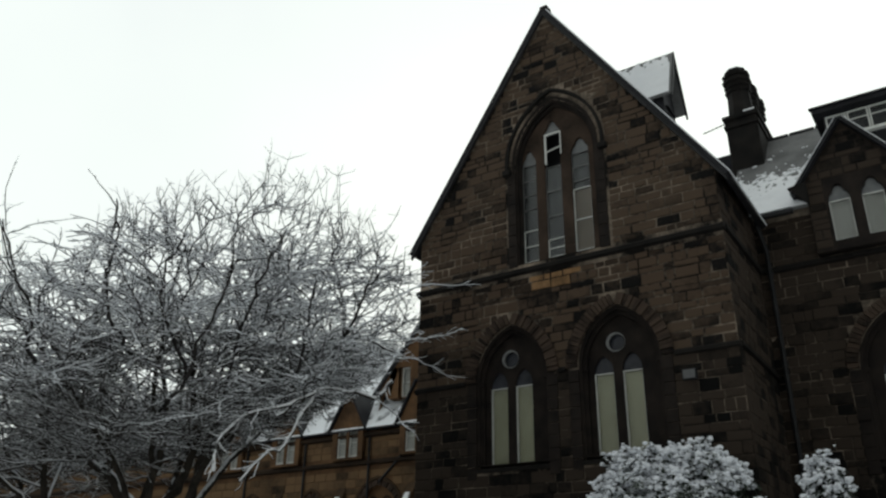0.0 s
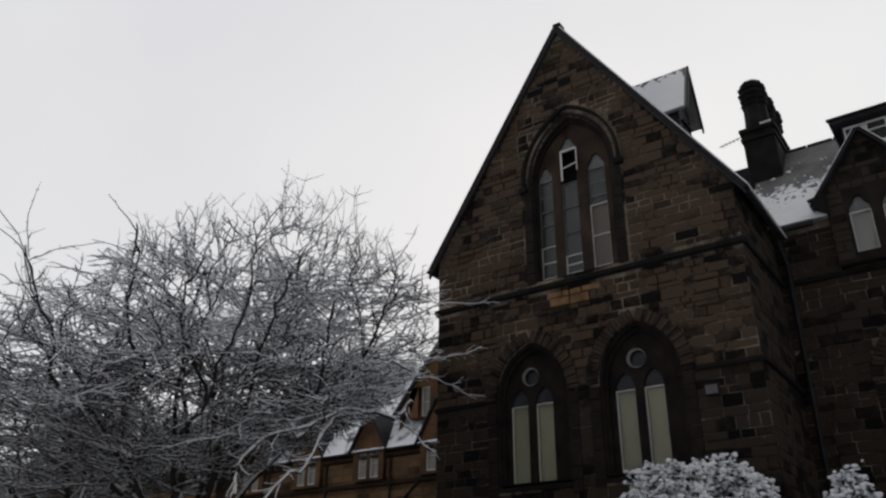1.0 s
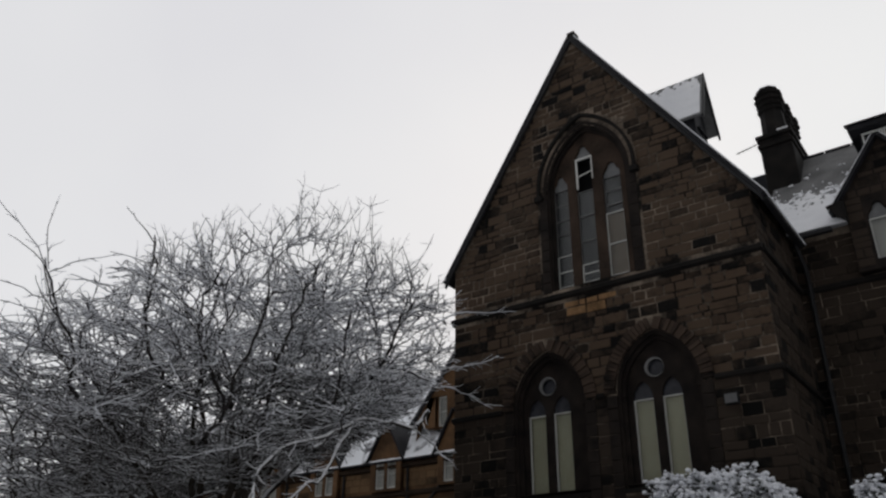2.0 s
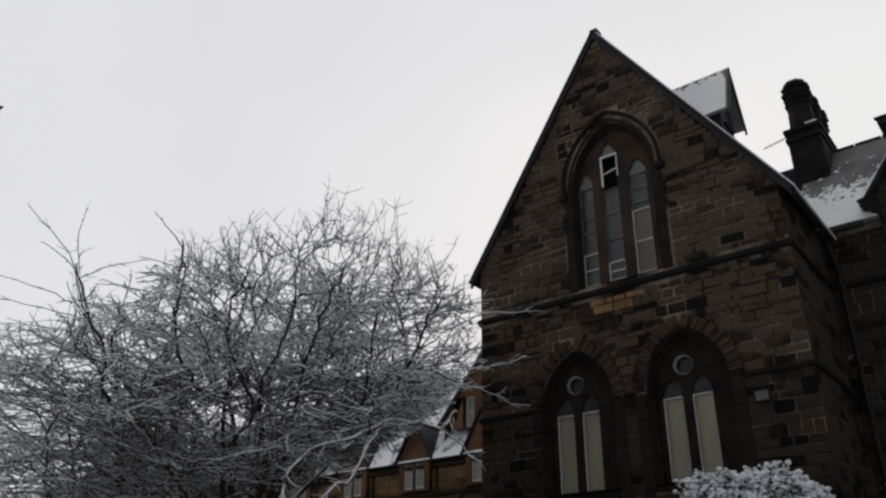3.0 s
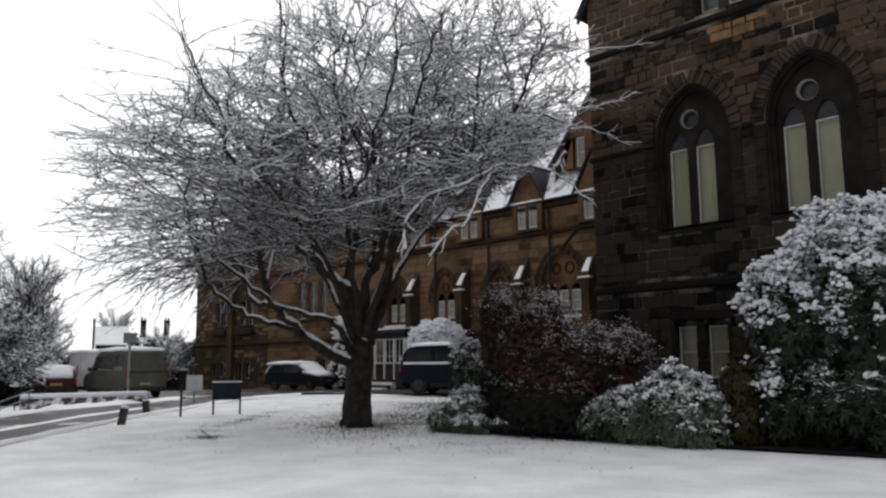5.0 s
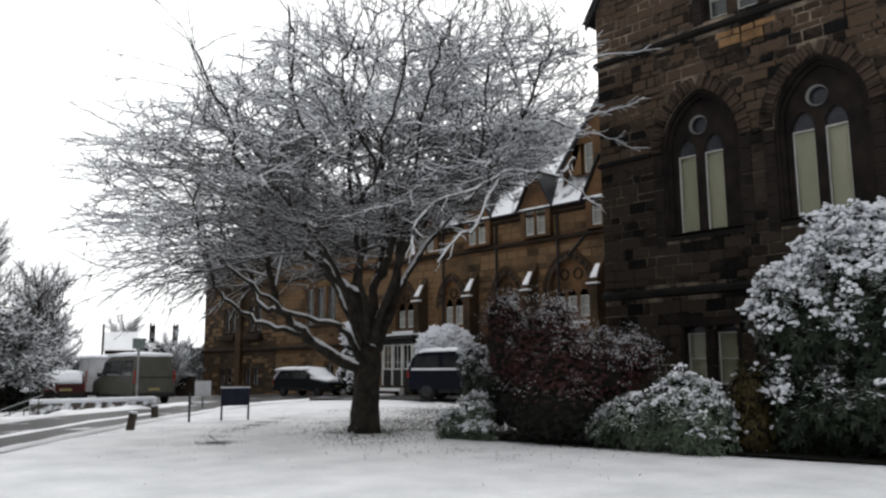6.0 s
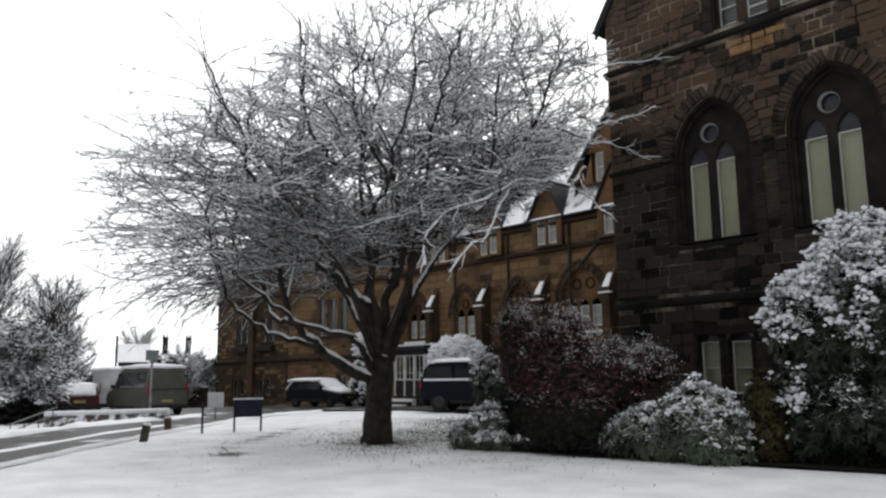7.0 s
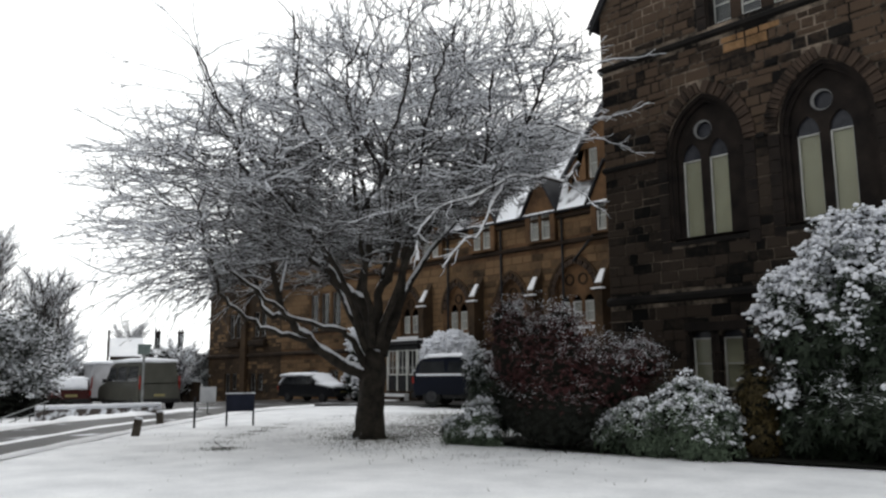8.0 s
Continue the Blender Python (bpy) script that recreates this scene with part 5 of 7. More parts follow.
            stems.add(sh, [0.016 - 0.0016 * q for q in range(len(sh))], 5)
            spurs(sh, 2)

    stem((-0.4, -2.6, 6.3), (-1.2, -3.5, 6.5), (-1.65, -3.7, 7.6), (-1.6, -3.7, 8.5), (-1.75, -3.7, 9.5))
    stem((-2.3, -2.5, 5.9), (-2.75, -3.5, 6.0), (-2.85, -3.6, 6.7), (-3.3, -3.6, 7.5), (-3.8, -3.6, 8.7))
    stem((-0.2, -2.0, 5.4), (0.2, -3.3, 5.8), (0.45, -3.7, 6.8), (0.8, -3.7, 8.2), (0.75, -3.7, 9.3))
    stem((2.2, -2.4, 6.2), (2.4, -3.4, 6.2), (2.55, -3.6, 7.0), (2.7, -3.6, 8.4))
    stem((1.0, -1.4, 4.6), (1.2, -3.3, 7.0), (1.5, -3.6, 8.2), (1.9, -3.6, 9.5))
    stem((0.2, -3.2, 5.9), (-0.4, -3.7, 7.1), (-0.55, -3.7, 8.0), (-0.2, -3.7, 9.0))
    stem((3.0, -2.7, 6.7), (3.6, -3.4, 7.4), (3.9, -3.5, 8.3), (4.3, -3.5, 8.9))
    # the arching bough with its hanging tips, heavy with snow
    arching(0.046, True, (4.7, -3.1, 6.3), (4.4, -3.0, 5.9), (3.6, -3.4, 5.9), (2.9, -3.8, 5.75), (2.3, -4.0, 5.35), (1.4, -4.1, 5.0), (1.0, -4.1, 4.45), (0.97, -4.1, 3.9))
    arching(0.038, True, (2.9, -3.8, 5.75), (2.55, -3.9, 5.15), (2.25, -4.0, 4.5), (1.9, -4.1, 4.3), (1.47, -4.1, 3.75))
    arching(0.036, True, (2.33, -4.0, 5.35), (2.08, -4.0, 5.08), (1.93, -4.0, 5.37))
    arching(0.02, False, (2.6, -3.8, 5.7), (1.75, -4.0, 5.4), (0.56, -4.0, 5.35))
    arching(0.02, False, (2.9, -3.7, 5.75), (2.0, -3.9, 5.85), (1.37, -4.0, 5.78))
    arching(0.02, False, (1.38, -4.1, 5.0), (0.55, -4.2, 4.95), (-0.6, -4.2, 4.6))
    arching(0.024, False, (4.4, -3.0, 5.9), (4.9, -2.8, 5.6), (5.5, -2.7, 5.1))
    # shoots that reach out beyond the crown
    arching(0.032, False, (4.8, -1.6, 8.8), (6.0, -1.0, 9.6), (7.0, -1.0, 9.75), (7.65, -1.2, 9.8))
    arching(0.028, False, (4.8, -1.0, 7.9), (6.0, -0.7, 8.2), (6.8, -0.7, 8.4), (7.3, -0.7, 8.65))
    arching(0.02, False, (5.0, -1.6, 7.4), (6.0, -1.4, 7.3), (6.9, -1.3, 7.0))
    arching(0.024, False, (-4.6, -0.4, 7.0), (-5.9, 0, 7.5), (-7.1, 0.1, 8.15), (-7.8, 0.3, 8.5))
    arching(0.022, False, (-5.4, 0.2, 6.0), (-6.9, 0.4, 6.4), (-8.1, 0.4, 6.55))
    arching(0.022, False, (-5.2, 0.4, 5.4), (-6.8, 0.5, 5.3), (-8.1, 0.6, 5.1))
    arching(0.022, False, (-4.8, -0.8, 4.2), (-6.0, -1.2, 4.0), (-7.0, -1.4, 4.4))
    arching(0.024, False, (-3.9, 0, 8.0), (-4.4, 0.2, 9.6), (-4.9, 0.3, 10.6), (-6.2, 0.3, 11.9))
    arching(0.016, False, (-4.5, 0.2, 10.0), (-4.75, 0.2, 10.9), (-4.7, 0.3, 12.2))
    arching(0.018, False, (-4.4, 0.2, 9.2), (-5.6, 0.3, 9.6), (-7.2, 0.4, 10.0))
    arching(0.018, False, (-4.2, 0.2, 8.8), (-5.6, 0.3, 9.1), (-7.2, 0.4, 9.25))
    arching(0.02, False, (-4.4, -0.6, 9.5), (-3.7, -0.7, 9.95), (-2.7, -0.8, 10.2))
    tagged(ridge.out("snow", SNOW, top, "snow lying along the arching boughs"), kind="stuff")
    tagged(inner.out("inner_growth", TWIG_SHADE, top, "dark sheltered twigs with little snow"), kind="stuff")
    tagged(upright_twigs.out("upright_growth", TWIG_BARE, top, "dark upright shoots with little snow"), kind="stuff")
    tagged(stems.out("stem_growth", TWIG_DARK, top, "dark bare stems on the near side"), kind="stuff")
    tagged(level_twigs.out("crown", TWIG, top, "fine snow-lined twigs"), kind="stuff")


spreading_tree()

# ---------------------------------------------------------------- shrubs
LEAF = mat("dark_evergreen_leaf", (0.0035, 0.006, 0.0035), (0.020, 0.030, 0.017), 0.5, 4, 20, 0.0, snow=0.82, spread=0.3, island=True, snow_scale=3)
LEAF_PALE = mat("grey_green_leaf", (0.009, 0.016, 0.009), (0.085, 0.115, 0.075), 0.5, 4, 20, 0.0, snow=0.74, spread=0.3, island=True, snow_scale=3)
LEAF_RED = mat("dull_red_leaf", (0.010, 0.004, 0.004), (0.062, 0.019, 0.019), 0.6, 4, 20, 0.0, snow=0.92, spread=0.3, island=True, snow_scale=3)
LEAF_GOLD = mat("withered_gold_leaf", (0.016, 0.012, 0.005), (0.055, 0.041, 0.013), 0.6, 4, 20, 0.0, spread=0.3, island=True)
# near-black leaf: shade put into the colour under the red shrub, plain dark foliage elsewhere
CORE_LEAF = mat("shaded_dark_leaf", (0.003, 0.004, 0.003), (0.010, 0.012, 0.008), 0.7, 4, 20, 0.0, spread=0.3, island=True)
# inside shrubs this near-black paints the inner shade; on the ground it is soil and turf
CORE = mat("shade_core_and_bare_ground", (0.004, 0.005, 0.004), (0.014, 0.014, 0.010), 0.95, 3, 20, 0.3)
FRESH = mat("fluffy_snow", (0.70, 0.72, 0.77), (0.84, 0.85, 0.88), 0.8, 5, 40, 0.4)


def blob(rng, r, flat):
    """The corners and faces of a small uneven lump."""
    t = (1 + 5 ** 0.5) / 2
    v = [(-1, t, 0), (1, t, 0), (-1, -t, 0), (1, -t, 0), (0, -1, t), (0, 1, t), (0, -1, -t), (0, 1, -t), (t, 0, -1), (t, 0, 1), (-t, 0, -1), (-t, 0, 1)]
    f = [(0, 11, 5), (0, 5, 1), (0, 1, 7), (0, 7, 10), (0, 10, 11), (1, 5, 9), (5, 11, 4), (11, 10, 2), (10, 7, 6), (7, 1, 8),
         (3, 9, 4), (3, 4, 2), (3, 2, 6), (3, 6, 8), (3, 8, 9), (4, 9, 5), (2, 4, 11), (6, 2, 10), (8, 6, 7), (9, 8, 1)]
    k = r / 1.9
    return [Vector((x * k * rng.uniform(0.75, 1.25), y * k * rng.uniform(0.75, 1.25), z * k * flat * rng.uniform(0.75, 1.25))) for x, y, z in v], f


def shrub(name, label, mounds, leaves, leaf_size, leaf_material, snowy, snow_size, seed, whorl=6, core=CORE, droop=-0.1, under=None, ragged=0.04, scatter=1.0):
    """A bush: overlapping mounds (x, y, z, rx, ry, rz), cored in a shade-dark colour, clothed in whorls of leaves, with
    lumps of snow on the upper ones.
    """
    rng = random.Random(seed)
    x0, y0 = mounds[0][0], mounds[0][1]
    top = thing(name, label, "shrub", (x0, y0, level(x0, y0)))
    # solid dark mounds added to stand for the shade between the leaves
    cv, cf = [], []
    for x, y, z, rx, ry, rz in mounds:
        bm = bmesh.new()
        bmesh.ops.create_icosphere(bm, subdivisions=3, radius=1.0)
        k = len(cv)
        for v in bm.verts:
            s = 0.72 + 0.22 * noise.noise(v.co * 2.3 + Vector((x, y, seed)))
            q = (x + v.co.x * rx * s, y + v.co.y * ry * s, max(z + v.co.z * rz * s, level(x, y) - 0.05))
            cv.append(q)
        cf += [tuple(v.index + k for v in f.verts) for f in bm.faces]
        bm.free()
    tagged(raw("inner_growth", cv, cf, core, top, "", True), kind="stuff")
    area = [m[3] * m[5] + m[3] * m[4] for m in mounds]
    lv, lf, sv, sf = [], [], [], []
    uv, uf = [], []
    for n in range(leaves):
        m = rng.choices(mounds, area)[0]
        d = Vector((rng.gauss(0, 1), rng.gauss(0, 1), rng.gauss(0.15, 1))).normalized()
        s = 0.80 + 0.22 * noise.noise(d * 2.3 + Vector((m[0], m[1], seed))) + 0.16 * noise.noise(d * 6 + Vector((m[1], seed, 0))) + rng.uniform(-0.14, 0.08) + abs(rng.gauss(0, ragged))
        p = Vector((m[0] + d.x * m[3] * s, m[1] + d.y * m[4] * s, m[2] + d.z * m[5] * s))
        if p.z < level(p.x, p.y) + 0.03:
            continue
        if any(((p.x - o[0]) / o[3]) ** 2 + ((p.y - o[1]) / o[4]) ** 2 + ((p.z - o[2]) / o[5]) ** 2 < 0.4 for o in mounds if o is not m):
            continue
        up = (d + Vector((0, 0, 0.6))).normalized()
        a = up.orthogonal().normalized()
        b = up.cross(a)
        spin = rng.uniform(0, math.tau)
        # leaves below under's height take its darker colour, standing in for shade
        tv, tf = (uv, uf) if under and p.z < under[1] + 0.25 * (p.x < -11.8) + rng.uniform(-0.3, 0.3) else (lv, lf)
        for k in range(whorl):
            w = spin + math.tau * k / whorl + rng.uniform(-0.2, 0.2)
            out = (a * math.cos(w) + b * math.sin(w) + up * rng.uniform(-0.25 + droop, 0.35)).normalized()
            side = out.cross(up).normalized()
            ln = leaf_size * rng.uniform(0.7, 1.25)
            wd = ln * rng.uniform(0.16, 0.24)
            sag = Vector((0, 0, -ln * 0.18))
            i = len(tv)
            tv.extend((p, p + out * ln * 0.5 + side * wd, p + out * ln + sag, p + out * ln * 0.5 - side * wd))
            tf.append((i, i + 1, i + 2, i + 3))
        lie = snowy(p, d)
        if rng.random() < lie:
            for k in range(rng.randint(6, 12)):
                bv, bf = blob(rng, snow_size * rng.uniform(0.12, 0.4), 0.7)
                off = Vector((rng.gauss(0, 1), rng.gauss(0, 1), rng.gauss(0.2, 0.5))) * snow_size * 0.4 * scatter
                i = len(sv)
                sv.extend(q + p + off for q in bv)
                sf.extend(tuple(j + i for j in f) for f in bf)
    tagged(raw("leaves", [tuple(v) for v in lv], lf, leaf_material, top), kind="stuff")
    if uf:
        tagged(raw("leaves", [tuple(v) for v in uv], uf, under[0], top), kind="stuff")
    if sv:
        tagged(raw("snow", [tuple(v) for v in sv], sf, FRESH, top, "lumps of settled snow", True), kind="stuff")
    return top


RHODO_TOP = lambda p, d: max(0.0, min(0.95, 0.5 * (p.z - 2.25) / 1.3 + 0.5 * d.z - 0.02 + 0.16 * (p.x < -6.2 and p.z > 1.3) + 1.5 * noise.noise(p * 2.3)))
shrub("rhododendron", "large evergreen rhododendron with heavy clumps of snow on top", [
    (-5.3, 15.7, 2.6, 1.6, 1.4, 2.05), (-6.4, 15.2, 2.3, 1.1, 1.0, 1.3), (-5.5, 15.5, 0.9, 1.8, 1.3, 1.2), (-6.6, 15.1, 0.8, 0.8, 0.8, 1.1),
    (-4.5, 16.1, 3.3, 0.75, 0.9, 1.3), (-2.6, 16.4, 3.2, 0.5, 0.5, 1.05), (-3.0, 16.2, 1.7, 1.5, 1.2, 1.6), (-1.0, 16.2, 1.5, 1.7, 1.2, 1.6), (-3.4, 15.4, 1.0, 1.7, 1.0, 1.3)],
    12500, 0.155, LEAF, RHODO_TOP, 0.165, 21, 6, ragged=0.085)
shrub("evergreen_bush", "low evergreen bush with pale leaves and snow clumps", [
    (-8.3, 13.75, 0.65, 0.9, 0.75, 0.95), (-9.1, 13.6, 0.45, 0.9, 0.65, 0.75), (-7.85, 13.95, 0.4, 0.55, 0.6, 0.75), (-9.8, 13.6, 0.3, 0.6, 0.5, 0.6)],
    3000, 0.12, LEAF_PALE, lambda p, d: max(0, 0.2 * d.z + 0.3 * (p.x > -8.5) - 0.16 + 0.7 * noise.noise(p * 2.4)), 0.1, 22, 5)
shrub("red_shrub", "dull red leafy shrub dusted with snow above a base coloured dark as shade", [
    (-11.6, 13.7, 1.6, 1.25, 1.0, 1.35), (-12.2, 13.3, 2.1, 0.8, 0.7, 1.0), (-10.6, 14.2, 1.4, 1.0, 0.9, 0.95), (-11.4, 13.4, 0.7, 1.7, 0.9, 0.8),
    (-12.4, 13.2, 2.7, 0.5, 0.45, 0.6), (-11.3, 13.7, 2.5, 0.6, 0.5, 0.6), (-9.8, 14.5, 1.8, 0.5, 0.5, 0.5)],
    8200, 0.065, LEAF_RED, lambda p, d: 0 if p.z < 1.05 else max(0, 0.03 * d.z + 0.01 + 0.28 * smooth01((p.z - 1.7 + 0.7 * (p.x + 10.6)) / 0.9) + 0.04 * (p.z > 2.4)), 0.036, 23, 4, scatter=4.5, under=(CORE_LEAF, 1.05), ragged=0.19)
shrub("low_conifer", "spreading low conifer weighed down with snow", [
    (-13.5, 12.75, 0.28, 0.55, 0.5, 0.45), (-13.0, 12.9, 0.5, 0.5, 0.5, 0.6), (-12.9, 12.75, 0.2, 0.7, 0.4, 0.35)],
    1500, 0.11, LEAF_PALE, lambda p, d: max(0, 0.35 * d.z + 0.06), 0.1, 24, 5)
shrub("laurel", "dark laurel bush with a little snow behind the red shrub", [(-14.45, 14.2, 1.75, 0.42, 0.4, 0.5), (-14.0, 14.1, 1.2, 0.6, 0.5, 0.95), (-13.4, 14.1, 1.2, 0.7, 0.6, 1.0)],
      2200, 0.13, LEAF, lambda p, d: max(0, 0.45 * d.z + 0.4 * noise.noise(p * 2.6)), 0.11, 25, 5)
shrub("withered_bush", "thin withered golden bush below the window", [(-7.35, 14.5, 1.0, 0.42, 0.4, 0.85), (-7.3, 14.45, 0.45, 0.5, 0.45, 0.55)],
      700, 0.1, LEAF_GOLD, lambda p, d: 0.05, 0.08, 26, 5)
shrub("topiary", "rounded clipped bush under a thick cap of snow", [(-28.6, 26.2, 1.75, 1.75, 1.4, 1.95)], 5200, 0.12, LEAF, lambda p, d: max(0.06, min(1, 2.0 * d.z - 0.1)), 0.2, 27, 5, ragged=0.02)
shrub("porch_shrub", "small snowy shrub beside the porch", [(-36.0, 26.3, 1.4, 0.9, 0.8, 1.7), (-35.5, 25.9, 2.9, 0.75, 0.6, 1.2), (-35.2, 26.0, 0.9, 0.7, 0.6, 0.9)], 1300, 0.14, LEAF, lambda p, d: max(0.1, d.z + 0.2), 0.26, 28, 5)
soil = ribbon("flower_bed", [(-13.9, 12.7), (-12.6, 12.75), (-10.7, 13.0), (-9.0, 13.35), (-7.5, 13.75), (-5.0, 14.1), (0.5, 14.5)], [(-13.3, 17.8), (-12.6, 17.8), (-10.7, 17.8), (-9.0, 17.8), (-7.5, 17.8), (-5.0, 17.8), (0.5, 17.8)],
              0.03, CORE, "bare dark soil of the planted bed along the wall", "flower bed")

# ---------------------------------------------------------------- vehicles
TYRE = mat("tyre_rubber", (0.012, 0.012, 0.012), (0.03, 0.03, 0.03), 0.9, 8, 40, 0.2)
RIM = mat("dull_wheel_metal", (0.02, 0.02, 0.022), (0.07, 0.07, 0.074), 0.5, 4, 40, 0.1, metal=0.3)
CAR_GLASS = mat("dark_car_glass", (0.008, 0.009, 0.010), (0.02, 0.022, 0.025), 0.08, 2, 12, 0.0, spec=0.35)
LIGHT_RED = mat("red_lamp_lens", (0.20, 0.015, 0.01), (0.35, 0.03, 0.02), 0.3, 8, 40, 0.0)
PLATE = mat("plain_plate", (0.22, 0.19, 0.08), (0.28, 0.25, 0.12), 0.5, 8, 40, 0.0)


def paint(name, c):
    return mat(name, tuple(v * 0.7 for v in c), tuple(v * 1.15 for v in c), 0.3, 1.5, 40, 0.03, spec=0.1)


def wheel(parent, x, y, r, w, side):
    bm = cyl(bmesh.new(), (x, y - w / 2, r), (x, y + w / 2, r), r, sides=24)
    bmesh.ops.bevel(bm, geom=[e for e in bm.edges if len(e.link_faces) == 2 and e.calc_face_angle() > 1], offset=0.04, segments=2, affect="EDGES")
    wh = part("wheel", bm, TYRE, parent, smooth=False)
    s = y + side * (w / 2)
    part("rim", cyl(bmesh.new(), (x, s - side * 0.01, r), (x, s + side * 0.015, r), r * 0.62, r * 0.55, 20), RIM, wh)
    return wh


def vehicle(name, label, category, place, turn, body, cab, glass, width, paint_mat, wheels, r, snow_line, lamps, waist=None):
    """A car or van with its front at +x: side outlines of the lower body and the cabin, panes (x0, z0, x1, z1), snow on roof and bonnet."""
    t = thing(name, label, category)
    w = width / 2
    bm = prism(bmesh.new(), body, 1, -w, w)
    bmesh.ops.bevel(bm, geom=list(bm.edges), offset=0.06, segments=2, affect="EDGES")
    part("body", bm, paint_mat, t)
    bm = bmesh.new()
    prism(bm, cab, 1, -w + 0.04, w - 0.04)
    mid = max(p[1] for p in cab)
    low = min(p[1] for p in cab)
    for v in bm.verts:
        v.co.y *= 1 - 0.13 * (v.co.z - low) / (mid - low)
    bmesh.ops.bevel(bm, geom=list(bm.edges), offset=0.07, segments=2, affect="EDGES")
    part("cabin", bm, paint_mat, t)
    for x0, z0, x1, z1 in glass:
        for s in (-1, 1):
            bm = bmesh.new()
            pts = [(x0, z0), (x1, z0), (x1 - 0.06, z1), (x0 + 0.06, z1)]
            prism(bm, pts, 1, -0.015, 0.015)
            for v in bm.verts:
                v.co.y += s * ((w - 0.035) * (1 - 0.13 * (v.co.z - low) / (mid - low)))
            part("side_window", bm, CAR_GLASS, t)
    for name_, (ax, az), (bx, bz) in (("windscreen", cab[1], cab[2]), ("rear_window", cab[0], cab[-1])):
        if category == "van" and name_ == "rear_window":
            continue
        s = 1 if name_ == "windscreen" else -1
        run, rise = bx - ax, bz - az
        out = Vector((rise, -run)).normalized() * 0.014 * s
        if s < 0:
            out = Vector((-abs(out.x), abs(out.y)))
        bm = bmesh.new()
        ends = [(ax + run * f + out.x, az + rise * f + abs(out.y)) for f in (0.14, 0.9)]
        quad = [(ends[0][0], -w * 0.84, ends[0][1]), (ends[0][0], w * 0.84, ends[0][1]), (ends[1][0], w * 0.74, ends[1][1]), (ends[1][0], -w * 0.74, ends[1][1])]
        lo_v = [bm.verts.new(q) for q in quad]
        hi_v = [bm.verts.new((q[0] + out.x, q[1], q[2] + abs(out.y))) for q in quad]
        bm.faces.new(lo_v)
        bm.faces.new(hi_v)
        for k in range(4):
            bm.faces.new((lo_v[k], lo_v[(k + 1) % 4], hi_v[(k + 1) % 4], hi_v[k]))
        part(name_, bm, CAR_GLASS, t)
    for s in (-1, 1):
        part("bumper", boxed((max(p[0] for p in body) - 0.12, -w * 0.94, 0.32), (max(p[0] for p in body) + 0.07, w * 0.94, 0.52), 0.04) if s > 0 else
             boxed((min(p[0] for p in body) - 0.07, -w * 0.94, 0.32), (min(p[0] for p in body) + 0.12, w * 0.94, 0.52), 0.04), TYRE, t)
        part("mirror", boxed((cab[1][0] - 0.55, min(s * w, s * (w + 0.17)), low + 0.08), (cab[1][0] - 0.42, max(s * w, s * (w + 0.17)), low + 0.26), 0.02), TYRE, t)
        part("sill_trim", boxed((wheels[0] + r + 0.1, min(s * (w - 0.02), s * (w + 0.02)), 0.3), (wheels[1] - r - 0.1, max(s * (w - 0.02), s * (w + 0.02)), 0.44), 0.01), TYRE, t)
    for x0, x1, z0, z1, y0, m, nm in lamps:
        for s in (-1, 1):
            part(nm, boxed((x0, min(s * y0, s * (w - 0.08)), z0), (x1, max(s * y0, s * (w - 0.08)), z1), 0.01), m, t)
    for x in wheels:
        for s in (-1, 1):
            wheel(t, x, s * (w - 0.12), r, 0.22, s)
    for x0, x1, z, k in snow_line:
        bm = bmesh.new()
        n = 10
        for i in range(n + 1):
            for j in range(7):
                u, q = i / n, j / 6
                lift = 0.06 + 0.10 * (1 - (2 * q - 1) ** 4) * (1 - (2 * u - 1) ** 6) + 0.03 * noise.noise((u * 5 + place[0], q * 4, x0))
                bm.verts.new((x0 + (x1 - x0) * u, (q * 2 - 1) * w * k, (z if isinstance(z, float) else z[0] + (z[1] - z[0]) * u) + lift))
        bm.verts.ensure_lookup_table()
        for i in range(n):
            for j in range(6):
                bm.faces.new([bm.verts[i * 7 + j], bm.verts[(i + 1) * 7 + j], bm.verts[(i + 1) * 7 + j + 1], bm.verts[i * 7 + j + 1]])
        ret = bmesh.ops.extrude_face_region(bm, geom=list(bm.faces))
        for v in ret["geom"]:
            if isinstance(v, bmesh.types.BMVert):
                v.co.z -= 0.12
        part("snow", bm, FRESH, t, "layer of settled snow", smooth=True)
    if waist:
        for s in (-1, 1):
            part("snow", boxed((waist[0], min(s * (w - 0.12), s * (w - 0.01)), waist[2] - 0.02), (waist[1], max(s * (w - 0.12), s * (w - 0.01)), waist[2] + 0.07), 0.03), FRESH, t, "ledge of snow under the side windows")
    for x, z in ((min(p[0] for p in body), 0.62), (max(p[0] for p in body), 0.5)):
        part("number_plate", boxed((x - 0.012, -0.26, z), (x + 0.012, 0.26, z + 0.11)), PLATE, t, "plain number plate")
    t.matrix_world = pose(place[0], place[1], level(place[0], place[1]) + 0.03, 0, 0, turn)
    return t


VAN_BODY = [(-2.6, 0.35), (2.45, 0.35), (2.55, 0.75), (2.45, 1.05), (1.75, 1.22), (-2.6, 1.22)]
VAN_CAB = [(-2.58, 1.16), (1.9, 1.16), (1.2, 2.05), (0.9, 2.18), (-2.5, 2.22)]
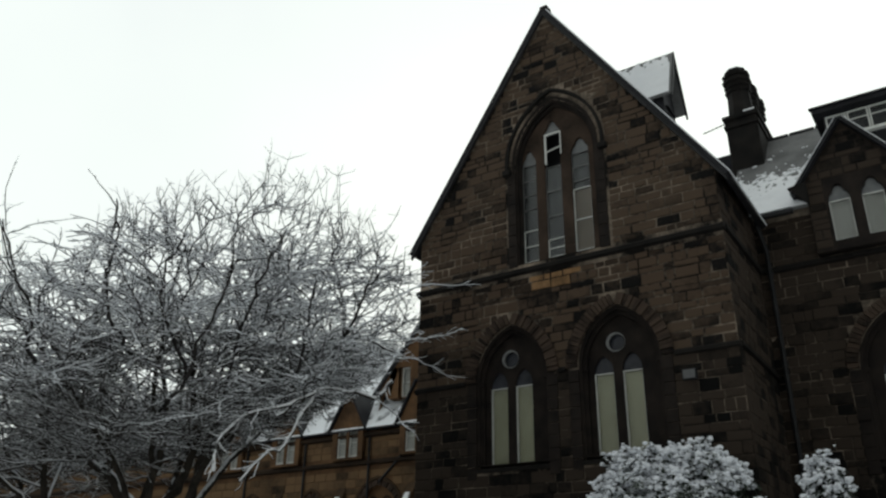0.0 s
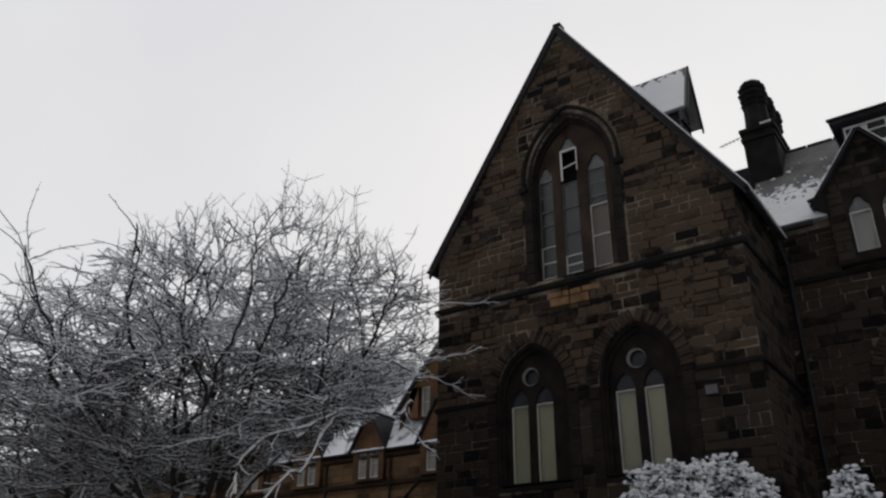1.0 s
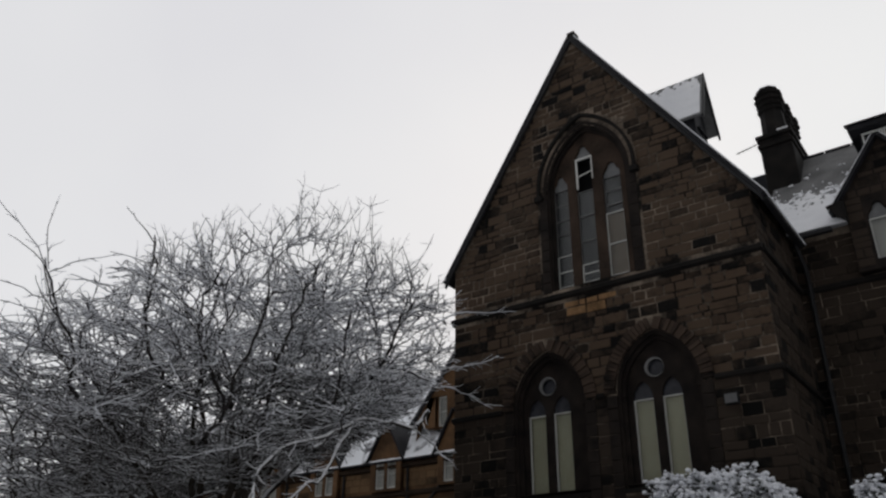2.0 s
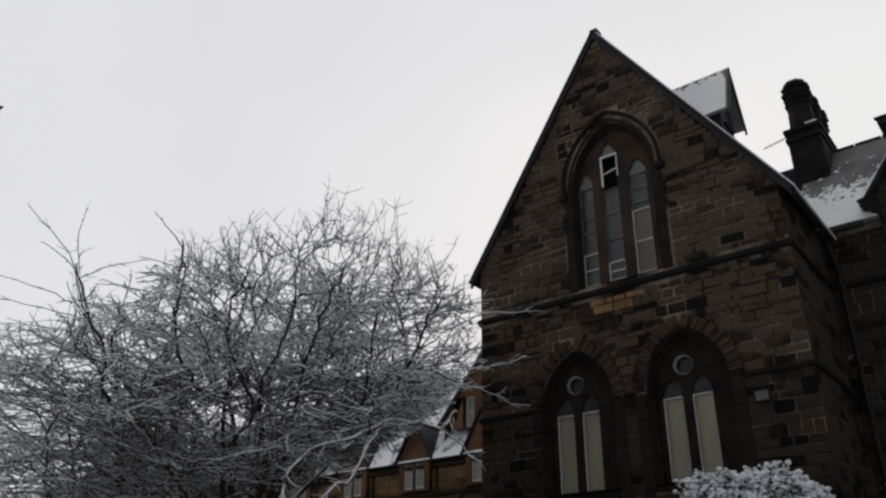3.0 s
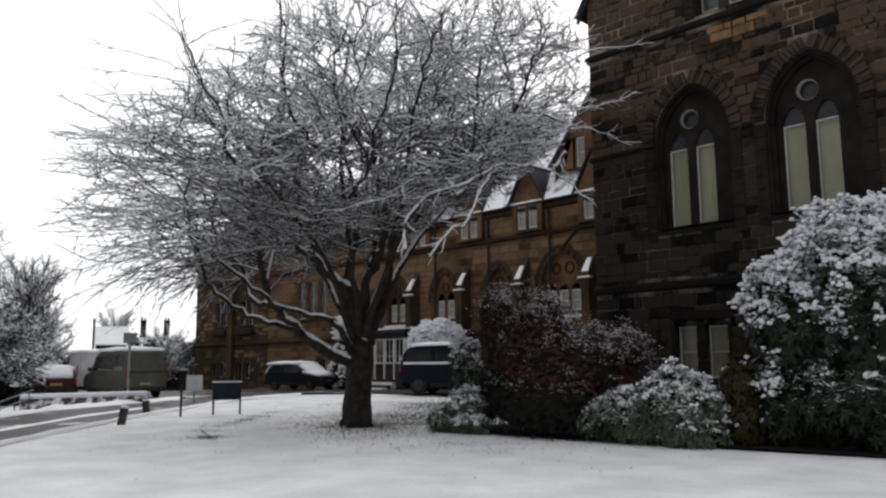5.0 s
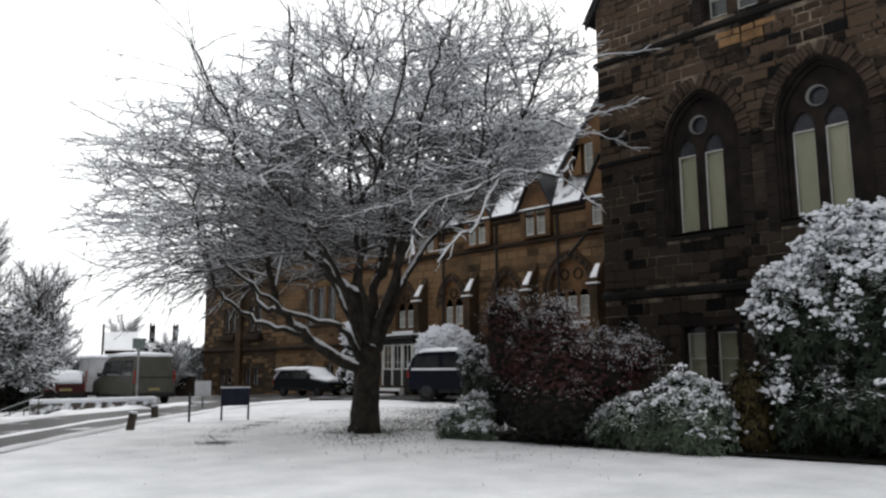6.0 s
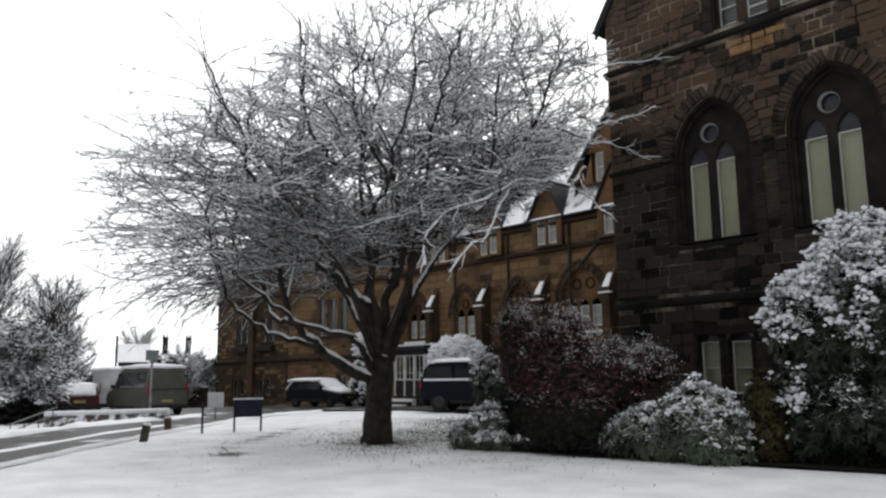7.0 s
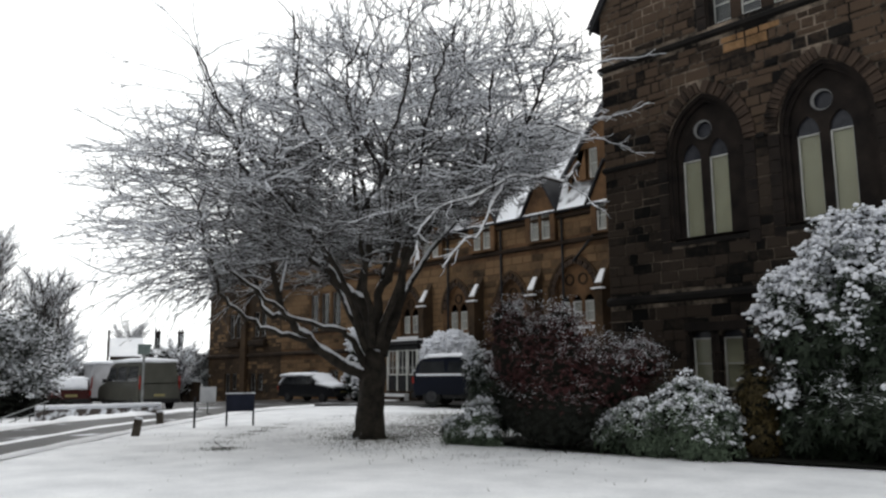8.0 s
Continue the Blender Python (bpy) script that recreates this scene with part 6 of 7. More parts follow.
van_args = dict(body=VAN_BODY, cab=VAN_CAB, glass=[(0.35, 1.3, 1.35, 1.95)], width=1.95, wheels=(-1.75, 1.65), r=0.34,
                snow_line=[(-2.52, 0.95, 2.22, 0.9), (1.75, 2.4, (1.22, 1.06), 0.85)],
                lamps=[(-2.62, -2.56, 0.95, 1.55, 0.95, LIGHT_RED, "tail_light"), (2.36, 2.5, 0.8, 1.0, 0.9, RIM, "headlight")])
vehicle("van", "olive-grey panel van with snow on its roof", "van", (-38.7, 15.2), 180, paint_mat=paint("olive_grey_paint", (0.085, 0.085, 0.072)), **{**van_args, "glass": [(0.35, 1.3, 1.35, 1.95), (-0.95, 1.3, 0.25, 1.98), (-2.25, 1.3, -1.05, 1.98)]})
vehicle("van", "white panel van parked behind the low wall", "van", (-44.3, 15.5), 170, paint_mat=paint("white_van_paint", (0.5, 0.5, 0.52)), **van_args)
CAR_BODY = [(-2.05, 0.3), (2.0, 0.3), (2.1, 0.55), (2.0, 0.78), (1.0, 0.92), (-2.05, 0.95)]
CAR_CAB = [(-2.0, 0.9), (1.15, 0.88), (0.35, 1.42), (-1.55, 1.46)]
car_args = dict(body=CAR_BODY, cab=CAR_CAB, glass=[(-0.65, 0.98, 0.6, 1.36), (-1.6, 0.98, -0.72, 1.36)], width=1.74, wheels=(-1.3, 1.3), r=0.31,
                snow_line=[(-1.75, 0.45, 1.42, 0.86), (-2.0, -1.7, (1.0, 1.4), 0.8), (0.95, 1.98, (0.93, 0.8), 0.85), (0.3, 1.1, (1.45, 0.95), 0.78)],
                lamps=[(-2.1, -2.02, 0.68, 0.9, 0.85, LIGHT_RED, "tail_light"), (1.95, 2.1, 0.58, 0.74, 0.82, RIM, "headlight")])
vehicle("car", "dark estate car with thick snow on roof and bonnet", "car", (-38.6, 25.2), 14, paint_mat=paint("dark_car_paint", (0.014, 0.015, 0.018)),
        **{**car_args, "snow_line": [(-1.95, 0.5, 1.47, 0.94), (-2.06, -1.6, (1.0, 1.44), 0.92), (0.75, 2.08, (1.02, 0.82), 0.96), (0.2, 1.2, (1.52, 0.98), 0.9)]})
vehicle("car", "dark red hatchback parked beyond the wall", "car", (-42.0, 13.1), 166, paint_mat=paint("dark_red_paint", (0.05, 0.015, 0.014)), **car_args)
SUV_BODY = [(-2.1, 0.42), (2.1, 0.42), (2.2, 0.7), (2.15, 1.05), (1.1, 1.18), (-2.15, 1.2)]
SUV_CAB = [(-2.12, 1.14), (1.75, 1.12), (1.5, 1.58), (1.15, 1.86), (0.5, 1.96), (-1.55, 1.97), (-1.98, 1.74)]
offroad = vehicle("car", "dark blue four-by-four with snow along roof and waistline", "car", (-23.4, 22.65), 30, SUV_BODY, SUV_CAB, [(0.45, 1.26, 1.4, 1.72), (-0.7, 1.26, 0.35, 1.74), (-1.9, 1.26, -0.8, 1.74)], 1.9,
        paint("dark_blue_paint", (0.007, 0.009, 0.017)), (-1.35, 1.35), 0.38, [(-1.7, 1.25, 1.92, 0.84), (1.65, 2.15, (1.17, 1.08), 0.9)],
        [(-2.18, -2.1, 0.9, 1.15, 0.92, LIGHT_RED, "tail_light"), (2.05, 2.2, 0.78, 0.98, 0.9, RIM, "headlight")], (-2.0, 1.7, 1.2))
spare = part("spare_wheel", cyl(bmesh.new(), (-2.38, 0.1, 1.0), (-2.16, 0.1, 1.0), 0.36, sides=24), TYRE, None, "covered spare wheel on the back door")
spare.parent, spare.matrix_parent_inverse = offroad, Matrix()

# ---------------------------------------------------------------- signs, posts and the low wall
NAVY = mat("dark_navy_board", (0.008, 0.010, 0.022), (0.02, 0.024, 0.045), 0.5, 3, 30, 0.1)
GALV = mat("galvanised_steel", (0.16, 0.17, 0.17), (0.32, 0.33, 0.33), 0.5, 4, 40, 0.1, metal=0.4)
WOOD = mat("weathered_post", (0.03, 0.024, 0.018), (0.10, 0.085, 0.07), 0.9, 6, 40, 0.4, snow=0.6)
gx, gy = -22.85, 12.2
gz = level(gx, gy)
board = thing("notice_board", "dark navy notice board on two posts in the snow", "sign", (gx, gy, gz))
part("panel", boxed((-0.42, -0.02, 0.42), (0.42, 0.02, 0.95), 0.01), NAVY, board)
part("top_rail", boxed((-0.45, -0.03, 0.952), (0.45, 0.03, 0.99), 0.01), FRESH, board, "line of snow along the top")
for s in (-1, 1):
    part("post", boxed((s * 0.4 - 0.03, 0.022, -0.15), (s * 0.4 + 0.03, 0.08, 0.95), 0.008), IRON, board)
for c in board.children:
    c.matrix_parent_inverse = Matrix()
board.matrix_world = pose(gx, gy, gz, 0, 0, 62)


def post_sign(name, label, x, y, height, r, w, h, material, turn, face=GALV):
    t = thing(name, label, "sign post")
    part("pole", cyl(bmesh.new(), (0, 0, -0.2), (0, 0, height), r, sides=10), material, t)
    if w:
        part("plate", boxed((-w / 2, -r - 0.03, height - h), (w / 2, -r - 0.004, height), 0.008), face, t)
    t.matrix_world = pose(x, y, level(x, y), 0, 0, turn)
    return t


post_sign("sign_post", "tall grey pole with a small sign plate", -33.2, 13.25, 2.85, 0.05, 0.5, 0.42, GALV, 62, mat("grey_green_plate", (0.10, 0.13, 0.12), (0.20, 0.24, 0.23), 0.5))
post_sign("utility_pole", "thin dark wooden utility pole beyond the parked vans", -66.0, 23.4, 5.9, 0.09, 0, 0, WOOD, 62)
post_sign("marker_post", "thin dark post at the lawn's edge", -23.35, 10.95, 0.9, 0.035, 0, 0, IRON, 62)
post_sign("road_sign", "pale snow-plastered sign plate on a short post", -30.2, 14.7, 1.05, 0.04, 0.62, 0.6, GALV, 62, mat("pale_sign_face", (0.45, 0.46, 0.48), (0.62, 0.63, 0.65), 0.6))
for x, y, tilt in ((-22.0, 8.65, 9), (-24.9, 10.55, -3)):
    b = thing("bollard", "short weathered wooden bollard leaning in the snow", "bollard", group="bollards along the road")
    part("post", boxed((-0.1, -0.1, -0.2), (0.1, 0.1, 0.42), 0.02), WOOD, b)
    part("snow", boxed((-0.1, -0.1, 0.42), (0.1, 0.1, 0.47), 0.03), FRESH, b)
    b.matrix_world = pose(x, y, level(x, y), 0, tilt, 60)
low_wall = thing("low_wall", "low stone wall topped with a thick layer of snow", "wall", (-32.0, 11.3, 0))
for i in range(2):
    part("coping" if i else "stones", boxed((-0.16 - 0.06 * i, -2.3, 0.42 if i else -0.2), (0.16 + 0.06 * i, 2.2, 0.55 if i else 0.42), 0.04), FRESH if i else mat("snow_plastered_stone", (0.03, 0.027, 0.025), (0.12, 0.10, 0.09), 0.9, 3, 18, 0.8, snow=0.0, snow_scale=3.5), low_wall)
for c in low_wall.children:
    c.matrix_parent_inverse = Matrix()
low_wall.matrix_world = pose(-32.2, 11.3, 0, 0, 0, -10)
rail = thing("handrail", "thin metal handrail rising beside the low wall", "handrail", (-32.0, 8.0, 0))
rail_a, rail_b = Vector((-32.3, 7.7, 0.1)), Vector((-32.0, 9.3, 0.72))
for i in range(4):
    foot = rail_a.lerp(rail_b, 0.08 + i * 0.28)
    part("post", cyl(bmesh.new(), (foot.x, foot.y, -0.1), tuple(foot), 0.018, sides=8), IRON, rail)
for drop in (0.0, 0.26):
    part("rail", cyl(bmesh.new(), tuple(rail_a - Vector((0, 0, drop))), tuple(rail_b - Vector((0, 0, drop))), 0.022, sides=8), GALV, rail)
GRASS = mat("winter_grass", (0.02, 0.022, 0.012), (0.07, 0.068, 0.04), 0.9, 3, 20, 0.0, spread=0.3, island=True)


def grass_tufts():
    rng = random.Random(77)
    v, f = [], []
    spots = [(-16.3, 12.2, 1.6, 900), (-13.6, 14.4, 1.8, 1800), (-15.4, 13.6, 2.4, 5200), (-18.4, 15.6, 2.2, 3600), (-20.6, 18.0, 2.0, 2600), (-16.2, 12.3, 0.7, 700), (-17.5, 10.4, 5.0, 300), (-16.6, 8.5, 0.35, 260), (-11.0, 12.4, 2.4, 260), (-19.0, 10.0, 0.3, 150), (-19.7, 10.7, 0.3, 140), (-20.4, 11.5, 0.3, 120), (-21.2, 12.4, 0.35, 100), (-22.0, 13.3, 0.4, 80), (-18.0, 9.2, 0.4, 160), (-16.6, 8.4, 0.5, 200)]
    for x, y, r, n in spots:
        for k in range(n):
            px, py = x + rng.gauss(0, r * 0.6), y + rng.gauss(0, r * 0.6)
            z = level(px, py) - 0.03
            a = rng.uniform(0, math.tau)
            h, w = rng.uniform(0.035, 0.065), rng.uniform(0.006, 0.013)
            i = len(v)
            v += [(px - w, py, z), (px + w, py, z), (px + math.cos(a) * h * 0.7, py + math.sin(a) * h * 0.7, z + h)]
            f.append((i, i + 1, i + 2))
    tagged(raw("grass", v, f, GRASS), "blades of winter grass poking through the snow", "grass", kind="stuff")


grass_tufts()
turf = [(-19.7, 10.05), (-19.2, 9.65), (-18.6, 9.25), (-17.9, 8.9), (-17.2, 8.65), (-16.5, 8.38), (-15.9, 8.18), (-15.3, 7.98)]
half_width = (0.02, 0.07, 0.1, 0.13, 0.2, 0.15, 0.2, 0.03)
ribbon("worn_patch", [(x - 0.9 * w, y + 0.43 * w) for (x, y), w in zip(turf, half_width)], [(x + 0.9 * w, y - 0.43 * w) for (x, y), w in zip(turf, half_width)], 0.045,
       CORE, "crescent of dark turf scraped through the snow", "bare patch", kind="")


# ---------------------------------------------------------------- trees and houses beyond the road
FAR_BARK = mat("far_bark", (0.02, 0.017, 0.015), (0.075, 0.062, 0.055), 0.9, 2, 20, 0.0, snow=0.08)
NEEDLE = mat("snow_dusted_needles", (0.010, 0.014, 0.011), (0.05, 0.054, 0.044), 0.7, 2, 20, 0.0, snow=0.33, spread=0.3, island=True, snow_scale=1.2)


def far_tree(name, label, x, y, height, spread, seed, leafy, upright=0.5, base=0.25, ivy=False, frosted=False):
    """A tree in the distance: trunk, limbs, and either fine bare twigs or drooping snowy sprays."""
    rng = random.Random(seed)
    z0 = level(x, y)
    t = thing(name, label, "tree", (x, y, z0))
    tr, br = Tubes(), Tubes()
    o = Vector((x, y, z0 - 0.1))
    tr.add([o + Vector((0.1 * math.sin(i), 0.1 * math.cos(i * 2), height * 0.75 * i / 6)) for i in range(7)], [height * 0.028 * (1 - 0.13 * i) for i in range(7)], 9)
    tr.out("trunk", FAR_BARK, t)
    nv, nf = [], []
    for k in range(60):
        s = rng.uniform(base, 0.78)
        a = rng.uniform(0, math.tau)
        p = o + Vector((0, 0, height * s))
        reach = spread * (1.0 - 0.55 * abs(s - 0.4)) * rng.uniform(0.7, 1.1)
        h = Vector((math.cos(a), math.sin(a), upright * rng.uniform(0.4, 1.6)))
        pts = shoot(p, h, reach, 6, rng, Vector((0, 0, 0.08 if not leafy else -0.05)), 0.12)
        br.add(pts, [0.07 - 0.009 * j for j in range(7)], 5)
        for m in range(26 if not leafy else 22):
            j = rng.randint(1, 5)
            q = pts[j].lerp(pts[j + 1], rng.random())
            d = (pts[j + 1] - pts[j]).normalized() + Vector((rng.gauss(0, 0.7), rng.gauss(0, 0.7), rng.gauss(0.2 if not leafy else 0, 0.5)))
            ln = rng.uniform(0.5, 1.5) * spread / 4
            tw = shoot(q, d, ln, 3, rng, Vector((0, 0, 0.05)), 0.2)
            br.add(tw, [0.024, 0.02, 0.016, 0.012], 3)
            if leafy:
                for g in range(7):
                    c = tw[rng.randint(0, 3)] + Vector((rng.gauss(0, 0.16), rng.gauss(0, 0.16), rng.gauss(0, 0.1)))
                    w = Vector((rng.gauss(0, 1), rng.gauss(0, 1), rng.gauss(0, 0.4))).normalized() * rng.uniform(0.08, 0.2)
                    v = Vector((rng.gauss(0, 1), rng.gauss(0, 1), rng.gauss(0, 0.4))).normalized() * 0.045
                    i = len(nv)
                    nv.extend((c - w, c + v, c + w, c - v))
                    nf.append((i, i + 1, i + 2, i + 3))
    if ivy:
        for k in range(1500):
            a, r, h = rng.uniform(0, math.tau), abs(rng.gauss(0, spread * 0.2)), rng.uniform(0.3, 0.72)
            c = o + Vector((r * math.cos(a), r * math.sin(a), height * h))
            w = Vector((rng.gauss(0, 1), rng.gauss(0, 1), rng.gauss(0, 1))).normalized() * rng.uniform(0.08, 0.16)
            v = Vector((rng.gauss(0, 1), rng.gauss(0, 1), rng.gauss(0, 1))).normalized() * 0.07
            i = len(nv)
            nv.extend((c - w, c + v, c + w, c - v))
            nf.append((i, i + 1, i + 2, i + 3))
    tagged(br.out("crown", TWIG if leafy or frosted else FAR_BARK, t), kind="stuff")
    if nv:
        tagged(raw("ivy" if ivy else "sprays", [tuple(v) for v in nv], nf, CORE_LEAF if ivy else NEEDLE, t), kind="stuff")


far_tree("tree", "snow-dusted evergreen tree beside the parking lane", -36.6, 9.2, 5.0, 1.9, 41, True, 0.3, 0.2)
far_tree("tree", "bare tree with a dark ivy-clad trunk behind the parked cars", -47.2, 13.3, 7.6, 2.7, 42, False, 0.9, 0.3, True)
far_tree("tree", "bare winter tree with a dense fine crown", -57.0, 12.2, 11.3, 3.8, 43, False, 0.9, 0.35)
far_tree("tree", "snowy tree leaning over the parked vans", -47.5, 11.2, 5.6, 2.8, 44, True, 0.3, 0.15)
far_tree("tree", "frosted bare tree beside the long wing", -64.6, 28.9, 5.4, 2.6, 45, False, 0.5, 0.12, frosted=True)
far_tree("tree", "dark evergreen beside the corner of the wing", -63.0, 30.2, 5.2, 1.1, 46, True, 0.5, 0.15)
far_tree("tree", "bare tree rising behind the far houses", -122, 46.5, 11.0, 4.5, 47, False, 0.8, 0.3)
far_tree("tree", "snow-laden small tree behind the parked white van", -50.0, 14.6, 4.2, 2.4, 49, False, 0.5, 0.15, frosted=True)
far_tree("tree", "pale frosted tree beyond the parking lane", -54.0, 15.2, 5.0, 2.6, 50, False, 0.6, 0.15, frosted=True)


def far_house(x, y, w, d, eave, ridge, turn, label, chim, stack=1.0):
    h = thing("house", label, "house")
    z = level(x, y) - 0.3
    part("wall", boxed((-w / 2, -d / 2, 0), (w / 2, d / 2, eave), 0.0), TAN_DARK, h)
    for s in (-1, 1):
        roof_slab(h, (-w / 2 - 0.3, s * (d / 2 + 0.3), eave - 0.1), (w / 2 + 0.3, s * (d / 2 + 0.3), eave - 0.1), (w / 2 + 0.3, 0, ridge), (-w / 2 - 0.3, 0, ridge), 0.15, SNOW)
    for s in (-1, 1):
        part("gable", prism(bmesh.new(), [(-d / 2, eave), (d / 2, eave), (0, ridge - 0.1)], 0, s * (w / 2 - 0.15), s * (w / 2)), TAN_DARK, h)
    for i in range(3):
        sash(h, -w / 2 + 0.8 + i * w / 3.2, -w / 2 + 1.7 + i * w / 3.2, eave - 1.9, eave - 0.6, -d / 2 - 0.02, (0.5,), CURTAIN, 0.08)
    for cx in chim:
        c = part("chimney", box(boxed((cx - 0.45, -0.35, ridge - 0.6), (cx + 0.45, 0.35, ridge + stack), 0.03), (cx - 0.55, -0.45, ridge + stack), (cx + 0.55, 0.45, ridge + stack + 0.2), 0.03), DRESSED, h)
        for s in (-0.22, 0.22):
            part("chimney_pot", cyl(bmesh.new(), (cx + s, 0, ridge + stack + 0.2), (cx + s, 0, ridge + stack + 0.7), 0.13, 0.1, 8), TAN_DARK, c)
    for c in h.children:
        c.matrix_parent_inverse = Matrix()
    h.matrix_world = pose(x, y, z, 0, 0, turn)


far_house(-98.3, 37.0, 3.2, 5.0, 5.2, 7.3, 66, "far stone house with a snow-covered roof", ())
far_house(-129.3, 53.7, 12.0, 6.0, 5.2, 7.2, 67, "row of far stone houses with snowy roofs and chimneys", (-2.86, 0.0, 3.6), 2.6)
garden_wall = thing("garden_wall", "brown stone garden wall with snow along its top", "wall", (-66, 27, 0))
part("stones", boxed((-72.0, 29.2, -1.4), (-61.9, 29.5, 1.1), 0.03), TAN_DARK, garden_wall)
part("snow", boxed((-72.0, 29.16, 1.1), (-61.9, 29.54, 1.2), 0.03), FRESH, garden_wall)


def hedge_line(x0, y0, x1, y1, height, seed, count=2600, wide=1.2, size=1.0, material=NEEDLE, label="dense snow-dusted hedgerow beyond the road"):
    rng = random.Random(seed)
    v, f = [], []
    for i in range(count):
        s = rng.random()
        c = Vector((x0 + (x1 - x0) * s + rng.gauss(0, wide), y0 + (y1 - y0) * s + rng.gauss(0, wide), rng.random() ** 0.7 * height * (0.7 + 0.5 * noise.noise((s * 9, seed, 0)))))
        w = Vector((rng.gauss(0, 1), rng.gauss(0, 1), rng.gauss(0, 0.5))).normalized() * rng.uniform(0.2, 0.5) * size
        u = Vector((rng.gauss(0, 1), rng.gauss(0, 1), rng.gauss(0, 0.5))).normalized() * rng.uniform(0.15, 0.3) * size
        k = len(v)
        v.extend((c - w, c + u, c + w, c - u))
        f.append((k, k + 1, k + 2, k + 3))
    tagged(raw("hedge", [tuple(p) for p in v], f, material), label, "hedge", kind="stuff")


hedge_line(-40.5, 7.4, -52, 13.0, 1.9, 3)
hedge_line(-36.4, 7.6, -35.6, 10.6, 0.95, 5, 1500, 0.35, 0.5, CORE_LEAF, "dark bare undergrowth beneath the roadside tree")
hedge_line(-58, 14.0, -100, 34.0, 3.2, 4)
hedge_line(-64.3, 26.4, -65.9, 28.6, 4.4, 7, 1500, 0.7, 0.6, CORE_LEAF, "dark rounded evergreen bushes before the far houses")

# ---------------------------------------------------------------- the leafy branch overhead
def overhanging():
    rng = random.Random(6)
    t = thing("overhanging_tree", "slim tree with a dark leafy twig hanging from above", "tree", (-5.7, -2.6, 0))
    tb = Tubes()
    o = Vector((-4.95, 0.7, 5.75))
    main = bezier(o, Vector((-4.92, 0.92, 5.15)), Vector((-4.85, 1.43, 4.58)), 10, rng, 0.014)
    side = bezier(o, Vector((-4.92, 0.9, 5.45)), Vector((-4.88, 1.23, 5.27)), 7, rng, 0.012)
    tb.add(main, [0.012 - 0.001 * i for i in range(11)], 6)
    tb.add(side, [0.010 - 0.001 * i for i in range(8)], 6)
    second = bezier(o, Vector((-4.95, 0.5, 5.1)), Vector((-4.9, 1.0, 4.4)), 10, rng, 0.012)
    tb.add(second, [0.011 - 0.001 * i for i in range(11)], 6)
    lv, lf = [], []
    for line, n in ((main, 170), (side, 150), (second, 190)):
        for k in range(n):
            s = rng.random() ** 1.3 * (len(line) - 1.001)
            p = line[int(s)].lerp(line[int(s) + 1], s - int(s))
            d = Vector((rng.gauss(0, 1), rng.gauss(0, 1), rng.gauss(-0.3, 0.8))).normalized()
            q = p + d * rng.uniform(0.01, 0.07)
            tb.add([p, q], [0.003, 0.002], 4)
            side_v = d.cross(Vector((rng.gauss(0, 1), rng.gauss(0, 1), rng.gauss(0, 1)))).normalized()
            ln, wd = rng.uniform(0.04, 0.07), rng.uniform(0.014, 0.024)
            i = len(lv)
            lv.extend((q, q + d * ln * 0.5 + side_v * wd, q + d * ln, q + d * ln * 0.5 - side_v * wd))
            lf.append((i, i + 1, i + 2, i + 3))
    tb.add(bezier(Vector((-5.7, -2.6, 4.2)), Vector((-5.4, -1.2, 6.2)), o, 10, rng, 0.02), [0.07 - 0.0055 * i for i in range(11)], 8)
    tb.add([Vector((-5.7, -2.6, level(-5.7, -2.6) - 0.2 + 0.9 * i)) for i in range(8)], [0.2 - 0.018 * i for i in range(8)], 12)
    tb.out("stem", FAR_BARK, t)
    tagged(raw("leaves", [tuple(v) for v in lv], lf, LEAF_RED, t), kind="stuff")


overhanging()

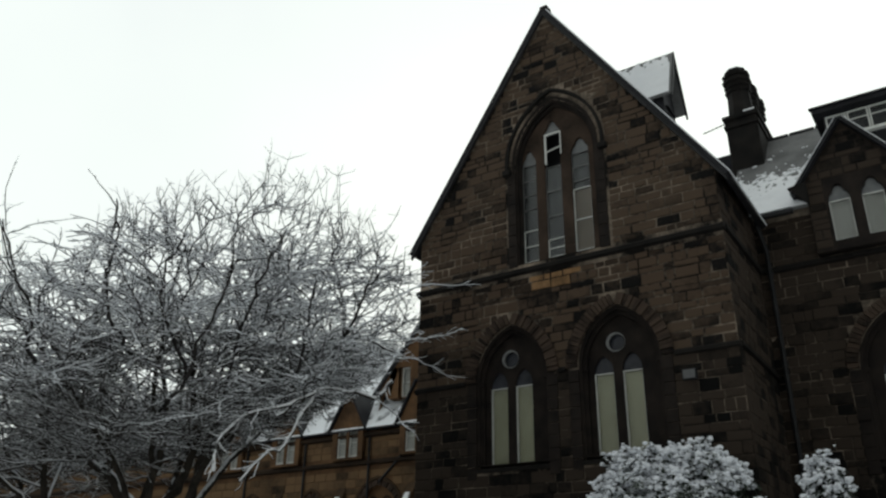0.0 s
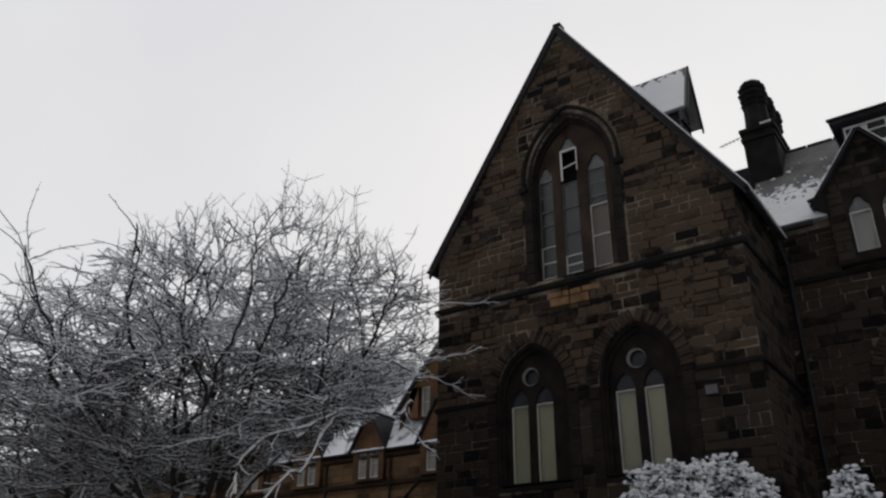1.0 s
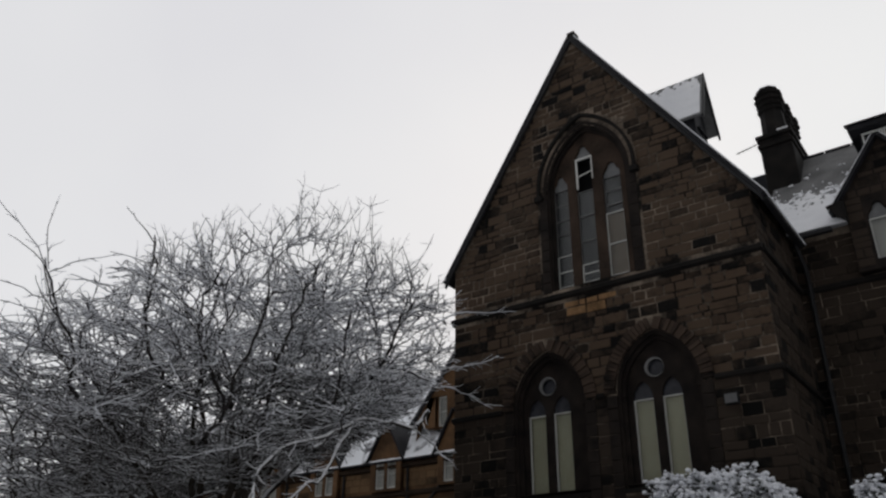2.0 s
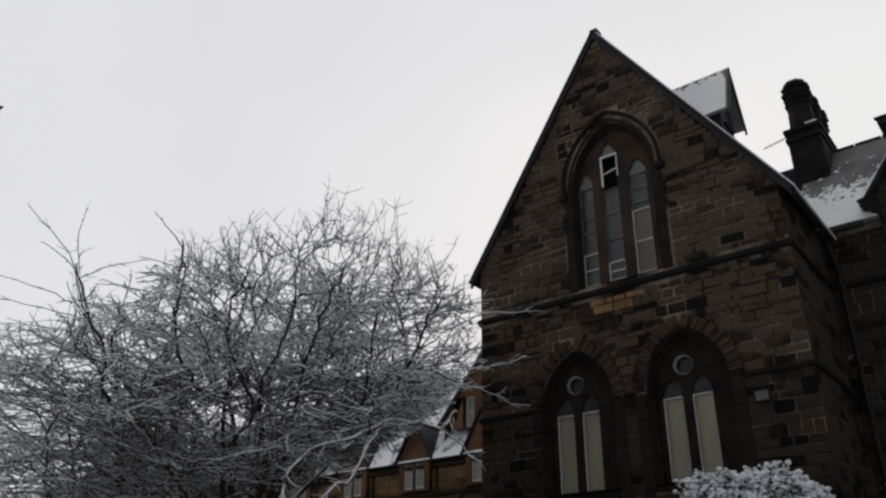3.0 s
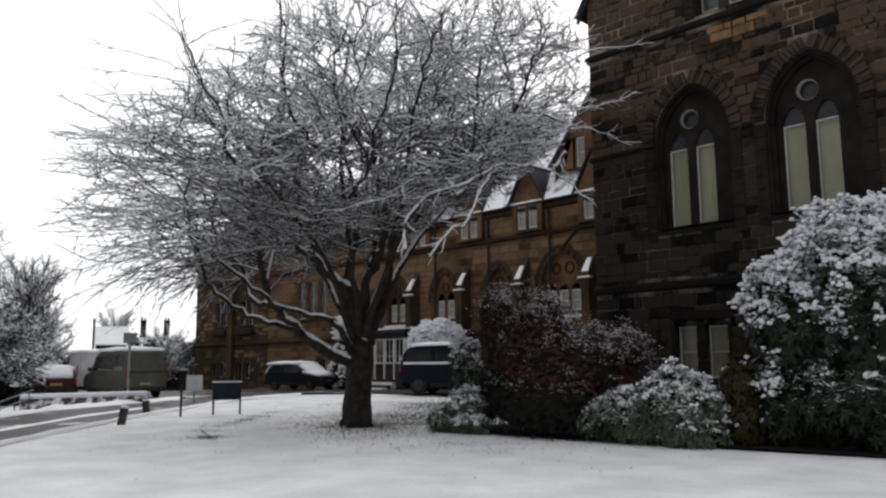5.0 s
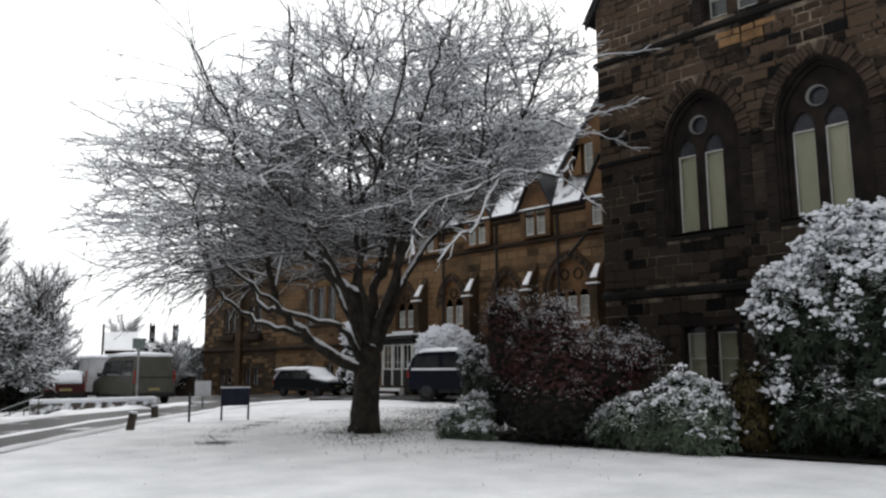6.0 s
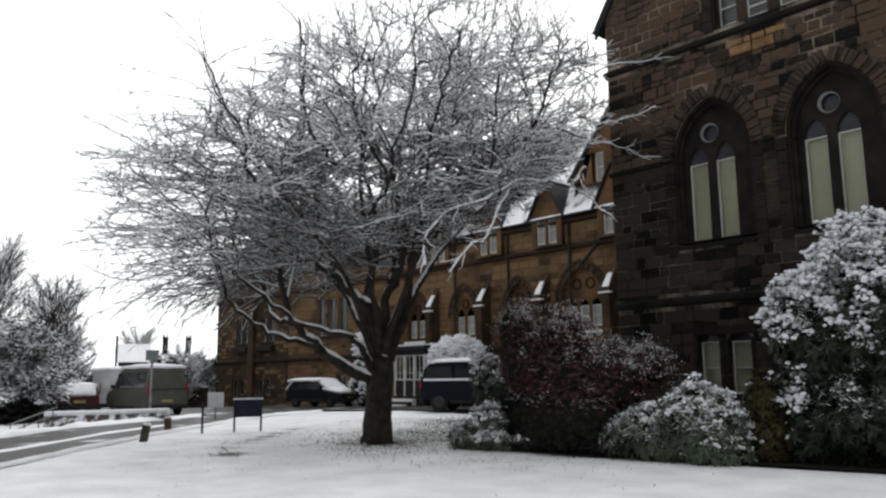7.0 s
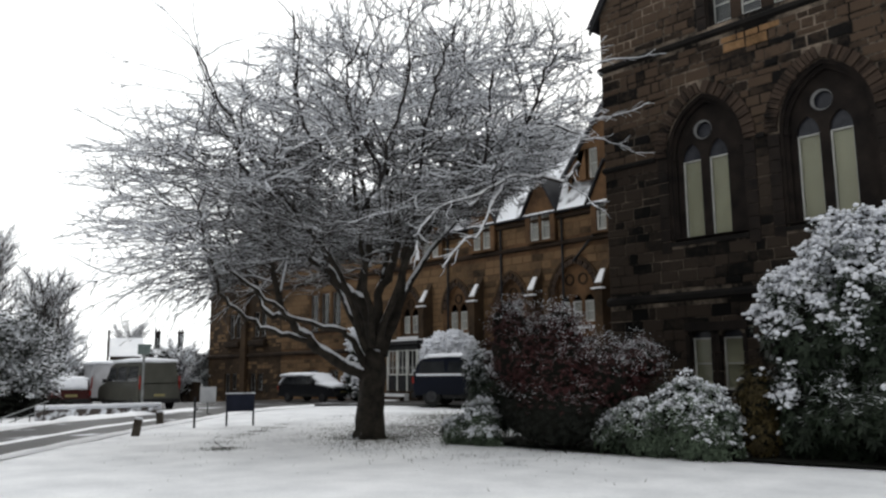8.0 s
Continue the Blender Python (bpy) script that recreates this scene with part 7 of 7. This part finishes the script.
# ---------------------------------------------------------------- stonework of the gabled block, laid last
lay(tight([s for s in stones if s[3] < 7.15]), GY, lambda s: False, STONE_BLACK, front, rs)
lay([s for s in stones if s[3] >= 7.15], GY, lambda s: 8.0 < s[2] < 10.0 or 10.2 < s[2] < 11.6 and s[1] < -7.0, STONE_STUFF, front, rs,
    skip=lambda s: abs((s[0] + s[1]) / 2 + 8.85) < 0.5 and 9.35 < s[2] < 9.8 or abs((s[0] + s[1]) / 2 + 8.0) < 0.3 and 9.6 < s[2] < 9.95)
r5 = random.Random(5)
wing_stones = coursed(GX1, wing_end, 0.0, 11.5, [lambda z: (-1.1 - arch_half(z, 1.35, 7.15, 8.95), -1.1 + arch_half(z, 1.35, 7.15, 8.95)) if 4.5 < z < 8.95 else None,
                      lambda z: (4.9 - arch_half(z, 1.35, 7.15, 8.95), 4.9 + arch_half(z, 1.35, 7.15, 8.95)) if 4.5 < z < 8.95 else None,
                      lambda z: (-2.62, -0.28) if z > 10.2 else None], r5)
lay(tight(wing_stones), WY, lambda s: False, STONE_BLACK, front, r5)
side_stones = coursed(GY, WY, 0.0, EAVE - 0.1, [], r5)
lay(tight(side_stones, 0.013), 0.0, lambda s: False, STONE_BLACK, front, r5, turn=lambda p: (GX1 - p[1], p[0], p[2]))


# stones of the long wing
r6 = random.Random(6)


def bay_gap(cx, half, spring, apex):
    return lambda z: (cx - max(half, arch_half(z, half, spring, apex)) if z < spring else cx - arch_half(z, half, spring, apex),
                      cx + max(half, arch_half(z, half, spring, apex)) if z < spring else cx + arch_half(z, half, spring, apex)) if 3.6 < z < apex else None


def window_gap(cx, h, z0, z1):
    return lambda z: (cx - h - 0.04, cx + h + 0.04) if z0 - 0.15 < z < z1 + 0.04 else None


far_gaps = [bay_gap(cx, 1.48 if i == 0 else 1.12, 5.3 if i == 0 else 5.1, 7.05 if i == 0 else 6.7) for i, cx in enumerate(bays)]
far_gaps += [window_gap(cx, h, z0, z1) for cx, z0, z1, h in small]
far_stones = coursed(FX0, -14.0, -1.2, FEAVE - 0.3, far_gaps, r6, rows=(0.25, 0.4), lengths=(0.4, 1.1))
far_stones = [s for s in far_stones if not any(a < s[3] and s[2] < b for a, b in ((7.7, 8.0), (2.95, 3.26)))]
lay(far_stones, FY, lambda s: False, TAN_STUFF, wing, r6, proud=(0.006, 0.03))
